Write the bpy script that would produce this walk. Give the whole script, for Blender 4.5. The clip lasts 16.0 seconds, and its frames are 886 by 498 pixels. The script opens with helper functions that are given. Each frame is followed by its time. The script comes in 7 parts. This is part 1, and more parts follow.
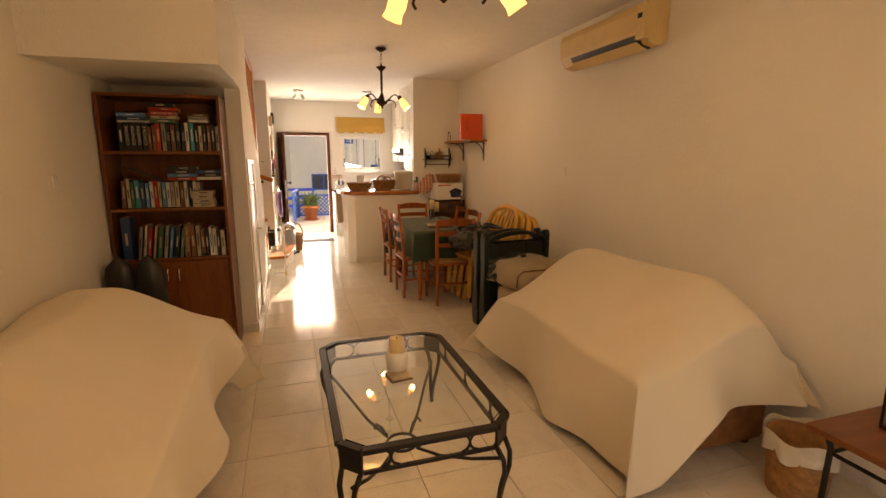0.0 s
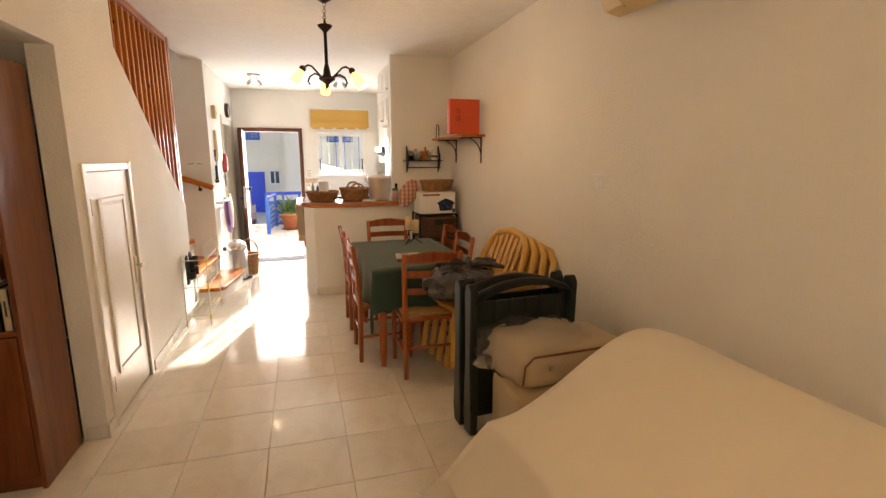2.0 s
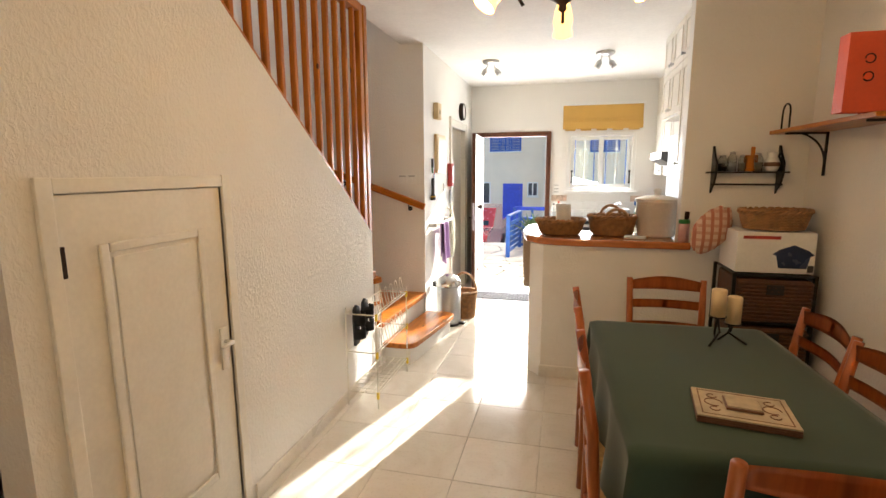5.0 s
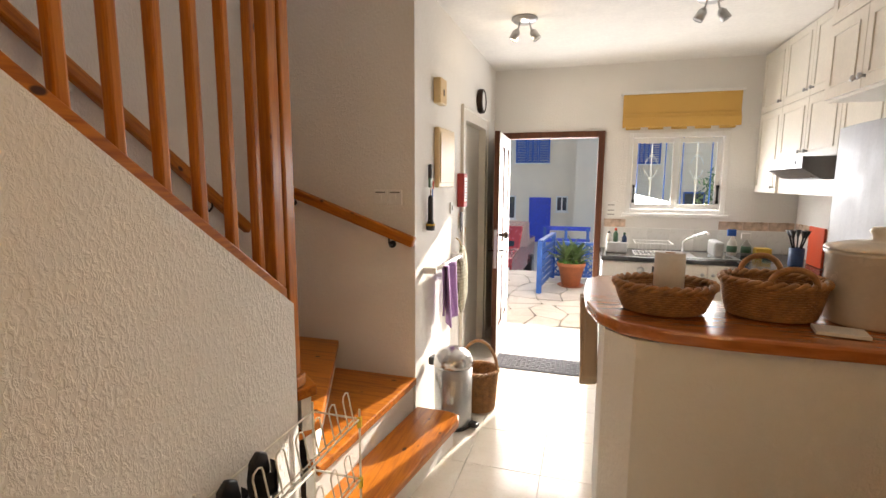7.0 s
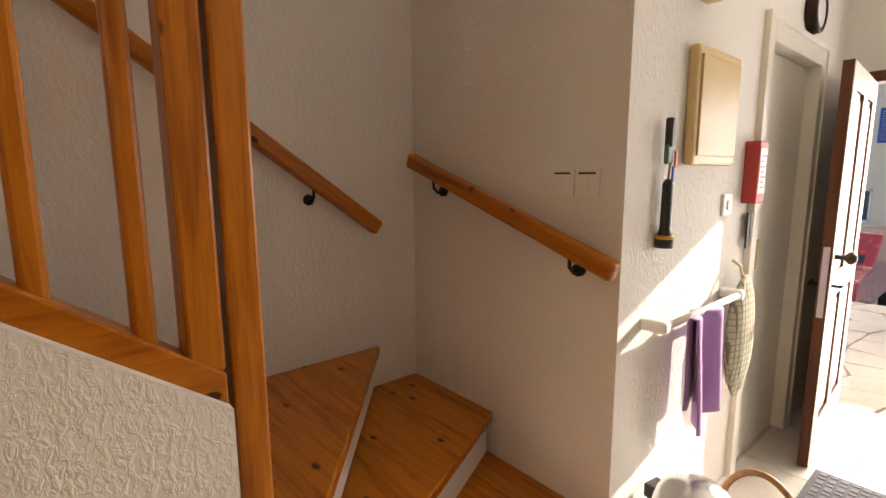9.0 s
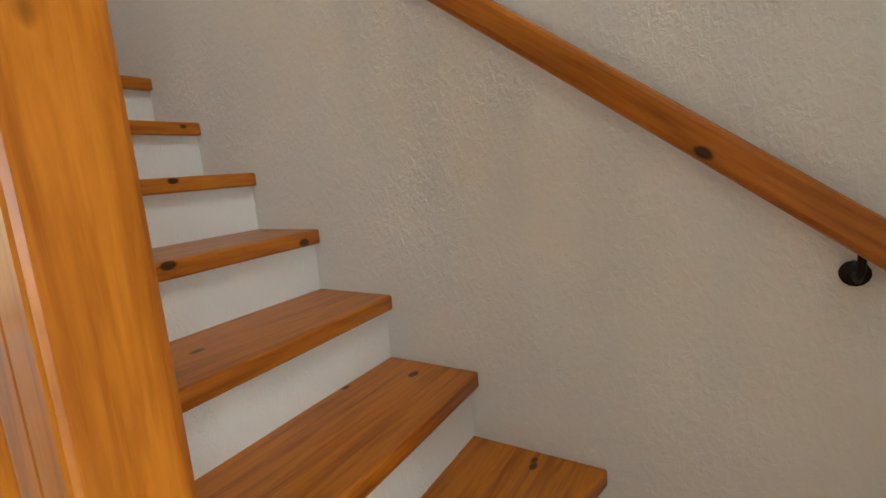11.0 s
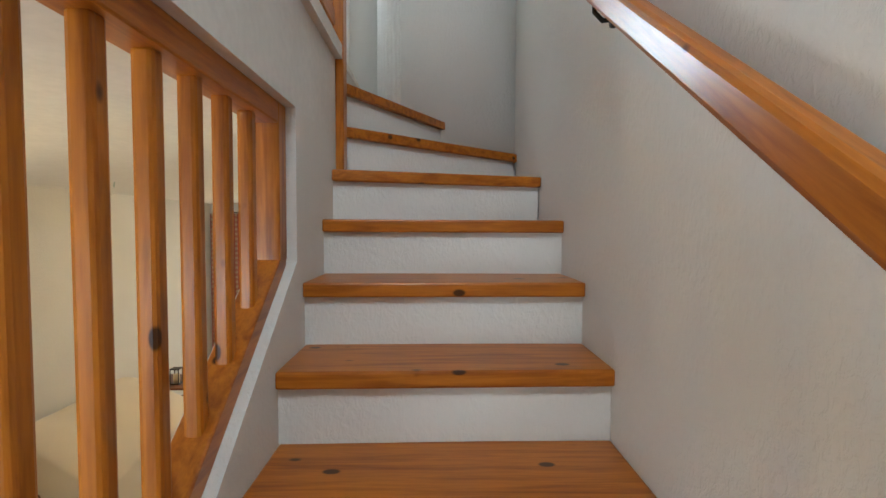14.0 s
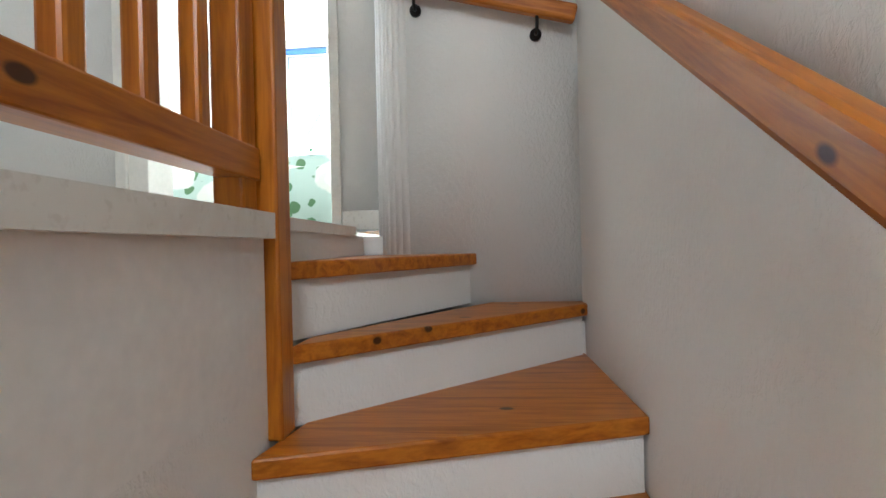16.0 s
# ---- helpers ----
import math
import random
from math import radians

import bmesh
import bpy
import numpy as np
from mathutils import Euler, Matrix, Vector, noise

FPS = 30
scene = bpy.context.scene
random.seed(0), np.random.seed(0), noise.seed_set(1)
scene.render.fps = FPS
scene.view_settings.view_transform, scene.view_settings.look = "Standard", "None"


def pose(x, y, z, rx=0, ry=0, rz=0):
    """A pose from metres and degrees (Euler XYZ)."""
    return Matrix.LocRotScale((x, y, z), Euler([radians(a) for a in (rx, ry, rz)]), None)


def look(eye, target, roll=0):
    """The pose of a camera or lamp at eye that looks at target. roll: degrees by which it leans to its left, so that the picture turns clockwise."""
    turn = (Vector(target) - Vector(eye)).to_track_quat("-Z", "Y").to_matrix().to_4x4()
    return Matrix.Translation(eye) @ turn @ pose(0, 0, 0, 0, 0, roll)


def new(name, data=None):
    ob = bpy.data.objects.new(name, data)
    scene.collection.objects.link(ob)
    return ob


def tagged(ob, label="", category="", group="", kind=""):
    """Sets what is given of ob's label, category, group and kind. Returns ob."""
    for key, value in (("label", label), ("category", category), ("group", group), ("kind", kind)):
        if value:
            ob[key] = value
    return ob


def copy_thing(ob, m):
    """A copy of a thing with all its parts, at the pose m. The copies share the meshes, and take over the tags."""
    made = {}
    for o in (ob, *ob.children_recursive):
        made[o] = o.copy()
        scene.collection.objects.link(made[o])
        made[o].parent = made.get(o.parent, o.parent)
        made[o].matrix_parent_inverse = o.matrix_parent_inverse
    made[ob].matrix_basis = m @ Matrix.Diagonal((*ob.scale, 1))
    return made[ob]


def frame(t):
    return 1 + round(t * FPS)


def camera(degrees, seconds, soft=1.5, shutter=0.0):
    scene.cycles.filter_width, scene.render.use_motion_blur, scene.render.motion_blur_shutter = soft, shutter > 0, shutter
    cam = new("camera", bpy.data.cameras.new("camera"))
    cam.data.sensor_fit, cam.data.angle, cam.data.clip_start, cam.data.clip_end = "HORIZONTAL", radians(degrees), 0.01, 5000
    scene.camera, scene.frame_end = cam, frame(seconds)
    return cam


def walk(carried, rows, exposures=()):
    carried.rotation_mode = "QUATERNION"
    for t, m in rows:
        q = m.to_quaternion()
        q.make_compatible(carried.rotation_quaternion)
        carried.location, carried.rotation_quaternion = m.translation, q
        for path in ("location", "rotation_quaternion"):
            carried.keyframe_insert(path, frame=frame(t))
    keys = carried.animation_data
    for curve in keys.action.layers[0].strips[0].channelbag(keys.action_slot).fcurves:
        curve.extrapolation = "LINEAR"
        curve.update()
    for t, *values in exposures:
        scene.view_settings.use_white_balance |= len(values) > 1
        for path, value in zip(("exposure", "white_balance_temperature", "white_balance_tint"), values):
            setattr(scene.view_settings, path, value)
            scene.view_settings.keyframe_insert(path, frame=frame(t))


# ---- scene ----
cam = camera(85.3, 16.0)
PATH = [
    (0, (0.335, -4.373, 1.502), (0.93, -2.499, 1.133), -0.1),
    (0.5, (0.422, -3.972, 1.506), (1.03, -2.104, 1.129), 0.2),
    (1, (0.655, -3.487, 1.517), (1.284, -1.626, 1.141), 0.2),
    (1.5, (0.813, -3.158, 1.528), (1.448, -1.299, 1.154), 0.1),
    (2, (1.095, -2.863, 1.523), (1.649, -0.978, 1.152), -0.1),
    (2.5, (1.224, -2.553, 1.524), (1.469, -0.601, 1.164), 0.2),
    (3, (1.345, -2.269, 1.538), (1.212, -0.305, 1.185), -0.2),
    (3.5, (1.393, -1.973, 1.531), (1.03, -0.038, 1.183), -0.2),
    (4, (1.378, -1.626, 1.497), (0.933, 0.293, 1.152), -0.5),
    (6.5, (1.155, 0.409, 1.545), (0.639, 2.321, 1.268), 0.3),
    (7, (1.042, 0.864, 1.522), (0.47, 2.761, 1.248), 0.3),
    (7.5, (1.001, 1.258, 1.529), (0.287, 3.104, 1.24), 0.2),
    (8, (0.926, 1.6, 1.509), (-0.05, 3.32, 1.213), 0.2),
    (8.5, (0.881, 1.899, 1.49), (-0.348, 3.445, 1.176), -0.0),
    (9, (0.813, 2.162, 1.46), (-0.696, 3.44, 1.157), -0.3),
    (9.2, (0.735, 2.249, 1.473), (-0.87, 3.397, 1.15), -0.4),
    (11.3, (-0.008, 2.816, 1.614), (-1.506, 1.513, 1.369), -3.2),
    (11.5, (-0.063, 2.773, 1.631), (-1.455, 1.348, 1.456), -1.8),
    (12, (-0.226, 2.71, 1.727), (-1.301, 1.03, 1.588), -0.9),
    (12.5, (-0.301, 2.623, 1.891), (-0.982, 0.747, 1.75), -0.3),
    (13, (-0.426, 2.446, 2.05), (-0.786, 0.483, 1.928), -1.7),
    (13.5, (-0.5, 2.3, 2.208), (-0.653, 0.309, 2.09), -0.7),
    (14, (-0.487, 2.129, 2.319), (-0.523, 0.132, 2.224), 0.3),
    (14.5, (-0.568, 1.941, 2.436), (-0.488, -0.056, 2.359), -2.3),
    (15, (-0.535, 1.68, 2.647), (-0.479, -0.317, 2.549), -0.5),
    (15.5, (-0.512, 1.412, 2.756), (-0.429, -0.586, 2.722), 0.6),
    (16, (-0.549, 1.262, 2.906), (-0.404, -0.732, 2.896), -1.3),
]
walk(cam, [(t, look(eye, target, roll)) for t, eye, target, roll in PATH], [(0, 1.6, 9200, 22), (1, 1.82, 7900, 18), (2.5, 2.0, 6700, 12), (4, 2.2, 6400, 9), (6.5, 1.34, 6600, 12), (9, 1.32, 7100, 15), (11.3, 2.05, 5750, -1), (12.5, 2.05, 5650, -1), (14, 2.1, 5500, -1), (15, 2.25, 5550, 2), (16, 2.3, 5650, 3)])

# ---- light ----
world = bpy.data.worlds.new("sky")
scene.world = world
world.use_nodes = True
wn = world.node_tree
sky = wn.nodes.new("ShaderNodeTexSky")
sky.sky_type, sky.sun_disc = "NISHITA", False
sky.air_density, sky.dust_density, sky.ozone_density = 0.8, 5.0, 0.4
sky.sun_elevation, sky.sun_rotation = radians(20.3), radians(15.9)
wn.links.new(sky.outputs[0], wn.nodes["Background"].inputs[0])
wn.nodes["Background"].inputs[1].default_value = 0.15
sun = new("sun", bpy.data.lights.new("sun", "SUN"))
sun.data.energy, sun.data.angle, sun.data.color = 5.0, radians(0.5), (1.0, 0.93, 0.82)
sun.matrix_world = look((0.285 * 30, 30, 0.385 * 30), (0, 0, 0))


def area_lamp(name, eye, target, sx, sy, watts, colour=(1, 1, 1)):
    lamp = new(name, bpy.data.lights.new(name, "AREA"))
    lamp.data.shape, lamp.data.size, lamp.data.size_y, lamp.data.energy, lamp.data.color = "RECTANGLE", sx, sy, watts, colour
    lamp.matrix_world = look(eye, target)
    return lamp


def bulb(name, at, watts, colour, radius=0.03):
    lamp = new(name, bpy.data.lights.new(name, "POINT"))
    lamp.data.energy, lamp.data.color, lamp.data.shadow_soft_size = watts, colour, radius
    lamp.location = at
    return lamp


area_lamp("patio_daylight", (1.45, -4.98, 1.25), (0.6, 0, 1.4), 1.35, 2.0, 5, (1.0, 0.78, 0.52))
area_lamp("door_daylight", (0.66, 6.05, 1.05), (0.9, 0, 0.7), 0.85, 1.8, 17, (0.96, 0.98, 1.0))
area_lamp("kitchen_daylight", (1.81, 5.80, 1.55), (1.6, 2, 0.6), 0.75, 0.5, 7, (0.96, 0.98, 1.0))
area_lamp("bedroom_daylight", (1.75, -4.42, 4.4), (0.3, 0, 3.4), 1.0, 1.9, 75, (0.95, 0.97, 1.0))
# added fill lamp high over the stair foot; no window opens in that wall
area_lamp("hall_daylight", (-0.40, 3.43, 4.45), (-0.45, -0.4, 2.6), 0.75, 0.9, 15, (0.98, 0.97, 0.96))
WARM = (1.0, 0.62, 0.27)


# ---- materials ----
def tree_of(name, rough=0.5, metal=0.0):
    m = bpy.data.materials.new(name)
    m.use_nodes = True
    t = m.node_tree
    b = t.nodes["Principled BSDF"]
    b.inputs["Roughness"].default_value, b.inputs["Metallic"].default_value = rough, metal
    return m, t, b


def add(t, kind, **values):
    n = t.nodes.new(kind)
    for k, v in values.items():
        n.inputs[k].default_value = v
    return n


def ramp(t, source, stops):
    r = t.nodes.new("ShaderNodeValToRGB")
    el = r.color_ramp.elements
    while len(el) < len(stops):
        el.new(0.5)
    for e, (p, c) in zip(el, stops):
        e.position, e.color = p, (*c, 1) if len(c) == 3 else c
    t.links.new(source, r.inputs[0])
    return r


def coords(t, scale=(1, 1, 1), turn=(0, 0, 0)):
    c, m = t.nodes.new("ShaderNodeTexCoord"), t.nodes.new("ShaderNodeMapping")
    m.inputs["Scale"].default_value, m.inputs["Rotation"].default_value = scale, turn
    t.links.new(c.outputs["Object"], m.inputs[0])
    return m.outputs[0]


def mixed(t, a, b, fac, mode="MIX"):
    x = t.nodes.new("ShaderNodeMix")
    x.data_type, x.blend_type = "RGBA", mode
    for s, v in ((x.inputs[0], fac), (x.inputs[6], a), (x.inputs[7], b)):
        if isinstance(v, bpy.types.NodeSocket):
            t.links.new(v, s)
        else:
            s.default_value = v if isinstance(v, (int, float)) else (*v, 1)
    return x.outputs[2]


def bumped(t, b, height, strength, distance=0.01):
    n = add(t, "ShaderNodeBump", Strength=strength, Distance=distance)
    t.links.new(height, n.inputs["Height"])
    t.links.new(n.outputs[0], b.inputs["Normal"])


def plain(name, c, rough=0.5, metal=0.0, var=0.12, scale=8.0, fine=60.0, bump=0.15, dist=0.002, coat=0.0):
    """A surface of one colour with blotches, fine grain and a little relief."""
    m, t, b = tree_of(name, rough, metal)
    v = coords(t)
    n1, n2 = add(t, "ShaderNodeTexNoise", Scale=scale, Detail=4.0), add(t, "ShaderNodeTexNoise", Scale=fine, Detail=3.0)
    t.links.new(v, n1.inputs[0]), t.links.new(v, n2.inputs[0])
    lo, hi = tuple(x * (1 - var) for x in c), tuple(min(1, x * (1 + var)) for x in c)
    r1, r2 = ramp(t, n1.outputs[0], [(0.3, lo), (0.7, hi)]), ramp(t, n2.outputs[0], [(0.3, (0.9, 0.9, 0.9)), (0.7, (1, 1, 1))])
    t.links.new(mixed(t, r1.outputs[0], r2.outputs[0], 0.6, "MULTIPLY"), b.inputs["Base Color"])
    rr = ramp(t, n1.outputs[0], [(0.3, (rough * 0.85,) * 3), (0.7, (min(1, rough * 1.15),) * 3)])
    t.links.new(rr.outputs[0], b.inputs["Roughness"])
    if bump:
        bumped(t, b, n2.outputs[0], bump, dist)
    b.inputs["Coat Weight"].default_value = coat
    return m


def plaster(name, c, strength=0.5, dist=0.006):
    """Hand-trowelled wall paint: small lumps and vertical drags."""
    m, t, b = tree_of(name, 0.75)
    v = coords(t)
    n = add(t, "ShaderNodeTexNoise", Scale=1.3, Detail=4.0)
    t.links.new(v, n.inputs[0])
    r = ramp(t, n.outputs[0], [(0.3, tuple(x * 0.93 for x in c)), (0.7, c)])
    t.links.new(r.outputs[0], b.inputs["Base Color"])
    g = add(t, "ShaderNodeTexNoise", Scale=1.0, Detail=3.0, Roughness=0.6, Distortion=0.6)
    t.links.new(coords(t, (72, 72, 46)), g.inputs[0])
    h = ramp(t, g.outputs[0], [(0.42, (0, 0, 0)), (0.66, (1, 1, 1))])
    bumped(t, b, h.outputs[0], strength, dist)
    return m


def wood(name, light, dark, rough=0.35, axis=(1, 9, 9), scale=2.2, knots=True, coat=0.3, bands=4.0):
    """Grain that runs along the axis with the small number, with knots where the timber is pine."""
    m, t, b = tree_of(name, rough)
    info = t.nodes.new("ShaderNodeObjectInfo")
    shift = t.nodes.new("ShaderNodeVectorMath")
    shift.operation = "MULTIPLY_ADD"
    cv = t.nodes.new("ShaderNodeCombineXYZ")
    for i in range(3):
        t.links.new(info.outputs["Random"], cv.inputs[i])
    t.links.new(cv.outputs[0], shift.inputs[0])
    shift.inputs[1].default_value = (7.3, 5.1, 9.7)
    t.links.new(coords(t, axis), shift.inputs[2])
    n = add(t, "ShaderNodeTexNoise", Scale=scale, Detail=6.0, Roughness=0.6, Distortion=0.5)
    t.links.new(shift.outputs[0], n.inputs[0])
    w = add(t, "ShaderNodeTexNoise", Scale=scale * bands, Detail=3.0)
    t.links.new(shift.outputs[0], w.inputs[0])
    r = ramp(t, n.outputs[0], [(0.3, dark), (0.55, light), (0.8, tuple(x * 0.85 for x in light))])
    r2 = ramp(t, w.outputs[0], [(0.35, (0.72, 0.66, 0.6)), (0.6, (1, 1, 1))])
    col = mixed(t, r.outputs[0], r2.outputs[0], 0.5, "MULTIPLY")
    if knots:
        k = add(t, "ShaderNodeTexVoronoi", Scale=1.0)
        s2 = t.nodes.new("ShaderNodeVectorMath")
        s2.operation = "MULTIPLY_ADD"
        s2.inputs[1].default_value = (3.3, 8.1, 4.7)
        t.links.new(cv.outputs[0], s2.inputs[0])
        t.links.new(coords(t, tuple(6.0 if a < 3 else 10.5 for a in axis)), s2.inputs[2])
        t.links.new(s2.outputs[0], k.inputs[0])
        kr = ramp(t, k.outputs["Distance"], [(0.09, (1, 1, 1)), (0.13, (0, 0, 0))])
        col = mixed(t, col, tuple(x * 0.22 for x in dark), kr.outputs[0])
    t.links.new(col, b.inputs["Base Color"])
    bumped(t, b, w.outputs[0], 0.06, 0.002)
    b.inputs["Coat Weight"].default_value, b.inputs["Coat Roughness"].default_value = coat, 0.25
    b.inputs["Specular IOR Level"].default_value = 0.3
    return m


def stone_tile(name, c, vein, rough=0.12, scale=3.0):
    """Polished stone, each piece of its own tone."""
    m, t, b = tree_of(name, rough)
    info = t.nodes.new("ShaderNodeObjectInfo")
    v = coords(t)
    n = add(t, "ShaderNodeTexNoise", Scale=scale, Detail=7.0, Roughness=0.65, Distortion=1.2)
    f = add(t, "ShaderNodeTexNoise", Scale=scale * 22, Detail=4.0)
    t.links.new(v, n.inputs[0]), t.links.new(v, f.inputs[0])
    r = ramp(t, n.outputs[0], [(0.25, vein), (0.5, c), (0.8, tuple(min(1, x * 1.04) for x in c))])
    tone = ramp(t, info.outputs["Random"], [(0, (0.92, 0.92, 0.91)), (1, (1, 1, 1))])
    pits = ramp(t, f.outputs[0], [(0.3, (0.82, 0.8, 0.77)), (0.42, (1, 1, 1))])
    col = mixed(t, r.outputs[0], tone.outputs[0], 1.0, "MULTIPLY")
    t.links.new(mixed(t, col, pits.outputs[0], 0.6, "MULTIPLY"), b.inputs["Base Color"])
    rr = ramp(t, n.outputs[0], [(0.3, (rough * 1.4,) * 3), (0.7, (rough * 0.8,) * 3)])
    t.links.new(rr.outputs[0], b.inputs["Roughness"])
    return m


def cloth(name, c, scale=500.0, rough=0.9, var=0.1, bump=0.25):
    m, t, b = tree_of(name, rough)
    v = coords(t)
    n, w = add(t, "ShaderNodeTexNoise", Scale=3.0, Detail=4.0), add(t, "ShaderNodeTexNoise", Scale=scale, Detail=2.0)
    t.links.new(v, n.inputs[0]), t.links.new(v, w.inputs[0])
    r = ramp(t, n.outputs[0], [(0.3, tuple(x * (1 - var) for x in c)), (0.7, c)])
    t.links.new(r.outputs[0], b.inputs["Base Color"])
    b.inputs["Sheen Weight"].default_value = 0.2
    bumped(t, b, w.outputs[0], bump, 0.001)
    return m


def checked(name, base, stripe, step=0.05, share=0.5, turn=(0, 0, 0)):
    """Woven checks: two crossing sets of stripes."""
    m, t, b = tree_of(name, 0.9)
    s = t.nodes.new("ShaderNodeSeparateXYZ")
    t.links.new(coords(t, (1, 1, 1), turn), s.inputs[0])
    bars = []
    for out in (0, 2):
        d = t.nodes.new("ShaderNodeMath")
        d.operation = "MULTIPLY"
        d.inputs[1].default_value = 1 / step
        t.links.new(s.outputs[out], d.inputs[0])
        f = t.nodes.new("ShaderNodeMath")
        f.operation = "FRACT"
        t.links.new(d.outputs[0], f.inputs[0])
        g = t.nodes.new("ShaderNodeMath")
        g.operation = "GREATER_THAN"
        g.inputs[1].default_value = share
        t.links.new(f.outputs[0], g.inputs[0])
        bars.append(g.outputs[0])
    c1 = mixed(t, base, stripe, bars[0])
    h = t.nodes.new("ShaderNodeMath")
    h.operation = "MULTIPLY"
    h.inputs[1].default_value = 0.55
    t.links.new(bars[1], h.inputs[0])
    t.links.new(mixed(t, c1, stripe, h.outputs[0]), b.inputs["Base Color"])
    return m


def glassy(name, c=(1, 1, 1), rough=0.0, ior=1.45):
    m, t, b = tree_of(name, rough)
    b.inputs["Base Color"].default_value = (*c, 1)
    b.inputs["Transmission Weight"].default_value, b.inputs["IOR"].default_value = 1.0, ior
    return m


def glowing(name, c, power):
    m, t, b = tree_of(name, 0.4)
    b.inputs["Base Color"].default_value = (*c, 1)
    b.inputs["Emission Color"].default_value, b.inputs["Emission Strength"].default_value = (*c, 1), power
    return m


WALL = plaster("wall_paint", (0.80, 0.78, 0.74), 0.33, 0.004)
ROUGHWALL = plaster("rough_wall_paint", (0.80, 0.78, 0.74), 0.32, 0.006)
CEIL = plain("ceiling_paint", (0.82, 0.80, 0.76), 0.85, var=0.03, bump=0.2, fine=40, dist=0.003)
FLOORTILE = stone_tile("floor_stone", (0.76, 0.72, 0.65), (0.66, 0.61, 0.53), 0.10)
GROUT = plain("grout", (0.68, 0.64, 0.56), 0.8)
SKIRT = stone_tile("skirting_stone", (0.76, 0.73, 0.67), (0.66, 0.61, 0.53), 0.3)
PINE_X = wood("pine_tread", (0.47, 0.152, 0.010), (0.235, 0.056, 0.004), 0.36, (1.2, 17, 17), coat=0.12)
PINE_Y = wood("pine_rail", (0.48, 0.155, 0.010), (0.25, 0.060, 0.004), 0.30, (17, 1.2, 17), coat=0.12)
PINE_Z = wood("pine_post", (0.50, 0.168, 0.012), (0.27, 0.070, 0.004), 0.30, (17, 17, 1.2), coat=0.12)
OAK = wood("bookcase_veneer", (0.20, 0.058, 0.015), (0.125, 0.032, 0.008), 0.38, (7, 7, 0.8), knots=False)
OAKH = wood("bookcase_shelf", (0.20, 0.058, 0.015), (0.125, 0.032, 0.008), 0.38, (0.8, 7, 7), knots=False)
CHERRY = wood("chair_wood", (0.42, 0.115, 0.028), (0.28, 0.065, 0.015), 0.32, (8, 8, 1.0), knots=False)
DARKWOOD = wood("front_door_wood", (0.13, 0.045, 0.02), (0.07, 0.022, 0.01), 0.6, (8, 8, 0.8), knots=False, coat=0.0)
BARTOP = wood("bar_top_wood", (0.46, 0.155, 0.04), (0.30, 0.085, 0.02), 0.16, (1.0, 8, 8), knots=False, coat=0.6)
PAINTW = plain("white_gloss_paint", (0.80, 0.77, 0.70), 0.35, var=0.03, bump=0.05)
SHEET = cloth("dust_sheet", (0.76, 0.68, 0.55), 420, var=0.05)
IRON = plain("wrought_iron", (0.022, 0.019, 0.017), 0.45, 0.6, var=0.3)
BRONZE = plain("dark_bronze", (0.035, 0.02, 0.013), 0.4, 0.7, var=0.3)
STEEL = plain("brushed_steel", (0.48, 0.48, 0.48), 0.32, 1.0, var=0.06)
CHROME = plain("chrome", (0.78, 0.78, 0.78), 0.12, 1.0, var=0.03, bump=0)
GLASS = glassy("clear_glass", (0.96, 1.0, 0.98))
BLACK = plain("black_plastic", (0.014, 0.014, 0.015), 0.4, var=0.25)
WHITEP = plain("white_plastic", (0.80, 0.79, 0.76), 0.35, var=0.03, bump=0.03)
CREAMP = plain("aged_cream_plastic", (0.70, 0.52, 0.27), 0.4, var=0.05, bump=0.03)
GREEN = cloth("dark_green_cloth", (0.030, 0.062, 0.042), 350, var=0.25)
BEIGE = cloth("beige_upholstery", (0.50, 0.40, 0.27), 200, var=0.08)
CABW = plain("cream_cabinet_paint", (0.78, 0.74, 0.66), 0.35, var=0.03, bump=0.04)
GRANITE = stone_tile("black_granite", (0.03, 0.03, 0.032), (0.08, 0.08, 0.085), 0.12, 40)
WALLTILE = stone_tile("white_wall_tile", (0.80, 0.79, 0.76), (0.74, 0.73, 0.70), 0.15, 2)
BLUE = plain("blue_paint", (0.025, 0.11, 0.42), 0.45, var=0.15)
BLUEDOOR = plain("cobalt_door_paint", (0.015, 0.06, 0.55), 0.35, var=0.12)
RENDER = plaster("house_render", (0.86, 0.74, 0.58), 0.4, 0.006)
TERRA = plain("terracotta", (0.48, 0.16, 0.065), 0.75, var=0.18)
WICK = plain("wicker", (0.33, 0.165, 0.06), 0.6, var=0.35, scale=30, fine=120, bump=0.6, dist=0.004)
DWICK = plain("dark_wicker", (0.10, 0.042, 0.018), 0.6, var=0.35, scale=30, fine=120, bump=0.6, dist=0.004)


# ---- mesh helpers ----
def box(bm, x0, x1, y0, y1, z0, z1, bev=0.0, m=None):
    vs = [bm.verts.new((x, y, z)) for z in (z0, z1) for y in (y0, y1) for x in (x0, x1)]
    fs = [bm.faces.new([vs[i] for i in f]) for f in ((0, 2, 3, 1), (4, 5, 7, 6), (0, 1, 5, 4), (2, 6, 7, 3), (0, 4, 6, 2), (1, 3, 7, 5))]
    if m is not None:
        bmesh.ops.transform(bm, matrix=m, verts=vs)
    if bev:
        es = list({e for f in fs for e in f.edges})
        bmesh.ops.bevel(bm, geom=es, offset=bev, segments=2, profile=0.5, affect="EDGES")
    return vs


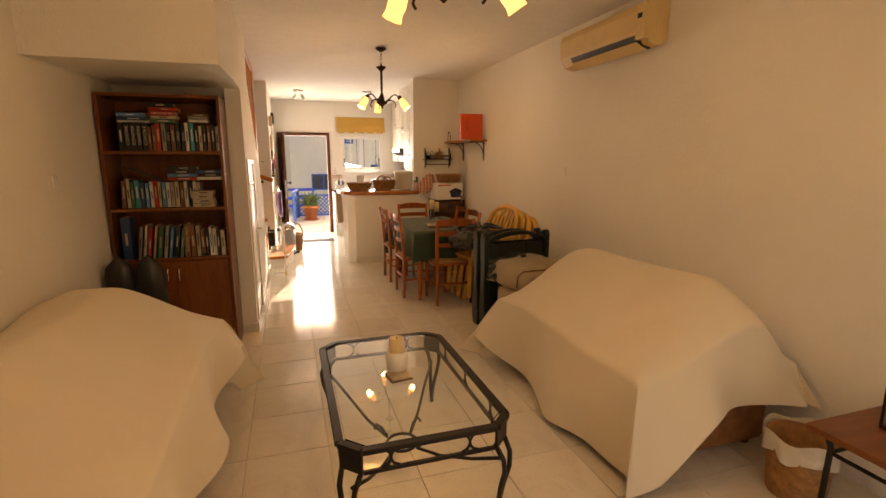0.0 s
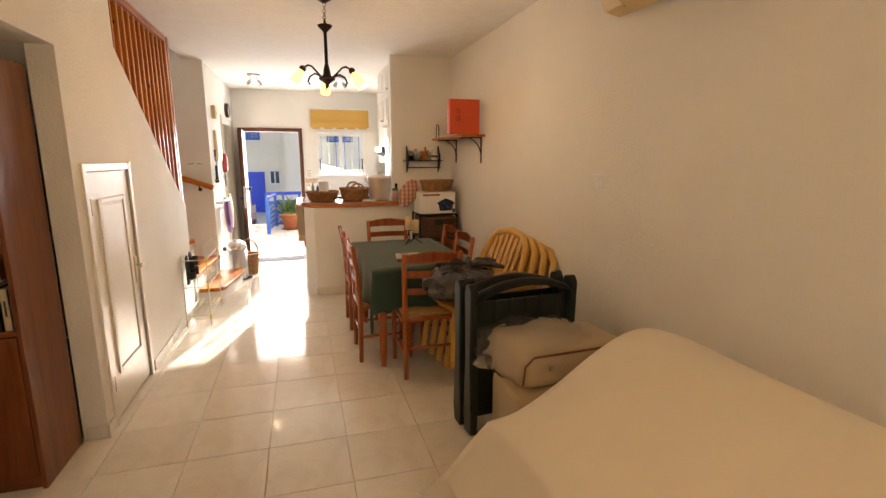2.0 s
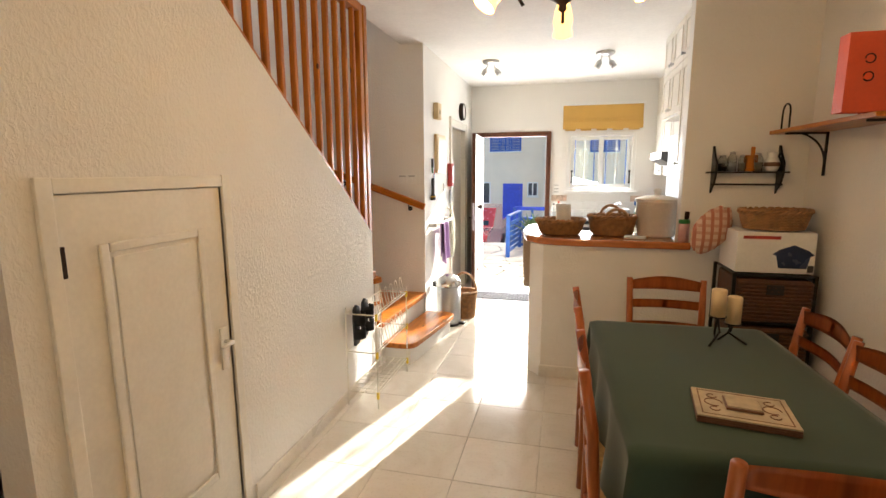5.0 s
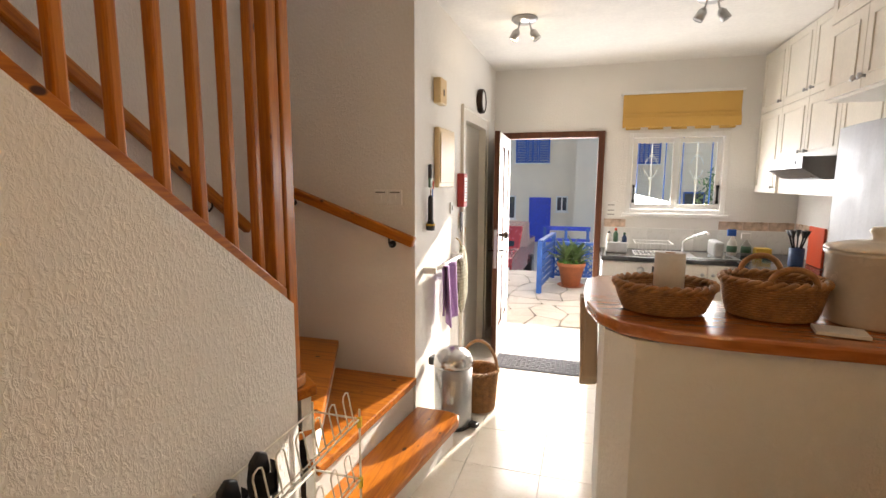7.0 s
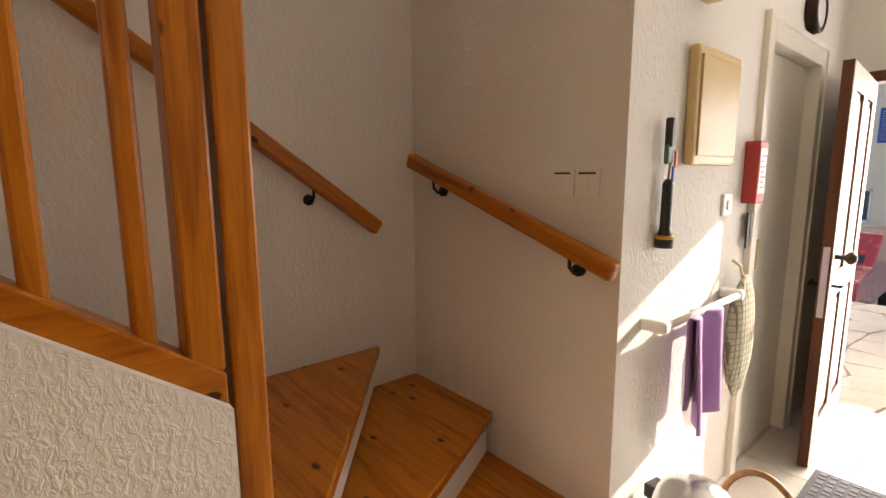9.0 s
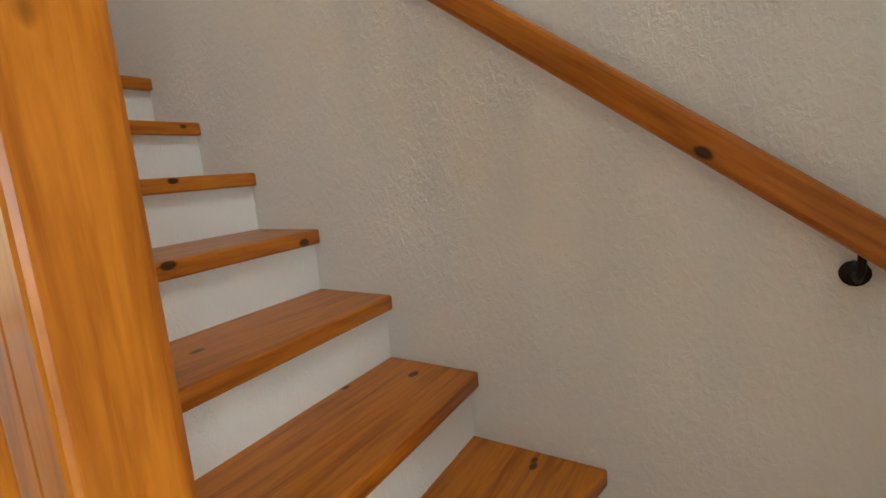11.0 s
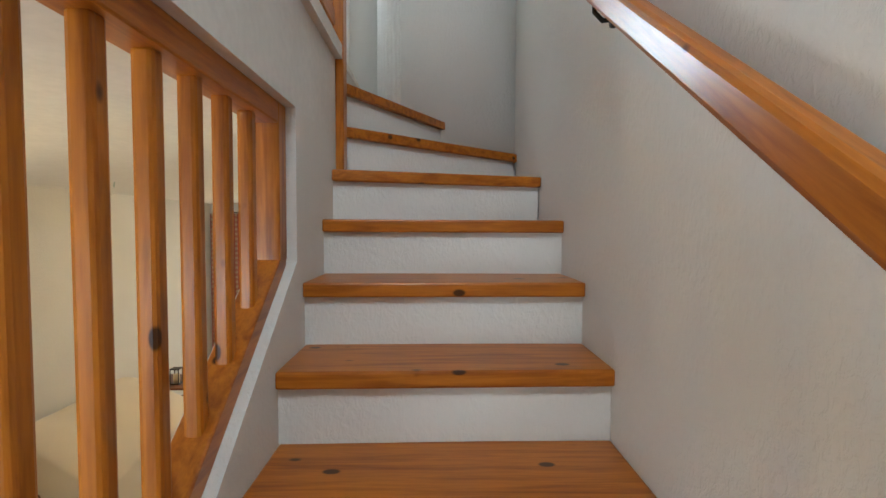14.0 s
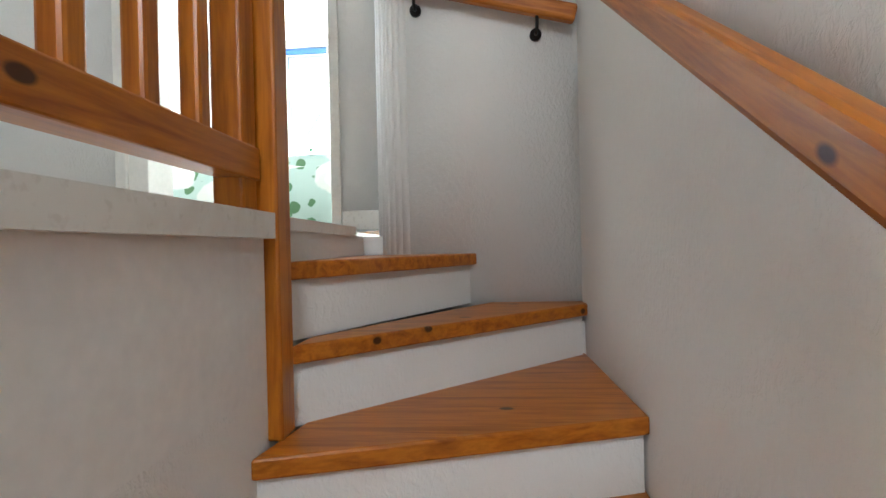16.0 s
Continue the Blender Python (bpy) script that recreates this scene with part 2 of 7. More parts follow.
def prism(bm, pts, a0, a1, axis="z", bev=0.0):
    """A flat outline pushed from a0 to a1 along an axis: (x, y) for z, (y, z) for x, (x, z) for y."""
    put = {"z": lambda p, a: (p[0], p[1], a), "x": lambda p, a: (a, p[0], p[1]), "y": lambda p, a: (p[0], a, p[1])}[axis]
    lo, hi = [bm.verts.new(put(p, a0)) for p in pts], [bm.verts.new(put(p, a1)) for p in pts]
    n = len(pts)
    fs = [bm.faces.new(lo), bm.faces.new(hi)] + [bm.faces.new((lo[i], lo[(i + 1) % n], hi[(i + 1) % n], hi[i])) for i in range(n)]
    bmesh.ops.recalc_face_normals(bm, faces=fs)
    if bev:
        bmesh.ops.bevel(bm, geom=list({e for f in fs for e in f.edges}), offset=bev, segments=2, profile=0.5, affect="EDGES")


def tube(bm, pts, r, seg=8, closed=False):
    """A round rod along a line of points; r is one radius or one for each point."""
    pts = [Vector(p) for p in pts]
    n, rings, side = len(pts), [], None
    for i, p in enumerate(pts):
        a, b = pts[i - 1] if (i or closed) else p, pts[(i + 1) % n] if (i < n - 1 or closed) else p
        d = (b - a).normalized()
        if side is None:
            side = d.orthogonal().normalized()
        side = (side - d * side.dot(d)).normalized()
        up = d.cross(side)
        q = r[i] if isinstance(r, (list, tuple)) else r
        rings.append([bm.verts.new(p + (side * math.cos(k * math.tau / seg) + up * math.sin(k * math.tau / seg)) * q) for k in range(seg)])
    for i in range(n if closed else n - 1):
        u, v = rings[i], rings[(i + 1) % n]
        for k in range(seg):
            bm.faces.new((u[k], u[(k + 1) % seg], v[(k + 1) % seg], v[k]))
    if not closed:
        bm.faces.new(rings[0][::-1]), bm.faces.new(rings[-1])


def lathe(bm, prof, seg=20, c=(0, 0, 0), sx=1.0, sy=1.0):
    """A turned body: (radius, height) pairs about the upright axis at c."""
    rings = [[bm.verts.new((c[0] + r * sx * math.cos(k * math.tau / seg), c[1] + r * sy * math.sin(k * math.tau / seg), c[2] + z)) for k in range(seg)] for r, z in prof]
    for u, v in zip(rings, rings[1:]):
        for k in range(seg):
            bm.faces.new((u[k], u[(k + 1) % seg], v[(k + 1) % seg], v[k]))
    if prof[0][0] > 1e-4:
        bm.faces.new(rings[0][::-1])
    if prof[-1][0] > 1e-4:
        bm.faces.new(rings[-1])


def beam(bm, p, q, w, h, bev=0.0):
    """A rectangular bar from p to q, w wide across and h high."""
    p, q = Vector(p), Vector(q)
    d = q - p
    rot = d.to_track_quat("X", "Z").to_matrix().to_4x4()
    box(bm, 0, d.length, -w / 2, w / 2, -h / 2, h / 2, bev, Matrix.Translation(p) @ rot)


def surf(bm, nu, nv, fn, closed_u=False):
    """A sheet of nu x nv points by a function of two numbers from 0 to 1."""
    g = [[bm.verts.new(fn(i / (nu if closed_u else nu - 1), j / (nv - 1))) for j in range(nv)] for i in range(nu)]
    for i in range(nu if closed_u else nu - 1):
        for j in range(nv - 1):
            k = (i + 1) % nu
            bm.faces.new((g[i][j], g[k][j], g[k][j + 1], g[i][j + 1]))


def mesh_of(name, bm, mat, smooth=False):
    me = bpy.data.meshes.new(name)
    bmesh.ops.recalc_face_normals(bm, faces=bm.faces[:])
    bm.to_mesh(me)
    bm.free()
    me.materials.append(mat)
    if smooth:
        me.polygons.foreach_set("use_smooth", [True] * len(me.polygons))
    return me


def thing(name, label, category, at=(0, 0, 0), rz=0, kind="", group=""):
    ob = new(name)
    ob.empty_display_size = 0.1
    ob.matrix_world = pose(*at, 0, 0, rz)
    return tagged(ob, label, category, group, kind)


def part(name, bm, mat, parent, label="", smooth=False):
    ob = new(name, mesh_of(name, bm, mat, smooth))
    ob.parent = parent
    return tagged(ob, label)


def solid(name, bm, mat, label, category, kind="", smooth=False, at=None, group=""):
    ob = new(name, mesh_of(name, bm, mat, smooth))
    if at is not None:
        ob.matrix_world = at
    return tagged(ob, label, category, group, kind)


def B(*boxes, bev=0.0):
    bm = bmesh.new()
    for b in boxes:
        box(bm, *b, bev)
    return bm


def T(*lines, seg=8):
    bm = bmesh.new()
    for pts, r in lines:
        tube(bm, pts, r, seg)
    return bm


def L(prof, seg=20, c=(0, 0, 0), sx=1.0, sy=1.0):
    bm = bmesh.new()
    lathe(bm, prof, seg, c, sx, sy)
    return bm


def arc(c, r, a0, a1, n, plane="xz"):
    out = []
    for i in range(n + 1):
        a = radians(a0 + (a1 - a0) * i / n)
        u, v = r * math.cos(a), r * math.sin(a)
        out.append({"xz": (c[0] + u, c[1], c[2] + v), "yz": (c[0], c[1] + u, c[2] + v), "xy": (c[0] + u, c[1] + v, c[2])}[plane])
    return out


def thicken(ob, t):
    md = ob.modifiers.new("thickness", "SOLIDIFY")
    md.thickness, md.offset = t, 0.0
    return ob


def wall(name, boxes, mat, label):
    return solid(name, B(*boxes), mat, label, "wall", "structure")


# ---- structure ----
H = 2.63      # ceiling
UP = 2.98     # upper floor
TOP = 5.45    # upper ceiling
RX = 2.80     # party wall
LX = -0.92    # far wall of the stairs

wall("wall_right", [(RX, RX + 0.2, -5.6, 6.0, 0, TOP)], WALL, "cream painted plaster party wall of the living room")
wall("wall_left_living", [(LX - 0.2, LX, -5.6, -0.44, 0, TOP)], WALL, "cream painted plaster wall beside the bookcase")
wall("wall_stair_far", [(LX - 0.2, LX, -0.44, 6.0, 0, TOP)], WALL, "rough white plaster wall along the staircase")
wall("wall_rear", [(LX, 0.75, -5.15, -5.0, 0, H), (2.65, RX, -5.15, -5.0, 0, H), (0.75, 2.65, -5.15, -5.0, 2.25, H)], WALL, "cream plaster rear wall with the patio opening")
bm = bmesh.new()
box(bm, -0.12, 0, 0, 0.14, 0, H)
box(bm, -0.12, 0, 0.14, 0.84, 1.46, H)
prism(bm, [(0.81, 0), (2.385, 0), (2.385, 1.07), (0.84, 2.222), (0.84, 1.46), (0.81, 1.46)], -0.12, 0, "x")
solid("wall_stair", bm, ROUGHWALL, "rough white plaster stair wall with a sloping top", "wall", "structure")
wall("wall_stair_end", [(LX, 0.09, 3.46, 3.58, 0, TOP)], WALL, "white plaster wall at the foot of the stairs")
wall("wall_hall", [(-0.03, 0.09, 3.58, 4.56, 0, H), (-0.03, 0.09, 5.34, 5.82, 0, H), (-0.03, 0.09, 4.56, 5.34, 2.02, H)], ROUGHWALL, "rough white plaster wall by the front door")
wall("wall_front", [(LX, 0.19, 5.82, 6.0, 0, H), (1.13, 1.38, 5.82, 6.0, 0, H), (2.23, RX, 5.82, 6.0, 0, H), (0.19, 1.13, 5.82, 6.0, 1.98, H),
                    (1.38, 2.23, 5.82, 6.0, 1.99, H), (1.38, 2.23, 5.82, 6.0, 0, 1.24)], WALL, "white plaster front wall with door and kitchen window")
wall("wall_pier", [(2.10, RX, 2.59, 2.70, 0, H)], WALL, "cream plaster nib wall between dining corner and kitchen")
bm = bmesh.new()
prism(bm, [(1.22, 2.59), (2.10, 2.59), (2.10, 2.72), (1.30, 2.72), (1.22, 3.35), (1.12, 3.35), (1.12, 2.70)], 0, 0.985)
solid("wall_bar", bm, ROUGHWALL, "rough white plaster half wall under the breakfast bar", "wall", "structure")
bm = bmesh.new()
prism(bm, [(-1.30, 2.02), (-0.44, 2.06), (0.0, 2.06), (0.0, 2.30), (-0.44, 2.38), (-0.47, H), (-1.30, H)], LX, -0.12, "x")
prism(bm, [(-1.30, 2.02), (-0.44, 2.06), (0.0, 2.06), (0.0, H), (-1.30, H)], -0.12, 0.0, "x")
solid("bulkhead", bm, WALL, "cream plaster bulkhead over the bookcase", "wall", "structure")
solid("ceiling", B((0, RX, -5.45, -1.30, H, UP - 0.03), (LX, 0, -5.45, -1.30, H, UP - 0.03), (0, RX, -1.30, 5.82, H, UP - 0.03), (LX, 0, -1.30, -0.56, H, UP - 0.03), (-0.12, 0, -0.40, 3.46, H, UP - 0.03), (-0.03, 0, 3.58, 5.82, H, UP - 0.03)),
      CEIL, "off-white painted plaster ceiling", "ceiling", "structure")
solid("floor", B((LX, RX, -5.45, 5.82, -0.2, -0.010), (0.19, 1.13, 5.82, 6.0, -0.2, -0.010)), GROUT, "polished cream stone tile floor", "floor", "structure")
# upper floor
solid("floor_upper", B((0.0, RX, -4.6, 3.46, UP - 0.03, UP), (-0.13, 0, -0.38, 3.46, UP - 0.03, UP), (-0.145, -0.12, 0.26, 3.46, UP - 0.05, UP + 0.001)), SKIRT, "pale stone landing floor with a rounded edge", "floor", "structure")
bm = bmesh.new()
box(bm, LX, -0.30, -0.64, -0.50, 2.60, TOP)
for i in range(8):
    a0, a1 = radians(90 - 90 * i / 8), radians(90 - 90 * (i + 1) / 8)
    prism(bm, [(-0.30, -0.64), (-0.30 + 0.14 * math.cos(a0), -0.64 + 0.14 * math.sin(a0)), (-0.30 + 0.14 * math.cos(a1), -0.64 + 0.14 * math.sin(a1))], 2.60, TOP)
box(bm, -0.30, -0.16, -0.80, -0.64, 2.60, TOP)
box(bm, -0.16, 0.02, -0.80, -0.66, UP, TOP)
box(bm, 0.90, RX, -0.80, -0.66, UP, TOP)
box(bm, 0.02, 0.90, -0.80, -0.66, UP + 2.05, TOP)
solid("wall_landing", bm, WALL, "white plaster landing wall with a rounded corner", "wall", "structure", True)
wall("wall_bedroom", [(LX, -0.16, -0.86, -0.80, UP, TOP), (LX, 1.22, -4.6, -4.45, UP, TOP), (2.3, RX, -4.6, -4.45, UP, TOP), (1.22, 2.3, -4.6, -4.45, UP + 2.38, TOP)], WALL, "pale bedroom walls")
solid("ceiling_upper", B((LX, RX, -4.6, 3.58, TOP, TOP + 0.1)), CEIL, "white upper ceiling", "ceiling", "structure")
wall("wall_upper_front", [(0.09, RX, 3.46, 3.58, UP, TOP)], WALL, "white plaster wall of the upper hall")

# skirting
def skirting(*boxes):
    return solid("baseboard", B(*boxes, bev=0.004), SKIRT, "low polished stone skirting", "baseboard", "structure")


skirting((RX - 0.012, RX, -5.45, 2.59, 0, 0.08))
skirting((0, 0.012, 0.89, 2.40, 0, 0.08))
skirting((0.09, 0.102, 3.46, 4.48, 0, 0.08))
skirting((-0.10, 0.0, -0.012, 0, 0, 0.08), (0, 0.012, -0.012, 0.09, 0, 0.08))
skirting((1.21, 2.10, 2.578, 2.59, 0, 0.09))
skirting((LX, LX + 0.012, -5.45, -0.42, 0, 0.08))
skirting((-0.155, -0.005, -0.66, -0.648, UP, UP + 0.08))

# ---- staircase ----
R = 0.18
NY = {6: 2.248, 7: 1.996, 8: 1.749, 9: 1.50, 10: 1.25, 11: 1.008, 12: 0.77, 13: 0.531}
FRONT = {n: ((-0.12, y + 0.022), (LX, y)) for n, y in NY.items()}   # nosing line of each step: stair-wall end, far-wall end
FRONT[2] = ((0.03, 2.47), (0.10, 3.458))
FRONT[3] = ((0.01, 2.535), (-0.42, 3.458))
FRONT[4] = ((0.035, 2.47), (LX, 3.26))
FRONT[5] = ((-0.12, 2.41), (LX, 2.56))
FRONT[14] = ((-0.12, 0.405), (LX, 0.172))
FRONT[15] = ((-0.145, 0.262), (LX, -0.418))
FRONT[16] = ((-0.125, 0.232), (-0.545, -0.498))
BACK = {2: [(-0.45, 3.458), (-0.06, 2.52)], 3: [(LX, 3.458), (LX, 3.22), (-0.08, 2.46), (-0.02, 2.40)], 4: [(LX, 2.53), (-0.12, 2.39), (0.0, 2.39)], 5: [(LX, 2.17), (-0.12, 2.17)],
        14: [(LX, -0.495), (-0.16, 0.19)], 15: [(LX, -0.498), (-0.59, -0.498), (-0.15, 0.15)], 16: [(-0.30, -0.498), (-0.165, -0.55), (-0.125, -0.44)]}
stair = thing("staircase", "white plastered winding staircase with varnished knotty pine treads", "staircase", kind="structure")
PIECE = ["", "varnished knotty pine tread"]


def slab(pts, z0, z1, mat, name, label):
    bm = bmesh.new()
    prism(bm, pts, z0, z1, "z", 0.006 if name == "tread" else 0)
    return part(name, bm, mat, stair, label)


for n in range(2, 17):
    (a, b), z = FRONT[n], n * R
    if n in BACK:
        back = BACK[n]
    else:
        yb = FRONT[n + 1][0][1] - 0.045 if n + 1 in NY else 0.36
        back = [(LX, yb if n < 13 else 0.12), (-0.12, yb)]
    slab([a, b] + back, z - 0.042, z, PINE_X, "tread", PIECE[1])
    d = Vector((b[0] - a[0], b[1] - a[1])).normalized()
    inward = Vector((d.y, -d.x))
    if inward.y > 0 and n > 4 or inward.x > 0 and n <= 4:
        inward = -inward
    o = inward * 0.025
    low = z - R - 0.002 if n > 2 else 0.0
    slab([(a[0] + o.x, a[1] + o.y), (b[0] + o.x, b[1] + o.y), (b[0] + o.x * 2.6, b[1] + o.y * 2.6), (a[0] + o.x * 2.6, a[1] + o.y * 2.6)], low, z - 0.042, WALL, "riser", "white painted riser")
slab([(-0.125, 0.262), (-0.125, -0.50), (-0.10, -0.50), (-0.10, 0.262)], 16 * R, UP - 0.03, WALL, "riser", "white painted riser")
# first step, a loose-looking block with a rounded nose
bm = bmesh.new()
prism(bm, [(0.0, 2.53), (0.20, 2.53), (0.25, 2.56), (0.27, 2.61), (0.39, 3.36), (0.37, 3.43), (0.30, 3.458), (0.10, 3.458), (0.03, 2.53)][:8], 0.138, R, "z", 0.008)
part("tread", bm, PINE_Y, stair, PIECE[1])
bm = bmesh.new()
prism(bm, [(0.0, 2.56), (0.22, 2.56), (0.345, 3.40), (0.102, 3.40)], 0, 0.138)
part("riser", bm, WALL, stair, "white painted riser")
# plastered underside
bm = bmesh.new()
prism(bm, [(2.20, 0.70), (2.20, 0.86), (0.50, 2.14), (0.12, 2.30), (-0.44, 2.40), (-0.44, 2.10), (0.0, 2.06)], LX, -0.12, "x")
part("soffit", bm, WALL, stair, "white plaster underside")

# balustrade in the stair-wall opening
rail = thing("balustrade", "varnished knotty pine balustrade in the stair wall opening", "balustrade")
slope = (2.222 - 1.07) / (2.385 - 0.84)
zs = lambda y: 1.067 + (2.385 - y) * slope
bm = bmesh.new()
prism(bm, [(2.385, zs(2.385)), (0.85, zs(0.85)), (0.85, zs(0.85) + 0.058), (2.385, zs(2.385) + 0.058)], -0.095, -0.025, "x", 0.004)
part("bottom_rail", bm, PINE_Y, rail)
part("top_rail", B((-0.095, -0.025, 0.90, 2.35, H - 0.055, H), bev=0.004), PINE_Y, rail)
part("end_post", B((-0.095, -0.025, 0.842, 0.902, zs(0.87) + 0.03, H), bev=0.004), PINE_Z, rail)
bm = bmesh.new()
for i in range(11):
    y = 1.02 + i * 0.1255
    bm2 = bmesh.new()
    w = 0.017
    box(bm2, -0.06 - w, -0.06 + w, y - w, y + w, zs(y) + 0.03, H - 0.05, 0.008)
    part("baluster", bm2, PINE_Z, rail)
bm.free()
part("newel_post", B((-0.10, -0.024, 2.396, 2.452, 0.72, H + 0.04), bev=0.006), PINE_Z, rail)
part("newel_post", B((-0.095, -0.028, 2.328, 2.386, zs(2.34) + 0.03, H), bev=0.006), PINE_Z, rail)
part("newel_foot", B((-0.10, -0.005, 2.392, 2.458, 0.722, 0.77), bev=0.008), PINE_X, rail)

# upper balustrade
rail = thing("balustrade", "varnished knotty pine landing balustrade over the stairs", "balustrade", (0, 0, UP))
part("newel_post", B((-0.15, -0.085, 0.255, 0.325, 2.52 - UP, 1.05), bev=0.006), PINE_Z, rail)
part("end_post", B((-0.115, -0.055, 0.335, 0.395, 0.005, 1.0), bev=0.006), PINE_Z, rail)
part("bottom_rail", B((-0.12, -0.06, 0.33, 3.44, 0.065, 0.13), bev=0.004), PINE_Y, rail)
part("handrail", B((-0.125, -0.055, 0.33, 3.44, 0.90, 0.95), bev=0.008), PINE_Y, rail)
for i in range(23):
    y = 0.50 + i * 0.128
    part("baluster", B((-0.108, -0.072, y - 0.018, y + 0.018, 0.125, 0.905), bev=0.007), PINE_Z, rail)


def wall_rail(p, q, brackets, out):
    """A square handrail along a wall on iron brackets; out points away from the wall."""
    ob = thing("handrail", "varnished pine handrail on dark iron wall brackets", "handrail")
    bm = bmesh.new()
    p, q, out = Vector(p), Vector(q), Vector(out)
    beam(bm, (0, 0, 0), ((q - p).length, 0, 0), 0.045, 0.062, 0.012)
    bar = part("rail", bm, PINE_X, ob)
    bar.matrix_basis = Matrix.Translation(p) @ (q - p).to_track_quat("X", "Z").to_matrix().to_4x4()
    for f in brackets:
        c = p.lerp(q, f) - Vector((0, 0, 0.03))
        w = c - out * 0.055 - Vector((0, 0, 0.045))
        bm = bmesh.new()
        tube(bm, [c, c - Vector((0, 0, 0.03)), c - out * 0.02 - Vector((0, 0, 0.05)), w], 0.006)
        tube(bm, [w + out * 0.012, w - out * 0.004], 0.021, 14)
        part("bracket", bm, IRON, ob, "dark iron bracket", True)


wall_rail((-0.868, 3.235, 1.245), (-0.868, -0.02, 3.60), (0.085, 0.385, 0.70), (1, 0, 0))
wall_rail((-0.86, 3.40, 1.525), (0.108, 3.40, 1.183), (0.16, 0.84), (0, -1, 0))
wall_rail((-0.905, -0.44, 3.70), (-0.24, -0.44, 3.87), (0.2, 0.85), (0, 1, 0))

# ---- living room ----
# understairs cupboard door
cup = thing("cupboard_door", "closed white panelled understairs cupboard door with brass lever", "door", (0, 0.14, 0))
bm = B((-0.12, 0.012, -0.045, 0.0, 0, 1.50), (-0.12, 0.012, 0.67, 0.715, 0, 1.50), (-0.12, 0.010, 0.001, 0.669, 1.455, 1.498), bev=0.003)
part("frame", bm, PAINTW, cup)
leaf = part("leaf", B((-0.042, -0.004, 0.004, 0.666, 0.02, 1.452), bev=0.003), PAINTW, cup)
bm = bmesh.new()
for a, b, c, d in ((0.12, 0.55, 0.26, 1.30),):
    for q in ((a, a + 0.03, c, d), (b - 0.03, b, c, d), (a + 0.031, b - 0.031, c, c + 0.03), (a + 0.031, b - 0.031, d - 0.03, d)):
        box(bm, -0.0045, 0.008, q[0], q[1], q[2], q[3], 0.005)
    box(bm, -0.006, 0.002, a + 0.045, b - 0.045, c + 0.045, d - 0.045, 0.003)
part("moulding", bm, PAINTW, leaf)
bm = T(([(0, 0.62, 0.82), (0.045, 0.62, 0.82), (0.05, 0.55, 0.822)], 0.009))
box(bm, -0.004, 0.006, 0.60, 0.64, 0.70, 0.88, 0.003)
part("handle", bm, PAINTW, leaf, "pale lever handle on a plate", True)
for z in (0.2, 1.22):
    part("hinge", B((-0.002, 0.012, -0.004, 0.012, z, z + 0.09), bev=0.002), BRONZE, leaf, "dark metal hinge")

# bookcase
bc = thing("bookcase", "tall reddish wood bookcase with full shelves above two closed doors", "bookcase", (-0.905, -0.405, 0))
W, D, HH = 0.785, 0.38, 1.955
for x in (0, W - 0.02):
    part("side_panel", B((x, x + 0.02, 0, D, 0, HH), bev=0.002), OAK, bc)
part("back_panel", B((0.02, W - 0.02, D - 0.012, D, 0.05, HH - 0.02)), OAK, bc)
part("top", B((0.02, W - 0.02, 0.0, D - 0.012, HH - 0.022, HH), bev=0.002), OAKH, bc)
SH = (0.775, 1.15, 1.56)
for z in SH:
    part("shelf", B((0.02, W - 0.02, 0.004, D - 0.012, z - 0.022, z), bev=0.002), OAKH, bc)
part("plinth", B((0.02, W - 0.02, 0.02, 0.035, 0, 0.06)), OAKH, bc)
for k in (0, 1):
    x = 0.022 + k * (W - 0.044) / 2
    d = part("door", B((x + 0.002, x + (W - 0.044) / 2 - 0.002, -0.002, 0.016, 0.065, 0.748), bev=0.003), OAK, bc)
    hx = 0.355 if k == 0 else 0.43
    part("handle", T((arc((hx, -0.005, 0.66), 0.055, -70, 70, 8, "yz"), 0.006)), CHROME, d, "curved metal bar handle", True)
    for o in d.children:
        o.location, o.rotation_euler = (0, -0.004, 0), (0, 0, 0)
    d.children[0].data.transform(Matrix.Translation((0, -0.005, 0.66)) @ Matrix.Rotation(math.pi, 4, "Z") @ Matrix.Translation((-2 * hx, 0.034, -0.66)))

rng = random.Random(5)
SPINES = {}
for nm, c in (("black", (0.012, 0.012, 0.014)), ("navy", (0.02, 0.05, 0.14)), ("red", (0.42, 0.03, 0.02)), ("cream", (0.48, 0.41, 0.30)), ("white", (0.60, 0.58, 0.54)),
              ("teal", (0.03, 0.28, 0.33)), ("brown", (0.16, 0.07, 0.035)), ("green", (0.06, 0.14, 0.08)), ("blue", (0.08, 0.24, 0.46)), ("grey", (0.3, 0.29, 0.27)), ("orange", (0.55, 0.14, 0.03))):
    SPINES[nm] = plain(nm + "_cover", c, 0.4, var=0.2, scale=25)
PAPER = plain("paper_edge", (0.68, 0.58, 0.42), 0.85, var=0.1, fine=200)


def lettering(text, mat, parent, at, size, turn):
    cu = bpy.data.curves.new("lettering", "FONT")
    cu.body, cu.size, cu.extrude, cu.align_x, cu.align_y = text, size, 0.0004, "CENTER", "CENTER"
    tmp = bpy.data.objects.new("lettering", cu)
    me = bpy.data.meshes.new_from_object(tmp)
    bpy.data.objects.remove(tmp)
    me.materials.clear()
    me.materials.append(mat)
    me.transform(turn)
    me.transform(Matrix.Translation(at))
    ob = new("lettering", me)
    ob.parent = parent
    return ob


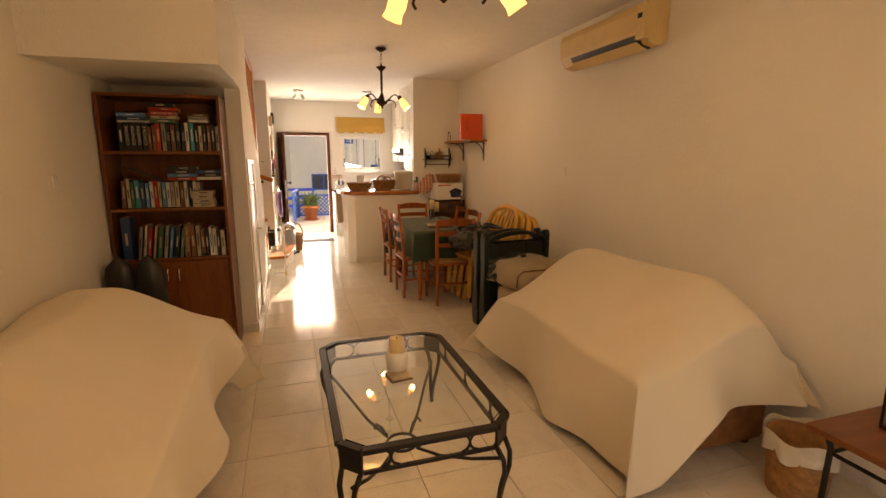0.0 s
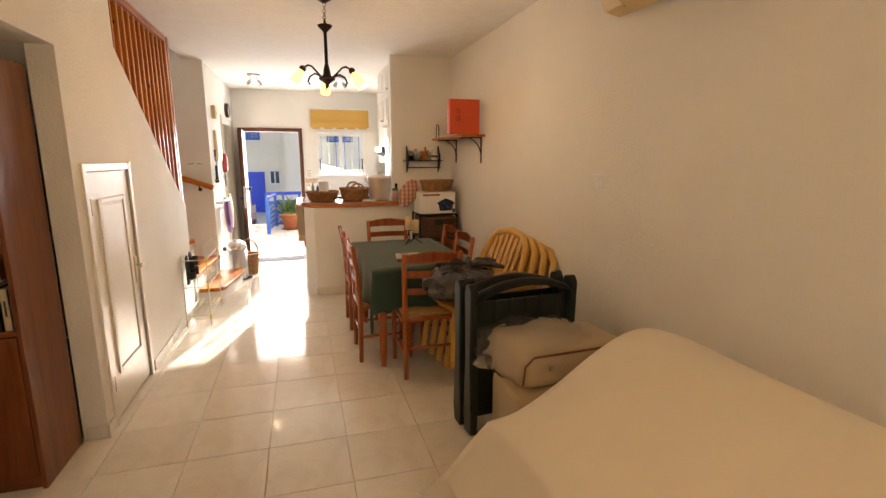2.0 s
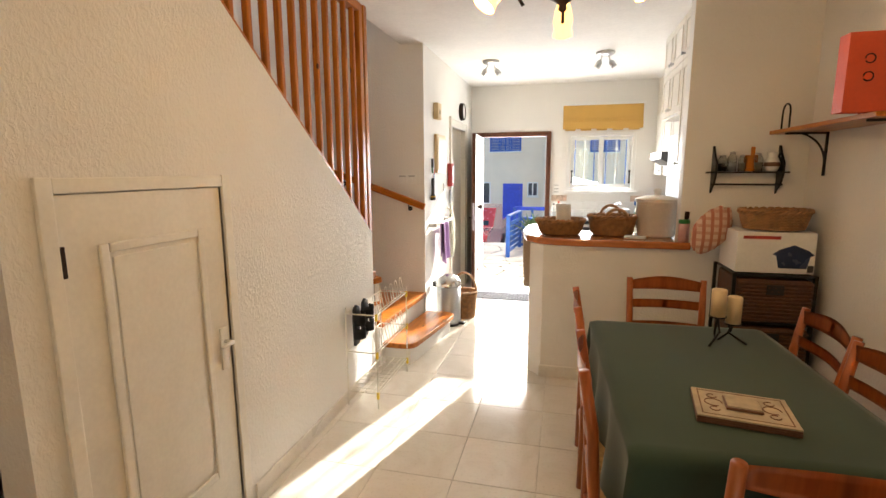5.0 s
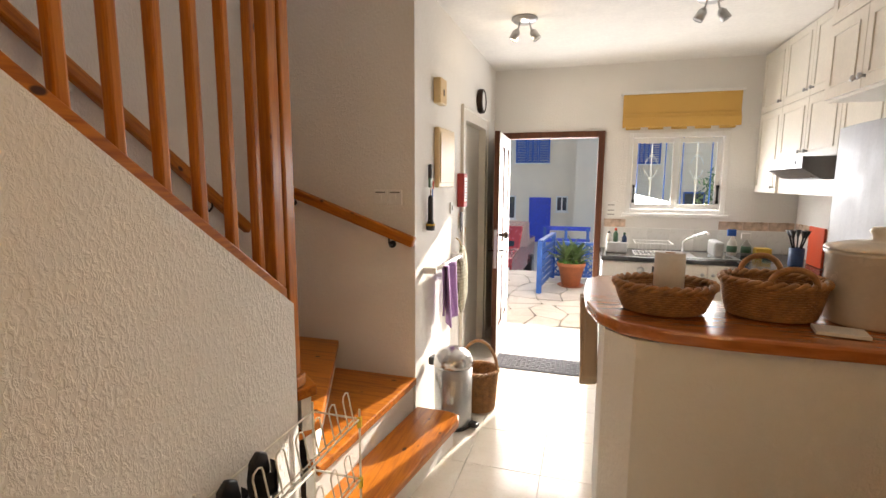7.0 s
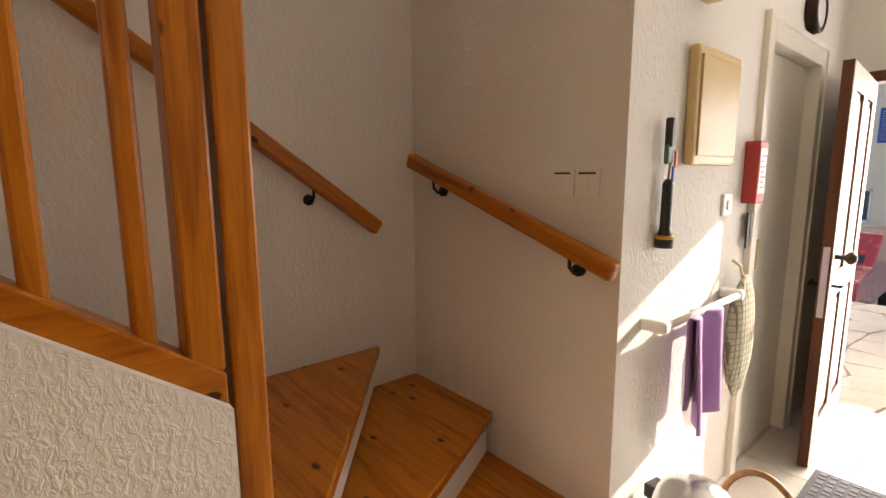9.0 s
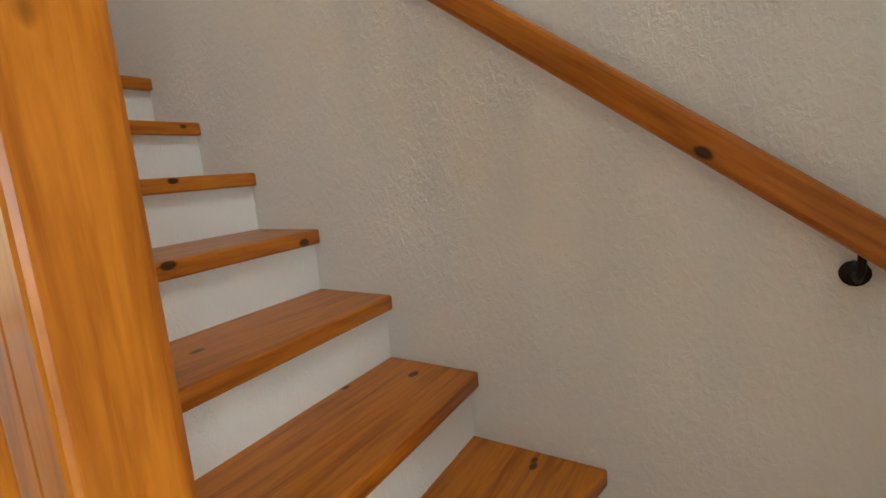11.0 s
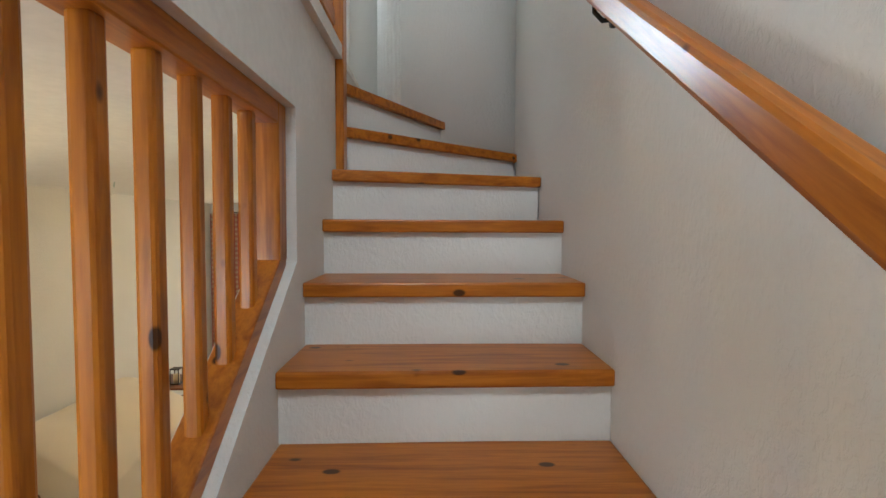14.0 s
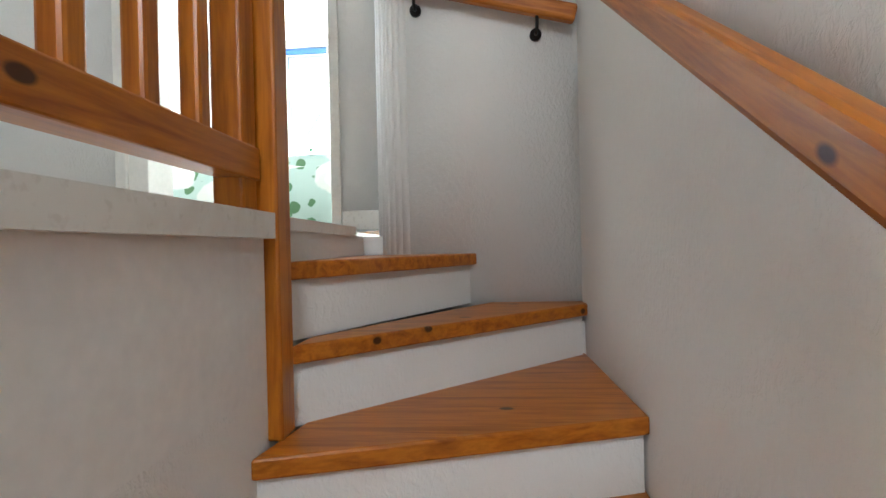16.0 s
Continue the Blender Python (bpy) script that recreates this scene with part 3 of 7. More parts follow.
UPRIGHT = Matrix.Rotation(radians(90), 4, "Y") @ Matrix.Rotation(radians(90), 4, "X")
FACING = Matrix.Rotation(radians(90), 4, "X")
SPINE_DOWN = FACING @ Matrix.Rotation(radians(-90), 4, "Z")


def book(x, y, z, t, h, d, mat, lean=0.0, flat=False, words="", ink=None, nm="book"):
    """A book with boards, a rounded spine towards -y and a block of pages."""
    ob = thing(nm, f"{mat.name.split('_')[0]} covered book on the bookcase shelf", "book", group="books on the bookcase")
    ob.matrix_world = pose(x, y, z, 0, lean, 0) if not flat else pose(x, y, z + t, 0, 90, 0)
    bm = B((0, t, 0, 0.006, 0, h), (0, 0.003, 0, d, 0, h), (t - 0.003, t, 0, d, 0, h))
    part("cover", bm, mat, ob)
    part("page_block", B((0.003, t - 0.003, 0.006, d - 0.004, 0.003, h - 0.003)), PAPER, ob, "cream page block")
    bars = bmesh.new()
    if not words:
        q = h * rng.uniform(0.25, 0.45)
        box(bars, t * 0.36, t * 0.62, -0.0012, 0.0, h * 0.35, h * 0.35 + q)
        part("title_bar", bars, ink or SPINES["cream"], ob, "printed spine title")
    else:
        bars.free()
        lettering(words, ink or SPINES["white"], ob, (t / 2, -0.001, h * 0.55), min(t * 0.75, h * 0.9 / len(words) * 1.6), SPINE_DOWN if not flat else SPINE_DOWN)
    return ob


X0, YF = -0.905, -0.395


def row(x, z, items, y=YF):
    for it in items:
        t, h, nm = it[:3]
        lean, words = (it[3] if len(it) > 3 else 0), (it[4] if len(it) > 4 else "")
        inkname = {"black": "white", "cream": "black", "white": "navy", "red": "cream", "teal": "white", "navy": "cream", "brown": "cream", "green": "cream", "blue": "white", "grey": "black", "orange": "black"}[nm]
        book(X0 + x, y + rng.uniform(0, 0.02), z, t, h, rng.uniform(0.12, 0.15), SPINES[nm], lean, False, words, SPINES[inkname])
        x += t + 0.002 + abs(math.sin(radians(lean))) * h * 0.3
    return x


def pile(x, z, w, items, y=YF):
    for t, nm, words in items:
        ob = book(X0 + x + rng.uniform(-0.006, 0.006), y + rng.uniform(0, 0.012), z, t, w + rng.uniform(-0.012, 0.012), 0.13, SPINES[nm], 0, True, words, SPINES["white" if nm != "cream" else "black"])
        z += t + 0.001


x = row(0.115, SH[2], [(0.034, 0.19, "black")] + [(0.036, 0.195, "black", 0, "BALDACCI")] * 4)
x = row(x, SH[2], [(0.022, 0.17, "brown"), (0.024, 0.18, "brown"), (0.03, 0.195, "red"), (0.03, 0.195, "grey"), (0.028, 0.19, "black", 0, "CHILD"), (0.03, 0.19, "brown"), (0.03, 0.19, "black", 0, "CHILD"),
                   (0.028, 0.19, "black", 0, "CHILD"), (0.026, 0.2, "white"), (0.03, 0.2, "teal"), (0.026, 0.19, "black"), (0.026, 0.18, "cream"), (0.024, 0.19, "black"), (0.026, 0.185, "brown"), (0.028, 0.195, "black"), (0.026, 0.18, "grey")])
pile(0.12, SH[2] + 0.197, 0.19, [(0.014, "white", ""), (0.024, "navy", ""), (0.028, "blue", "")])
pile(0.32, SH[2] + 0.197, 0.175, [(0.028, "green", ""), (0.022, "cream", ""), (0.03, "red", "HARLAN COBEN"), (0.026, "red", "Home"), (0.028, "black", "")])
pile(0.57, SH[2] + 0.205, 0.13, [(0.02, "white", ""), (0.02, "grey", ""), (0.018, "brown", "")])
x = row(0.075, SH[1], [(0.03, 0.2, "brown", 3), (0.026, 0.21, "cream"), (0.024, 0.19, "green"), (0.032, 0.2, "teal"), (0.034, 0.19, "navy"), (0.024, 0.18, "blue"), (0.026, 0.19, "white"), (0.026, 0.2, "red"), (0.02, 0.19, "cream"),
                       (0.03, 0.19, "blue"), (0.026, 0.185, "white"), (0.026, 0.185, "grey"), (0.03, 0.19, "cream"), (0.03, 0.185, "brown"), (0.026, 0.19, "white"), (0.028, 0.185, "black"), (0.026, 0.19, "white"), (0.024, 0.18, "cream")], YF + 0.05)
pile(0.40, SH[1] + 0.2, 0.19, [(0.022, "red", ""), (0.024, "blue", ""), (0.024, "black", ""), (0.026, "black", "Covens")])
pile(0.59, SH[1] + 0.2, 0.16, [(0.024, "white", ""), (0.022, "black", ""), (0.026, "navy", "")])
pile(0.55, SH[1], 0.14, [(0.026, "cream", ""), (0.032, "cream", ""), (0.03, "cream", ""), (0.028, "cream", "")], YF - 0.003)
row(0.06, SH[0], [(0.06, 0.31, "navy")])
x = row(0.15, SH[0], [(0.02, 0.24, "grey", 8), (0.018, 0.25, "white", 8), (0.024, 0.23, "red", 7), (0.016, 0.25, "cream", 9), (0.03, 0.24, "green", 8), (0.024, 0.24, "grey", 8), (0.02, 0.23, "blue", 8), (0.03, 0.24, "black", 8), (0.024, 0.22, "green", 8)])
row(max(x, 0.43), SH[0], [(0.04, 0.25, "brown", 2, "DAN BROWN"), (0.036, 0.24, "brown"), (0.03, 0.235, "grey"), (0.03, 0.2, "brown"), (0.024, 0.2, "black"), (0.022, 0.22, "white"), (0.028, 0.21, "white"), (0.024, 0.2, "black"), (0.03, 0.19, "cream")])
mag = thing("magazine", "curled glossy magazine lying over the books", "magazine", (X0 + 0.10, YF + 0.04, SH[1] + 0.19))
bm = bmesh.new()
surf(bm, 14, 6, lambda u, v: (0.27 * u, 0.16 * v, 0.085 * (1 - u) ** 2 + 0.02 + 0.018 * math.sin(u * 5)))
bmesh.ops.solidify(bm, geom=bm.faces[:], thickness=0.006)
part("page_block", bm, SPINES["grey"], mag, "", True)
for i, (nm, m_, lab) in enumerate((("remote_control", BLACK, "black plastic remote control on the shelf"), ("computer_mouse", WHITEP, "white plastic mouse on the shelf"))):
    ob = thing(nm, lab, "electronics", (X0 + 0.60 + 0.075 * i, YF - 0.005, SH[0] + 0.001), 10)
    bm = bmesh.new()
    surf(bm, 12, 7, lambda u, v: (0.032 * math.cos(u * math.tau) * math.sin(math.pi * v * 0.98 + 0.03), 0.06 * math.sin(u * math.tau) * math.sin(math.pi * v * 0.98 + 0.03) + 0.05, 0.012 - 0.012 * math.cos(math.pi * v)), True)
    part("body", bm, m_, ob, "", True)
for x, tilt in ((-0.80, -8), (-0.62, -5)):
    ob = thing("golf_bag", "black padded bag leaning in front of the bookcase", "bag", (x, -0.60, 0), 0)
    bm = bmesh.new()
    surf(bm, 18, 12, lambda u, v: (0.105 * (1 - 0.1 * v) * math.cos(u * math.tau) * (1 if v < 0.8 else math.sqrt(max(0, 1 - ((v - 0.8) / 0.2001) ** 2))),
                                   0.07 * math.sin(u * math.tau) * (1 if v < 0.8 else math.sqrt(max(0, 1 - ((v - 0.8) / 0.2001) ** 2))) - 0.07 * v, 0.86 * v), True)
    part("body", bm, BLACK, ob, "", True)
    part("strap", T((arc((0, -0.10, 0.55), 0.16, -60, 60, 8, "yz"), 0.012)), BLACK, ob, "black webbing strap", True)


# sofas under dust sheets
BROCADE = plain("brown_brocade", (0.27, 0.115, 0.045), 0.7, var=0.4, scale=14)


def sheeted_sofa(label, x0, x1, y0, y1, side, ridge, front, hems, seed, fall=0.22):
    """A sofa with its back towards side (+1 or -1 in x) under a sheet that runs from the back ridge down to the seat edge.
    hems: height of the sheet's edge above the floor at the open front, the near end (-y) and the far end (+y)."""
    cx, cy, hx, hy = (x0 + x1) / 2, (y0 + y1) / 2, (x1 - x0) / 2, (y1 - y0) / 2
    ob = thing("sofa", label, "sofa", (cx, cy, 0))
    part("base", B((-hx + 0.06, hx - 0.04, -hy + 0.04, hy - 0.04, 0.03, 0.40), bev=0.03), BROCADE, ob, "brown patterned sofa base")
    part("seat_cushion", B((-hx + 0.06, hx - 0.06, -hy + 0.14, hy - 0.14, 0.40, 0.47), bev=0.03), BROCADE, ob, "brown patterned seat cushion")
    for sx in (-1, 1):
        for sy in (-1, 1):
            part("foot", L([(0.03, 0), (0.035, 0.035)], 10, (sx * (hx - 0.12), sy * (hy - 0.1), 0)), DARKWOOD, ob)
    depth = 2 * hx

    def smooth(a):
        a = max(0.0, min(1.0, a))
        return a * a * (3 - 2 * a)

    def height(u, v):
        w = (u * side + hx) / depth                 # 0 at the open front, 1 at the wall
        z = front + (ridge - front) * smooth(w / 0.70) - fall * smooth((w - 0.72) / 0.28)
        near, far = (v + hy) / (2 * hy), (hy - v) / (2 * hy)
        z -= 0.10 * smooth(w * 1.4) * (1 - smooth(near / 0.22)) + 0.02 * (1 - smooth(far / 0.25))
        sag = 0.035 * math.sin(math.pi * min(1, w / 0.7)) * math.sin(math.pi * near) ** 2
        crease = 0.02 * math.sin((u * side * 5 + v * 3.2) + seed) * math.sin(math.pi * near) + 0.012 * abs(noise.noise((u * 1.5 + v * 2.5, v * 1.2 - u * 3.0, seed + 2)))
        return z - sag + crease + 0.018 * noise.noise((u * 3.2, v * 2.4, seed))

    hang = 0.62

    def cover(p, q):
        a, c = (p * 2 - 1) * (hx + hang), (q * 2 - 1) * (hy + hang)
        u, v = max(-hx, min(hx, a)), max(-hy, min(hy, c))
        da, dc = max(0.0, abs(a) - hx), max(0.0, abs(c) - hy)
        z = height(u, v)
        if da == 0 and dc == 0:
            edge = min(hx - abs(u), hy - abs(v))
            return (u, v, z - 0.05 * math.exp(-edge / 0.05))
        front_side = a * side < 0 and da > 0
        wall_side = a * side > 0 and da > 0
        f = max(da, dc) / hang
        w = (u * side + hx) / depth
        hem = hems[0] + 0.16 * smooth((v + hy) / (2 * hy) - 0.45) if front_side and da >= dc else (hems[1] * smooth(0.15 + w * 1.9) if c < 0 else hems[2])
        if wall_side:
            hem = 0.30
        both = min(da, dc) / hang
        if both > 0 and not wall_side:
            hem *= 1 - smooth(both * 1.5)           # the corner of the cloth reaches lowest
        run = (v if da > dc else u) * 7.5 + seed
        fold = 0.75 * math.sin(run + 1.6 * noise.noise((u * 2, v * 2, seed))) + 0.45 * noise.noise((u * 3.1, v * 3.1, seed + f))
        flare = 0.02 + 0.13 * f ** 1.3 * (0.55 + 0.6 * fold) + 0.12 * both
        hem += 0.035 * noise.noise((u * 2.6, v * 2.6, seed + 5))
        zz = (z - 0.05) + (max(0.014, hem) - (z - 0.05)) * min(1, f)
        dx = math.copysign(0.012 if wall_side else flare, a) if da > 0 else 0
        dy = math.copysign(flare * (0.7 if wall_side else 1), c) if dc > 0 else 0
        if wall_side:
            dx = math.copysign(min(0.03, flare), a)
        return (u + dx, v + dy, max(0.014, zz))

    bm = bmesh.new()
    surf(bm, 72, 92, cover)
    sh = thicken(solid("dust_sheet", bm, SHEET, "cream cotton dust sheet draped over a sofa", "sheet", smooth=True, at=pose(cx, cy, 0)), 0.004)
    md = sh.modifiers.new("smooth", "SUBSURF")
    md.levels = md.render_levels = 1
    return ob


sheeted_sofa("two-seat brown sofa hidden under a cream dust sheet", 1.80, 2.72, -2.70, -1.22, 1, 0.86, 0.56, (0.05, 0.30, 0.18), 3.0)
sheeted_sofa("brown sofa hidden under a cream dust sheet beside the bookcase", -0.88, -0.13, -3.05, -1.27, -1, 0.83, 0.61, (0.24, 0.3, 0.10), 9.0, 0.0)

# coffee table
ct = thing("coffee_table", "wrought iron coffee table with an octagonal clear glass top", "table", (0.805, -2.2, 0))
ax, ay, ch = 0.345, 0.55, 0.075
OCT = [(-ax + ch, -ay), (ax - ch, -ay), (ax, -ay + ch), (ax, ay - ch), (ax - ch, ay), (-ax + ch, ay), (-ax, ay - ch), (-ax, -ay + ch)]
bm = bmesh.new()
prism(bm, [(x * 0.93, y * 0.955) for x, y in OCT], 0.437, 0.445)
ob = part("glass_top", bm, GLASS, ct, "clear glass top")
ob.visible_shadow = False
bm = bmesh.new()
for (xa, ya), (xb, yb) in zip(OCT, OCT[1:] + OCT[:1]):
    beam(bm, (xa, ya, 0.44), (xb, yb, 0.44), 0.035, 0.022, 0.003)
part("top_frame", bm, IRON, ct)
bm = bmesh.new()
for (xa, ya), (xb, yb) in zip(OCT, OCT[1:] + OCT[:1]):
    beam(bm, (xa * 0.98, ya * 0.985, 0.345), (xb * 0.98, yb * 0.985, 0.345), 0.014, 0.014)
part("apron_rail", bm, IRON, ct)
for sx in (-1, 1):
    for sy in (-1, 1):
        c = (sx * (ax - ch / 2), sy * (ay - ch / 2))
        bm = bmesh.new()
        n = Vector((sx, sy, 0)).normalized()
        w = Vector((-n.y, n.x, 0))
        p = Vector((c[0], c[1], 0.39))
        beam(bm, p - w * 0.052, p + w * 0.052, 0.012, 0.09)
        part("corner_plate", bm, IRON, ct)
        for k in (-1, 1):
            s = Vector((c[0], c[1], 0)) + w * 0.045 * k
            pts = [s + Vector((n.x * o, n.y * o, z)) for o, z in ((0, 0.345), (0.035, 0.29), (0.05, 0.23), (0.03, 0.15), (-0.01, 0.08), (0.0, 0.02), (0.03, 0.0))]
            pts = [q.lerp(Vector((c[0] + n.x * 0.0, c[1], q.z)), min(1, (0.345 - q.z) / 0.3)) for q in pts]
            bm = bmesh.new()
            tube(bm, pts, 0.011, 8)
            part("leg", bm, IRON, ct, smooth=True)
        bm = bmesh.new()
        tube(bm, [(c[0], c[1], 0.27), (c[0] * 0.75, c[1] * 0.75, 0.2), (c[0] * 0.45, c[1] * 0.4, 0.12), (c[0] * 0.2, c[1] * 0.13, 0.09)], 0.008)
        tube(bm, [(c[0] * 0.2, c[1] * 0.13, 0.09), (c[0] * 0.27, c[1] * 0.18, 0.13), (c[0] * 0.36, c[1] * 0.2, 0.15), (c[0] * 0.4, c[1] * 0.17, 0.13)], 0.008)
        part("stretcher", bm, IRON, ct, smooth=True)
part("centre_ring", T((arc((0, 0, 0.09), 0.075, 0, 360, 20, "xy"), 0.008)), IRON, ct, smooth=True)
for sy in (-1, 1):
    for k in (-0.16, 0.16):
        for f in (0, 180):
            part("scroll", T((arc((k + (0.037 if f else -0.037), sy * ay * 0.985, 0.39), 0.037, f - 85, f + 85, 10, "xz"), 0.006)), IRON, ct, smooth=True)
for sx in (-1, 1):
    for k in (-0.33, 0, 0.33):
        for f in (0, 180):
            part("scroll", T((arc((sx * ax * 0.98, k + (0.037 if f else -0.037), 0.39), 0.037, f - 85, f + 85, 10, "yz"), 0.006)), IRON, ct, smooth=True)
WAX = plain("candle_wax", (0.72, 0.56, 0.33), 0.5, var=0.06)
ob = thing("candle", "thick cream pillar candle in a white ceramic cup", "candle", (0.80, -2.14, 0.462))
part("cup", L([(0.03, 0), (0.05, 0.005), (0.055, 0.05), (0.052, 0.10), (0.047, 0.10), (0.047, 0.02), (0, 0.02)]), WHITEP, ob, "white ceramic cup", True)
part("wax", L([(0.036, 0.02), (0.037, 0.165), (0.03, 0.168), (0, 0.158)]), WAX, ob, "cream wax", True)
part("wick", T(([(0, 0, 0.158), (0.003, 0, 0.172)], 0.0015)), BLACK, ob)
ob = thing("coaster_stack", "small square patterned coasters on the glass table", "coaster", (0.795, -2.20, 0.447), 8)
part("coaster", B((-0.055, 0.055, -0.055, 0.055, 0, 0.007), bev=0.002), SPINES["brown"], ob)
part("coaster", B((-0.05, 0.05, -0.05, 0.05, 0.0075, 0.0145), bev=0.002), SPINES["cream"], ob, "cream patterned coaster")

# basket bin with liner, side table, candle holder
ob = thing("waste_bin", "round wooden waste bin with a plastic bag liner", "bin", (2.46, -2.99, 0))
part("body", L([(0.11, 0), (0.115, 0.01), (0.135, 0.28), (0.128, 0.28), (0.108, 0.02), (0, 0.02)], 24), WICK, ob, "", True)
bm = bmesh.new()
surf(bm, 40, 8, lambda u, v: ((0.138 + 0.012 * math.sin(u * 50) * (1 - v) + 0.01 * v) * math.cos(u * math.tau), (0.138 + 0.012 * math.sin(u * 50) * (1 - v) + 0.01 * v) * math.sin(u * math.tau), 0.20 + 0.10 * v + 0.012 * math.sin(u * 31)), True)
BAGW = plain("white_polythene", (0.72, 0.69, 0.62), 0.25, var=0.1, bump=0.4, fine=30, dist=0.01)
part("liner", bm, BAGW, ob, "crumpled white plastic liner", True)
ob = thing("side_table", "small dark wood side table on black iron legs", "table", (2.49, -3.44, 0))
part("tabletop", B((-0.32, 0.30, -0.26, 0.26, 0.48, 0.505), bev=0.006), OAKH, ob)
for sx in (-1, 1):
    for sy in (-1, 1):
        part("leg", T(([(sx * 0.27, sy * 0.21, 0.48), (sx * 0.25, sy * 0.2, 0.42), (sx * 0.26, sy * 0.2, 0.2), (sx * 0.29, sy * 0.22, 0)], 0.011)), IRON, ob, smooth=True)
part("stretcher", T(([(-0.25, -0.2, 0.4), (0.25, -0.2, 0.4)], 0.008), ([(-0.25, 0.2, 0.4), (0.25, 0.2, 0.4)], 0.008), ([(-0.25, -0.2, 0.4), (-0.25, 0.2, 0.4)], 0.008)), IRON, ob)
ob = thing("candle_lantern", "dark metal lantern holding a cream candle", "lantern", (2.45, -3.34, 0.506))
part("frame", B((-0.05, 0.05, -0.05, 0.05, 0, 0.012), (-0.05, 0.05, -0.05, 0.05, 0.17, 0.18), *[(a, a + 0.008, b, b + 0.008, 0.01, 0.17) for a in (-0.05, 0.042) for b in (-0.05, 0.042)]), BRONZE, ob)
part("candle", L([(0.035, 0.012), (0.035, 0.11), (0, 0.108)]), WAX, ob, "cream wax candle", True)


# chandeliers
SHADE = glowing("amber_glass", (1.0, 0.50, 0.13), 1.1)
TIPGLOW = glowing("lit_bulb", (1.0, 0.74, 0.38), 6.0)


def chandelier(x, y, turn, label):
    ob = thing("chandelier", label, "chandelier", (x, y, 0), turn)
    part("canopy", L([(0.0, H), (0.05, H), (0.055, H - 0.012), (0.03, H - 0.03), (0.008, H - 0.04)][::-1]), BRONZE, ob, "", True)
    bm = bmesh.new()
    for i in range(7):
        c = (0, 0, H - 0.05 - i * 0.021)
        tube(bm, arc(c, 0.012, 0, 360, 8, "xz" if i % 2 else "yz")[:-1], 0.0025, 5, True)
    part("chain", bm, BRONZE, ob, "", True)
    part("stem", L([(0.006, 2.19), (0.012, 2.195), (0.012, 2.40), (0.05, 2.435), (0.052, 2.445), (0.012, 2.45), (0.006, 2.48)]), BRONZE, ob, "", True)
    part("hub", L([(0.002, 2.02), (0.014, 2.03), (0.012, 2.045), (0.03, 2.06), (0.055, 2.075), (0.06, 2.09), (0.03, 2.105), (0.022, 2.15), (0.012, 2.19)]), BRONZE, ob, "", True)
    for k in range(3):
        a = radians(k * 120 + 30)
        d = Vector((math.cos(a), math.sin(a), 0))
        P = lambda o, z: (d.x * o, d.y * o, z)
        arm = part("arm", T(([P(0.04, 2.09), P(0.08, 2.12), P(0.12, 2.155), P(0.15, 2.16), P(0.175, 2.145), P(0.19, 2.12)], 0.007)), BRONZE, ob, "", True)
        part("leaf_scroll", T(([P(0.05, 2.095), P(0.10, 2.11), P(0.14, 2.085), P(0.155, 2.05), P(0.14, 2.03)], 0.006)), BRONZE, arm, "", True)
        part("holder", L([(0.02, 0.0), (0.024, 0.025), (0.012, 0.04)], 14), BRONZE, arm, "", True).matrix_basis = pose(*P(0.205, 2.115), 0, 0, math.degrees(a)) @ pose(0, 0, 0, 0, -35, 0)
        q = L([(0.022, 0.005), (0.03, -0.02), (0.036, -0.055), (0.032, -0.085), (0.038, -0.11), (0.036, -0.11), (0.029, -0.085), (0.033, -0.055), (0.02, 0.0)], 18)
        part("shade", q, SHADE, arm, "amber glass tulip shade", True).matrix_basis = pose(*P(0.21, 2.11), 0, 0, math.degrees(a)) @ pose(0, 0, 0, 0, -35, 0)
        part("bulb", L([(0.004, -0.02), (0.02, -0.05), (0.022, -0.07), (0.012, -0.09), (0.001, -0.095)], 12), TIPGLOW, arm, "lit bulb", True).matrix_basis = pose(*P(0.21, 2.11), 0, 0, math.degrees(a)) @ pose(0, 0, 0, 0, -35, 0)
        w = Matrix.Translation((x, y, 0)) @ Matrix.Rotation(radians(turn), 4, "Z") @ Vector(P(0.29, 2.0))
        bulb("chandelier_bulb", w, 1.7, WARM)
    return ob


chandelier(1.32, 0.85, 60, "dark bronze chandelier with three lit amber tulip shades")
chandelier(0.87, -2.70, 88, "dark bronze living room chandelier with three lit amber shades")

# air conditioner
ac = thing("air_conditioner", "yellowed wall-mounted air conditioner with a dark outlet slot", "air conditioner", (RX, -1.06, 2.24))
bm = bmesh.new()
prism(bm, [(0, 0.04), (-0.06, 0.0), (-0.15, 0.02), (-0.195, 0.09), (-0.20, 0.22), (-0.18, 0.27), (-0.05, 0.285), (0, 0.285)], -0.52, 0.52, "y", 0.006)
part("body", bm, CREAMP, ac)
bm = bmesh.new()
prism(bm, [(-0.075, -0.002), (-0.145, 0.014), (-0.188, 0.075), (-0.194, 0.072), (-0.15, 0.006), (-0.08, -0.008)], -0.45, 0.36, "y")
part("outlet", bm, BLACK, ac, "dark air outlet")
bm = bmesh.new()
prism(bm, [(-0.10, -0.012), (-0.19, 0.03), (-0.193, 0.024), (-0.103, -0.018)], -0.44, 0.35, "y")
part("flap", bm, CREAMP, ac, "yellowed air flap")
part("end_panel", B((-0.205, -0.10, -0.522, -0.44, 0.04, 0.26), bev=0.006), CREAMP, ac)
part("indicator", B((-0.209, -0.204, -0.50, -0.46, 0.17, 0.20), bev=0.002), BLACK, ac, "small dark indicator window")
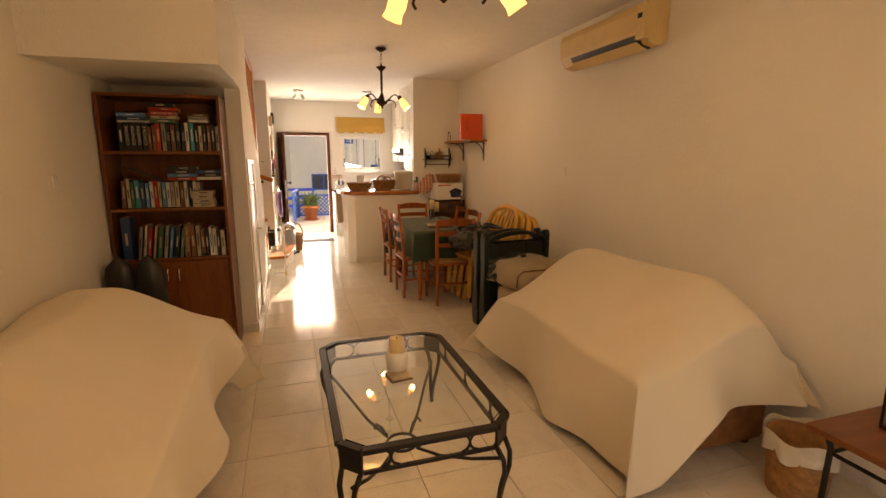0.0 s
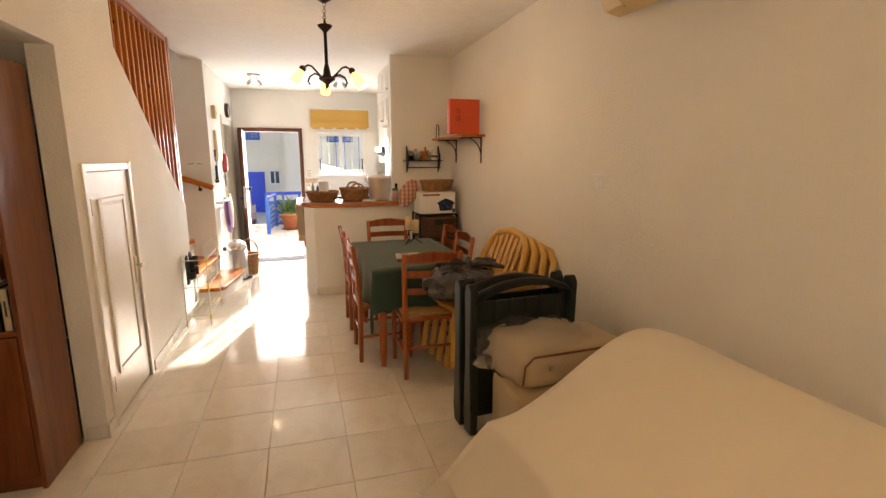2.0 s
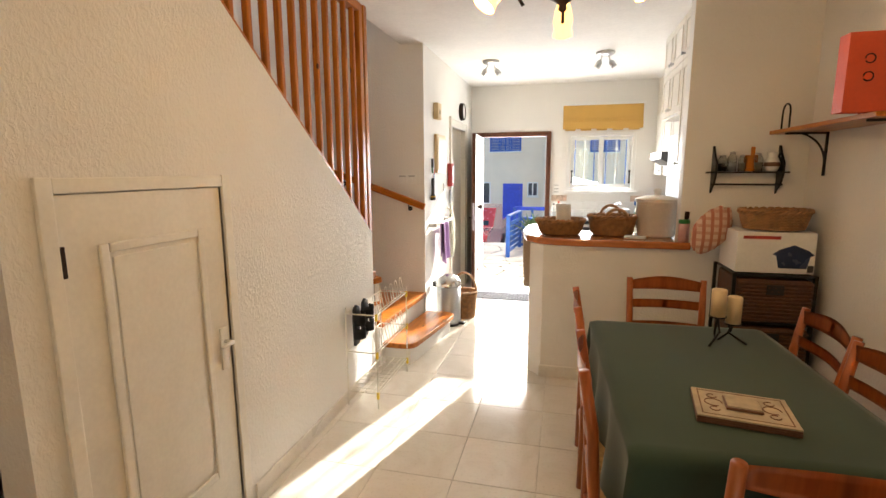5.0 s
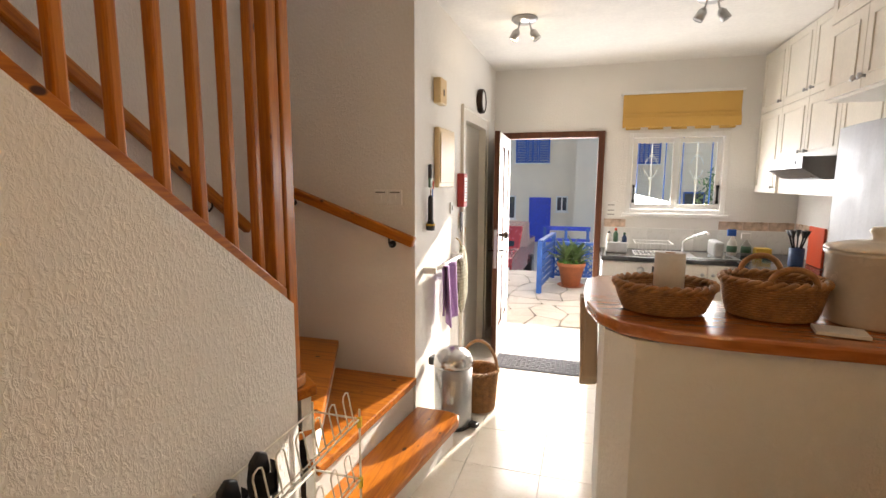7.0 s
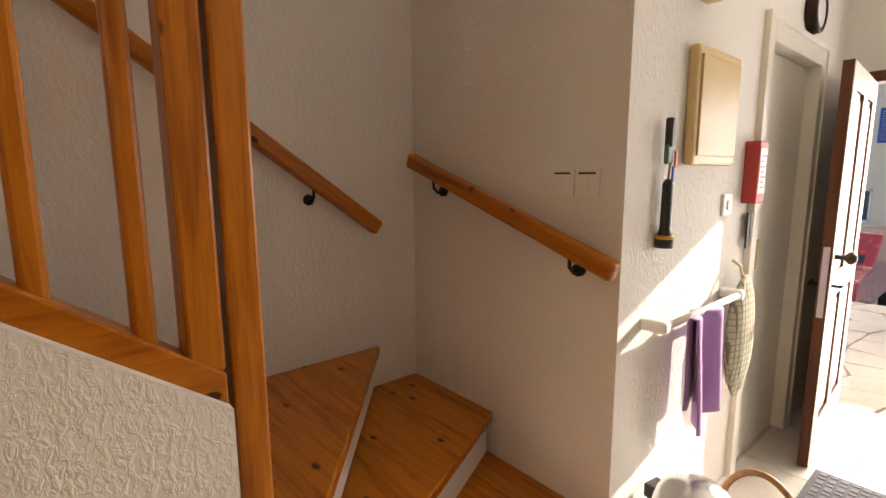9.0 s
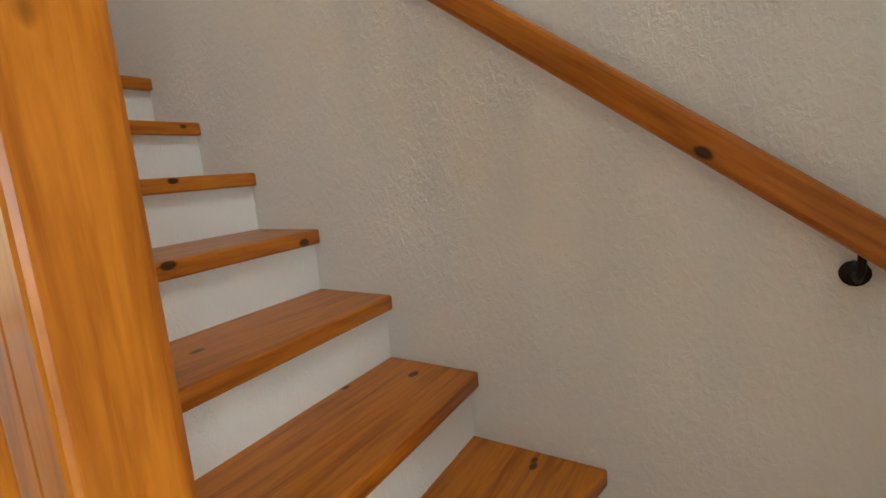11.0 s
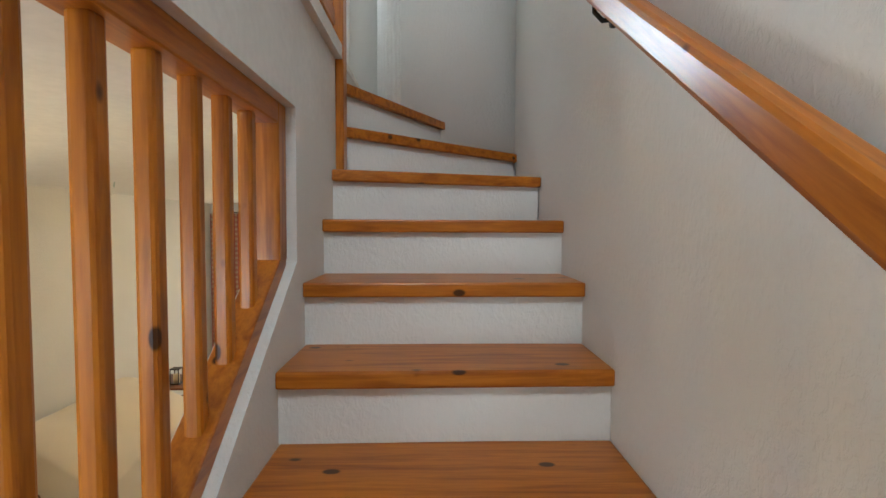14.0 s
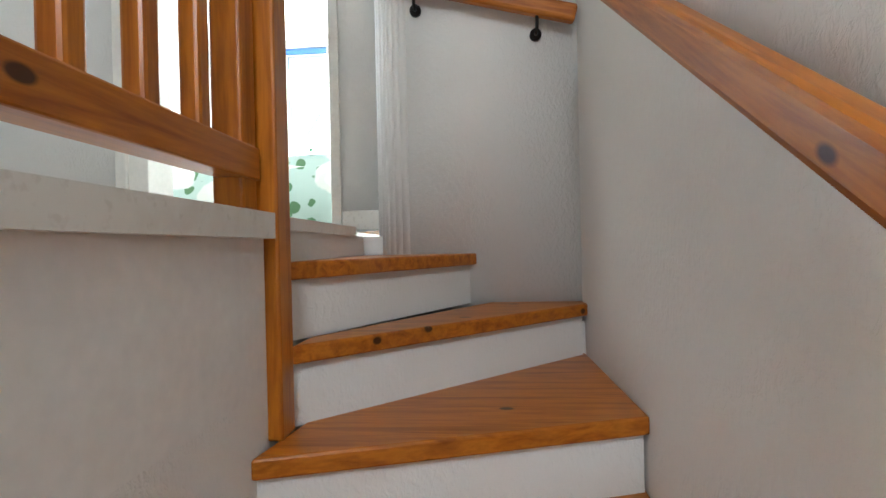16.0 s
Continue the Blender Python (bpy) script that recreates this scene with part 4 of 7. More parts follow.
for (x, y, z, nrm, lab) in ((RX, -0.355, 1.385, -1, "white plastic wall switch"), (LX, -1.12, 1.38, 1, "cream plastic wall switch")):
    ob = thing("light_switch", lab, "switch", (x, y, z))
    part("plate", B((min(0, nrm * 0.012), max(0, nrm * 0.012), -0.042, 0.042, -0.042, 0.042), bev=0.003), WHITEP, ob)
    part("rocker", B((min(nrm * 0.011, nrm * 0.018), max(nrm * 0.011, nrm * 0.018), -0.012, 0.012, -0.02, 0.02), bev=0.002), WHITEP, ob)

# rear patio opening with curtains
RED = checked("red_check_cloth", (0.50, 0.40, 0.28), (0.32, 0.035, 0.025), 0.07)
win = thing("window_1", "glazed patio door behind red checked curtains", "window", (0.75, -5.08, 0), kind="structure")
part("frame", B((0, 0.06, -0.03, 0.03, 0, 2.25), (1.84, 1.9, -0.03, 0.03, 0, 2.25), (0.92, 0.98, -0.03, 0.03, 0.06, 2.19), (0.06, 1.84, -0.03, 0.03, 2.19, 2.25), (0.06, 1.84, -0.03, 0.03, 0, 0.06)), WHITEP, win)
for x in (0.06, 0.98):
    part("pane", B((x, x + 0.86, -0.004, 0.004, 0.06, 2.19)), GLASS, win).visible_shadow = False
ob = thing("curtain_rod", "thin black iron curtain rod", "curtain rod", (1.7, -4.94, 2.50))
part("rod", T(([(-1.25, 0, 0), (1.02, 0, 0)], 0.009)), IRON, ob, "", True)
for x in (-1.25, 1.02):
    part("finial", L([(0.0, -0.02), (0.016, -0.01), (0.018, 0.01), (0, 0.02)], 10, (x, 0, 0)), IRON, ob, "", True)
for x0, w in ((2.27, 0.50), (0.50, 0.42)):
    bm = bmesh.new()
    surf(bm, 60, 10, lambda u, v: (x0 + w * u, -4.93 + 0.035 * math.sin(u * 44) * (0.6 + 0.4 * v), 2.485 - 2.475 * v))
    thicken(solid("curtain", bm, RED, "red and cream checked cotton curtain", "curtain", smooth=True, group="patio curtains"), 0.003)

# ---- dining corner ----
table = thing("dining_table", "cherry wood dining table hidden under a green cloth", "table", (1.92, 1.03, 0))
part("tabletop", B((-0.36, 0.36, -0.54, 0.54, 0.715, 0.74), bev=0.004), CHERRY, table)
for sx in (-1, 1):
    for sy in (-1, 1):
        part("leg", L([(0.02, 0), (0.026, 0.1), (0.034, 0.45), (0.036, 0.715)], 12, (sx * 0.30, sy * 0.54 if sy < 0 else sy * 0.48, 0)), CHERRY, table, smooth=True)
part("apron", B((-0.30, 0.30, -0.52, -0.50, 0.63, 0.715), (-0.30, 0.30, 0.46, 0.48, 0.63, 0.715), (-0.31, -0.29, -0.5, 0.46, 0.63, 0.715), (0.29, 0.31, -0.5, 0.46, 0.63, 0.715)), CHERRY, table)
hx, hy, hang = 0.385, 0.60, 0.33


def table_cover(p, q):
    a, c = (p * 2 - 1) * (hx + hang), (q * 2 - 1) * (hy + hang)
    u, v = max(-hx, min(hx, a)), max(-hy, min(hy, c))
    da, dc = max(0, abs(a) - hx), max(0, abs(c) - hy)
    over = max(da, dc)
    if over == 0:
        return (u, v, 0.752)
    both = min(da, dc)
    f = 0.028 * math.sin((v if da > dc else u) * 17 + 1) * over / hang
    sag = both * 0.45
    return (u + math.copysign(0.012 + 0.10 * over * 0.3 + f, a) * (da > 0), v + math.copysign(0.012 + 0.10 * over * 0.3 + f, c) * (dc > 0),
            0.75 - over * 0.93 - sag - 0.012 * math.sin(((v if da > dc else u)) * 60) * (over / hang > 0.95))


bm = bmesh.new()
surf(bm, 54, 66, table_cover)
thicken(solid("tablecloth", bm, GREEN, "dark green cloth hanging over the dining table", "tablecloth", smooth=True, at=pose(1.92, 1.05, 0, 0, 0, 2)), 0.003)

# ladder-back chair, backrest towards -y
RUSH = plain("woven_rush", (0.40, 0.24, 0.09), 0.8, var=0.3, scale=40, fine=160, bump=0.6, dist=0.004)
chair = thing("dining_chair", "cherry wood ladder-back dining chair with a woven rush seat", "chair", (1.92, 0.42, 0), 0, group="chairs round the table")
for sx in (-1, 1):
    part("leg", T(([(sx * 0.185, -0.19, 0), (sx * 0.185, -0.185, 0.44), (sx * 0.19, -0.20, 0.7), (sx * 0.195, -0.235, 0.90)], [0.017, 0.019, 0.019, 0.017]), seg=10), CHERRY, chair, "", True)
    part("leg", T(([(sx * 0.195, 0.19, 0), (sx * 0.195, 0.19, 0.45)], [0.016, 0.02]), seg=10), CHERRY, chair, "", True)
    part("stretcher", T(([(sx * 0.19, -0.185, 0.2), (sx * 0.195, 0.19, 0.2)], 0.011)), CHERRY, chair, "", True)
part("seat_frame", B((-0.21, 0.21, -0.20, 0.21, 0.415, 0.44), bev=0.008), CHERRY, chair)
part("seat", B((-0.19, 0.19, -0.18, 0.19, 0.438, 0.458), bev=0.009), RUSH, chair, "woven rush seat")
part("stretcher", T(([(-0.19, 0.19, 0.28), (0.19, 0.19, 0.28)], 0.011)), CHERRY, chair, "", True)
part("stretcher", T(([(-0.185, -0.185, 0.22), (0.185, -0.185, 0.22)], 0.011)), CHERRY, chair, "", True)
for z, hgt, crest in ((0.61, 0.045, 0.0), (0.73, 0.05, 0.0), (0.835, 0.055, 0.022)):
    bm = bmesh.new()
    yy = -0.19 - (z - 0.6) * 0.13
    surf(bm, 14, 5, lambda u, v: (-0.185 + 0.37 * u, yy - 0.028 * math.sin(math.pi * u), z + hgt * v + crest * math.sin(math.pi * u) * v))
    bmesh.ops.solidify(bm, geom=bm.faces[:], thickness=0.014)
    part("back_slat", bm, CHERRY, chair, "", True)
for x, y, a in ((1.66, 0.80, -90), (1.66, 1.52, -90), (1.93, 1.80, 180), (2.16, 0.90, 90), (2.18, 1.34, 90)):
    copy_thing(chair, pose(x, y, 0, 0, 0, a))

# table top things
ob = thing("candle_holder", "black iron holder with two cream pillar candles", "candle", (2.05, 1.40, 0.756), 20)
bm = bmesh.new()
for i, (dx, z) in enumerate(((-0.035, 0.12), (0.04, 0.085))):
    tube(bm, [(dx + 0.05 * (1 if i else -1), -0.03, 0), (dx * 0.5, 0, 0.05), (dx, 0, z)], 0.005)
    tube(bm, [(dx - 0.03 * (1 if i else -1), 0.045, 0), (dx, 0.01, 0.05), (dx, 0, z)], 0.005)
    lathe(bm, [(0.001, z), (0.034, z), (0.036, z + 0.006), (0.001, z + 0.005)], 14, (dx, 0, 0))
part("stand", bm, IRON, ob, "", True)
for dx, z in ((-0.035, 0.126), (0.04, 0.091)):
    part("candle", L([(0.03, z), (0.031, z + 0.115), (0.026, z + 0.12), (0, z + 0.112)], 16, (dx, 0, 0)), WAX, ob, "cream pillar candle", True)
ob = thing("placemat_stack", "stack of cream printed placemats on the green cloth", "placemat", (1.91, 0.72, 0.756), -8)
for i in range(4):
    part("placemat", B((-0.135, 0.135, -0.10, 0.10, i * 0.0065, i * 0.0065 + 0.006), bev=0.002), SPINES["brown" if i < 3 else "cream"], ob, "" if i < 3 else "cream printed top mat")
bm = bmesh.new()
for q in ((-0.12, 0.12, -0.087, -0.083), (-0.12, 0.12, 0.083, 0.087), (-0.12, -0.116, -0.083, 0.083), (0.116, 0.12, -0.083, 0.083)):
    box(bm, *q, 0.0255, 0.0262)
for cx_ in (-0.08, 0.08):
    tube(bm, arc((cx_, 0.0, 0.0258), 0.025, 0, 300, 12, "xy"), 0.002, 5)
    tube(bm, arc((cx_, 0.045, 0.0258), 0.014, 60, 360, 10, "xy"), 0.002, 5)
    tube(bm, arc((cx_, -0.045, 0.0258), 0.014, 60, 360, 10, "xy"), 0.002, 5)
part("print", bm, SPINES["brown"], ob, "brown printed border and scrolls")
part("coaster", B((-0.05, 0.05, -0.045, 0.045, 0.027, 0.034), bev=0.002), SPINES["brown"], ob, "small brown coaster")
part("coaster", B((-0.046, 0.046, -0.041, 0.041, 0.0345, 0.04), bev=0.002), SPINES["cream"], ob, "small cream coaster")

# stacked plastic garden chairs, facing -x, backs along the wall side
YEL = plain("yellow_resin", (0.66, 0.38, 0.09), 0.38, var=0.06, bump=0.05)
gc = thing("garden_chair", "yellow moulded plastic garden chair with a slatted round back", "chair", (2.38, 0.20, 0), 14, group="stack of garden chairs")
part("seat", B((-0.25, 0.19, -0.22, 0.22, 0.40, 0.425), bev=0.012), YEL, gc)
for sx, sy in ((-1, -1), (-1, 1), (1, -1), (1, 1)):
    bm = bmesh.new()
    beam(bm, (sx * 0.21 - 0.02, sy * 0.18, 0.41), (sx * 0.25 - 0.02, sy * 0.215, 0.0), 0.045, 0.045, 0.01)
    part("leg", bm, YEL, gc)
bk = lambda y, z: (0.19 + (z - 0.42) * 0.42, y, z)
rim = [bk(0.20, 0.42), bk(0.235, 0.55), bk(0.24, 0.68), bk(0.21, 0.80), bk(0.14, 0.865), bk(0.0, 0.89), bk(-0.14, 0.865), bk(-0.21, 0.80), bk(-0.24, 0.68), bk(-0.235, 0.55), bk(-0.20, 0.42)]
bm = bmesh.new()
tube(bm, rim, 0.026, 10)
part("back_frame", bm, YEL, gc, "", True)
for i in range(6):
    y = -0.14 + i * 0.056
    bm = bmesh.new()
    beam(bm, bk(y, 0.44), bk(y * 1.05, 0.875 - abs(y) * 0.35), 0.036, 0.012, 0.003)
    part("back_slat", bm, YEL, gc)
for s in (-1, 1):
    bm = bmesh.new()
    tube(bm, [bk(s * 0.235, 0.62), (0.06, s * 0.265, 0.635), (-0.16, s * 0.26, 0.63), (-0.235, s * 0.235, 0.58), (-0.235, s * 0.22, 0.41)], 0.02, 8)
    part("arm", bm, YEL, gc, "", True)
for i in range(1, 4):
    copy_thing(gc, pose(2.38 - 0.042 * i, 0.20 + 0.062 * i, 0.03 * i, 0, 0, 14))

# bin bag on the stack
BAG = plain("black_polythene", (0.035, 0.034, 0.034), 0.28, var=0.3, bump=0.5, fine=25, dist=0.012)


def blob(bm, c, sx, sy, sz, crumple, seed, flat=0.5):
    def fn(u, v):
        a, b = u * math.tau, (v - 0.5) * math.pi * 0.999
        d = Vector((math.cos(a) * math.cos(b), math.sin(a) * math.cos(b), math.sin(b)))
        k = 1 + crumple * (noise.noise(d * 2.2 + Vector((seed, 0, 0))) + 0.6 * noise.noise(d * 6 + Vector((0, seed, 0))) + 0.35 * abs(noise.noise(d * 13)))
        z = d.z * sz * k
        return (c[0] + d.x * sx * k, c[1] + d.y * sy * k, c[2] + (z if z > 0 else z * flat))
    surf(bm, 64, 34, fn, True)


ob = thing("bin_bag", "tied black plastic bag lying on the garden chairs", "bag", (2.12, 0.16, 0.66))
bm = bmesh.new()
blob(bm, (0, 0, 0), 0.27, 0.25, 0.15, 0.16, 2.0)
part("body", bm, BAG, ob, "", True)
bm = bmesh.new()
for a in (20, 75, -30, 160):
    d = Vector((math.cos(radians(a)), math.sin(radians(a)), 0))
    tube(bm, [Vector((0.05, 0.0, 0.13)), d * 0.07 + Vector((0.05, 0, 0.17)), d * 0.16 + Vector((0.05, 0, 0.16)), d * 0.24 + Vector((0.05, 0, 0.145))], [0.018, 0.024, 0.022, 0.012], 7)
part("knot", bm, BAG, ob, "knotted bag ends", True)

# folded loungers with green resin frames, and bagged cushions
DGREEN = plain("dark_green_resin", (0.007, 0.013, 0.011), 0.32, var=0.25)
for i, (x, y, a) in enumerate(((1.90, -0.42, 4), (1.92, -0.54, 4))):
    ob = thing("folding_lounger", "folded dark green plastic sun lounger standing on edge", "lounger", (x, y, 0), a, group="folded loungers")
    for s in (0.0, 0.62):
        bm = bmesh.new()
        prism(bm, [(-0.03, 0.0), (0.055, 0.0), (0.075, 0.1), (0.05, 0.45), (0.062, 0.79), (0.045, 0.855), (-0.005, 0.865), (-0.03, 0.83), (-0.02, 0.45), (-0.04, 0.1)], s, s + 0.045, "x", 0.008)
        part("side_frame", bm, DGREEN, ob)
    for z in (0.10, 0.45):
        part("cross_bar", B((0.04, 0.63, -0.01, 0.03, z, z + 0.05), bev=0.008), DGREEN, ob)
    bm = bmesh.new()
    surf(bm, 16, 6, lambda u, v: (0.03 + 0.61 * u, 0.0 + 0.045 * math.cos(v * math.pi), 0.75 + 0.09 * math.sin(u * math.pi) ** 0.6 + 0.035 * math.sin(v * math.pi)))
    bmesh.ops.solidify(bm, geom=bm.faces[:], thickness=0.012)
    part("head_rail", bm, DGREEN, ob, "", True)
    for k in range(6):
        x0 = 0.06 + k * 0.095
        part("slat", B((x0, x0 + 0.092, 0.005, 0.02, 0.12, 0.76), bev=0.004), DGREEN, ob)
SHINY = glassy("clear_polythene", (0.95, 0.94, 0.92), 0.10, 1.2)
SHINY.node_tree.nodes["Principled BSDF"].inputs["Transmission Weight"].default_value = 0.94
for i, (x, y, z, a) in enumerate(((2.34, -0.76, 0.02, 0), (2.34, -0.74, 0.42, 3))):
    ob = thing("seat_cushion", "beige piped seat cushion wrapped in clear plastic", "cushion", (x, y, z), a, group="bagged cushions")
    hgt = 0.395 if i == 0 else 0.20
    c = part("pad", B((-0.31, 0.31, -0.19, 0.19, 0, hgt), bev=0.06), BEIGE, ob, "", True)
    ring = [(sx * 0.33, -0.213, hgt * 0.12 if sz == 0 else hgt * 0.88) for sx, sz in ((-1, 0), (1, 0), (1, 1), (-1, 1))]
    part("piping", T(([(-0.30, -0.192, hgt * 0.25), (-0.29, -0.192, hgt * 0.7), (-0.24, -0.185, hgt * 0.88), (0.24, -0.185, hgt * 0.88), (0.285, -0.19, hgt * 0.7), (0.29, -0.192, hgt * 0.25)], 0.006)), SPINES["brown"], c, "brown piping", True)
    for k in (-0.15, 0.16):
        part("button", B((k - 0.014, k + 0.014, -0.197, -0.188, hgt * 0.5, hgt * 0.5 + 0.028), bev=0.004), SPINES["grey"], c, "square grey button")
    bm = bmesh.new()
    blob(bm, (-0.10, 0.05, hgt * 0.60), 0.32, 0.24, hgt * 0.72, 0.22, 4.0 + i, 1.0)
    if i == 1:
        part("bag", bm, SHINY, ob, "crumpled clear plastic bag", True).visible_shadow = False
    else:
        bm.free()

# drawer tower with slow-cooker box and basket
dt = thing("drawer_tower", "dark wicker drawer tower in a black frame", "drawers", (2.53, 2.37, 0))
part("frame", B(*[(a, a + 0.018, b, b + 0.018, 0, 0.92) for a in (-0.215, 0.197) for b in (-0.19, 0.172)], *[(-0.197, 0.197, -0.186, 0.186, z, z + 0.012) for z in (0.05, 0.34, 0.625, 0.905)]), IRON, dt)
for z in (0.065, 0.355, 0.64):
    d = part("drawer", B((-0.19, 0.19, -0.20, 0.17, z, z + 0.25), bev=0.012), DWICK, dt)
    bm = bmesh.new()
    for k in range(11):
        zz = z + 0.015 + k * 0.0215
        tube(bm, [(-0.188 + 0.376 * q / 24, -0.204 + 0.004 * (-1) ** (q + k), zz) for q in range(25)], 0.009, 5)
    part("weave", bm, DWICK, d, "dark woven front", True)
    part("grip_hole", B((-0.045, 0.045, -0.214, -0.205, z + 0.165, z + 0.225), bev=0.004), BLACK, d, "dark grip hole")
ob = thing("appliance_box", "white printed slow cooker carton", "box", (2.53, 2.34, 0.925))
part("carton", B((-0.20, 0.20, -0.13, 0.17, 0, 0.235), bev=0.002), WHITEP, ob)
POT = plain("navy_enamel", (0.01, 0.02, 0.06), 0.25)
bm = bmesh.new()
prism(bm, [(0.02, 0.03), (0.16, 0.03), (0.175, 0.10), (0.195, 0.11), (0.175, 0.125), (0.165, 0.135), (0.09, 0.165), (0.015, 0.135), (0.005, 0.125), (-0.015, 0.11), (0.005, 0.10)], -0.1325, -0.1305, "y")
part("picture", bm, POT, ob, "printed dark blue cooker")
part("brand_bar", B((-0.17, 0.02, -0.1325, -0.1305, 0.195, 0.213)), SPINES["red"], ob, "red printed brand bar")
part("side_print", B((0.165, 0.195, -0.1325, -0.1305, 0.01, 0.05)), BLACK, ob, "black printed corner")


def basket(name, label, at, rx_, ry_, h, handle=None, flare=1.25, mat=WICK, rz=0, bands=True):
    """A woven basket: upright stakes, rounds of cane, a plaited rim."""
    ob = thing(name, label, "basket", at, rz)
    bm = bmesh.new()
    n = 64
    rounds = max(6, int(h / 0.0095))
    for k in range(rounds):
        f = (k + 0.5) / rounds
        s = 1 + (flare - 1) * f ** 0.7
        pts = [((rx_ * s + 0.0035 * (-1) ** (q + k)) * math.cos(q * math.tau / n), (ry_ * s + 0.0035 * (-1) ** (q + k)) * math.sin(q * math.tau / n), 0.006 + (h - 0.01) * f) for q in range(n)]
        tube(bm, pts, h / rounds * 0.56, 5, True)
    part("weave", bm, mat, ob, "", True)
    part("base", L([(0.001, 0.004), (1.0, 0.004), (1.0, 0.012), (0.001, 0.012)], 28, (0, 0, 0), rx_, ry_), mat, ob)
    bm = bmesh.new()
    for ph in (0, math.pi):
        pts = []
        for q in range(72):
            a = q * math.tau / 72
            o = 0.009 * math.cos(a * 14 + ph)
            pts.append(((rx_ * flare + o) * math.cos(a), (ry_ * flare + o) * math.sin(a), h + 0.009 * math.sin(a * 14 + ph)))
        tube(bm, pts, 0.0095, 6, True)
    part("rim", bm, mat, ob, "plaited cane rim", True)
    if handle:
        for axis, off, hh in handle:
            pts = []
            for q in range(17):
                a = math.pi * q / 16
                w = rx_ * flare if axis == "x" else ry_ * flare
                if hh < 0.12:
                    pts.append((off[0] + 0.07 * math.cos(a), off[1], h + hh * math.sin(a)))
                else:
                    pts.append((w * math.cos(a), 0, h + hh * math.sin(a)) if axis == "x" else (0, w * math.cos(a), h + hh * math.sin(a)))
            bm = bmesh.new()
            tube(bm, pts, 0.011, 7)
            part("handle", bm, mat, ob, "cane handle", True)
    return ob


basket("wicker_basket", "shallow oblong wicker basket on the carton", (2.55, 2.33, 1.163), 0.15, 0.10, 0.11, None, 1.2)
ob = thing("oven_mitt", "floral quilted oven mitt leaning on the basket", "mitt", (2.25, 2.43, 1.00), 0)
FLORAL = checked("faded_floral_cloth", (0.62, 0.45, 0.33), (0.42, 0.16, 0.10), 0.045, 0.6)
bm = bmesh.new()
blob(bm, (0, 0, 0.14), 0.095, 0.05, 0.16, 0.10, 8.0, 1.0)
bmesh.ops.rotate(bm, verts=bm.verts[:], cent=(0, 0, 0.14), matrix=Matrix.Rotation(radians(28), 3, "Y"))
part("body", bm, FLORAL, ob, "", True)

# spice rack on the nib wall
ob = thing("spice_rack", "small black metal wall rack with rounded ends", "rack", (2.45, 2.59, 1.42))
part("shelf", B((-0.22, 0.22, -0.10, -0.004, 0.07, 0.08)), IRON, ob)
part("rail", T(([(-0.2, -0.06, 0.0), (0.2, -0.06, 0.0)], 0.006)), IRON, ob)
for x in (-0.19, 0.18):
    bm = bmesh.new()
    prism(bm, [(-0.004, -0.06), (-0.03, -0.03), (-0.07, 0.0), (-0.10, 0.06), (-0.10, 0.13), (-0.05, 0.19), (-0.02, 0.24), (-0.004, 0.24)], x, x + 0.012, "x", 0.003)
    part("end_panel", bm, IRON, ob)
JAR = glassy("jar_glass", (0.95, 0.97, 0.95), 0.03)
for x, r, h, fill in ((-0.14, 0.028, 0.10, "black"), (-0.085, 0.024, 0.12, "white"), (-0.03, 0.02, 0.10, "cream"), (0.05, 0.035, 0.11, "cream")):
    j = thing("spice_jar", "small clear jar on the black wall rack", "jar", (2.45 + x, 2.54, 1.501), group="jars on the rack")
    part("contents", L([(r * 0.85, 0.003), (r * 0.85, h * 0.5), (0.001, h * 0.5)], 14), SPINES[fill], j, "", True)
    g = part("glass", L([(r, 0), (r, h * 0.75), (r * 0.6, h * 0.88), (r * 0.55, h * 0.9), (r * 0.5, h * 0.88), (r * 0.92, h * 0.74), (r * 0.92, 0.002), (0.001, 0.002)], 16), JAR, j, "", True)
    part("lid", L([(r * 0.65, h * 0.88), (r * 0.65, h), (0.001, h + 0.004)], 14), STEEL, j, "metal lid", True)
j = thing("napkin_holder", "carved yellow wood napkin holder on the rack", "holder", (2.47, 2.545, 1.501))
part("body", B((-0.035, 0.035, -0.03, 0.03, 0, 0.02), (-0.03, 0.03, -0.028, -0.018, 0.02, 0.10), (-0.03, 0.03, 0.018, 0.028, 0.02, 0.10), bev=0.004), PINE_Z, j)
part("finial", B((-0.012, 0.012, -0.028, -0.018, 0.10, 0.15), bev=0.005), PINE_Z, j)
j = thing("jug", "small white jug with a painted pattern", "jug", (2.585, 2.54, 1.501))
part("body", L([(0.03, 0), (0.042, 0.03), (0.04, 0.06), (0.026, 0.09), (0.032, 0.115), (0.028, 0.115), (0.022, 0.09), (0.001, 0.03)], 18), WHITEP, j, "", True)
part("handle", T((arc((0.04, 0, 0.07), 0.022, -80, 80, 8, "xz"), 0.005)), WHITEP, j, "", True)
part("band", L([(0.0425, 0.03), (0.0435, 0.04), (0.0415, 0.055), (0.040, 0.055)], 18), SPINES["brown"], j, "brown painted band", True)

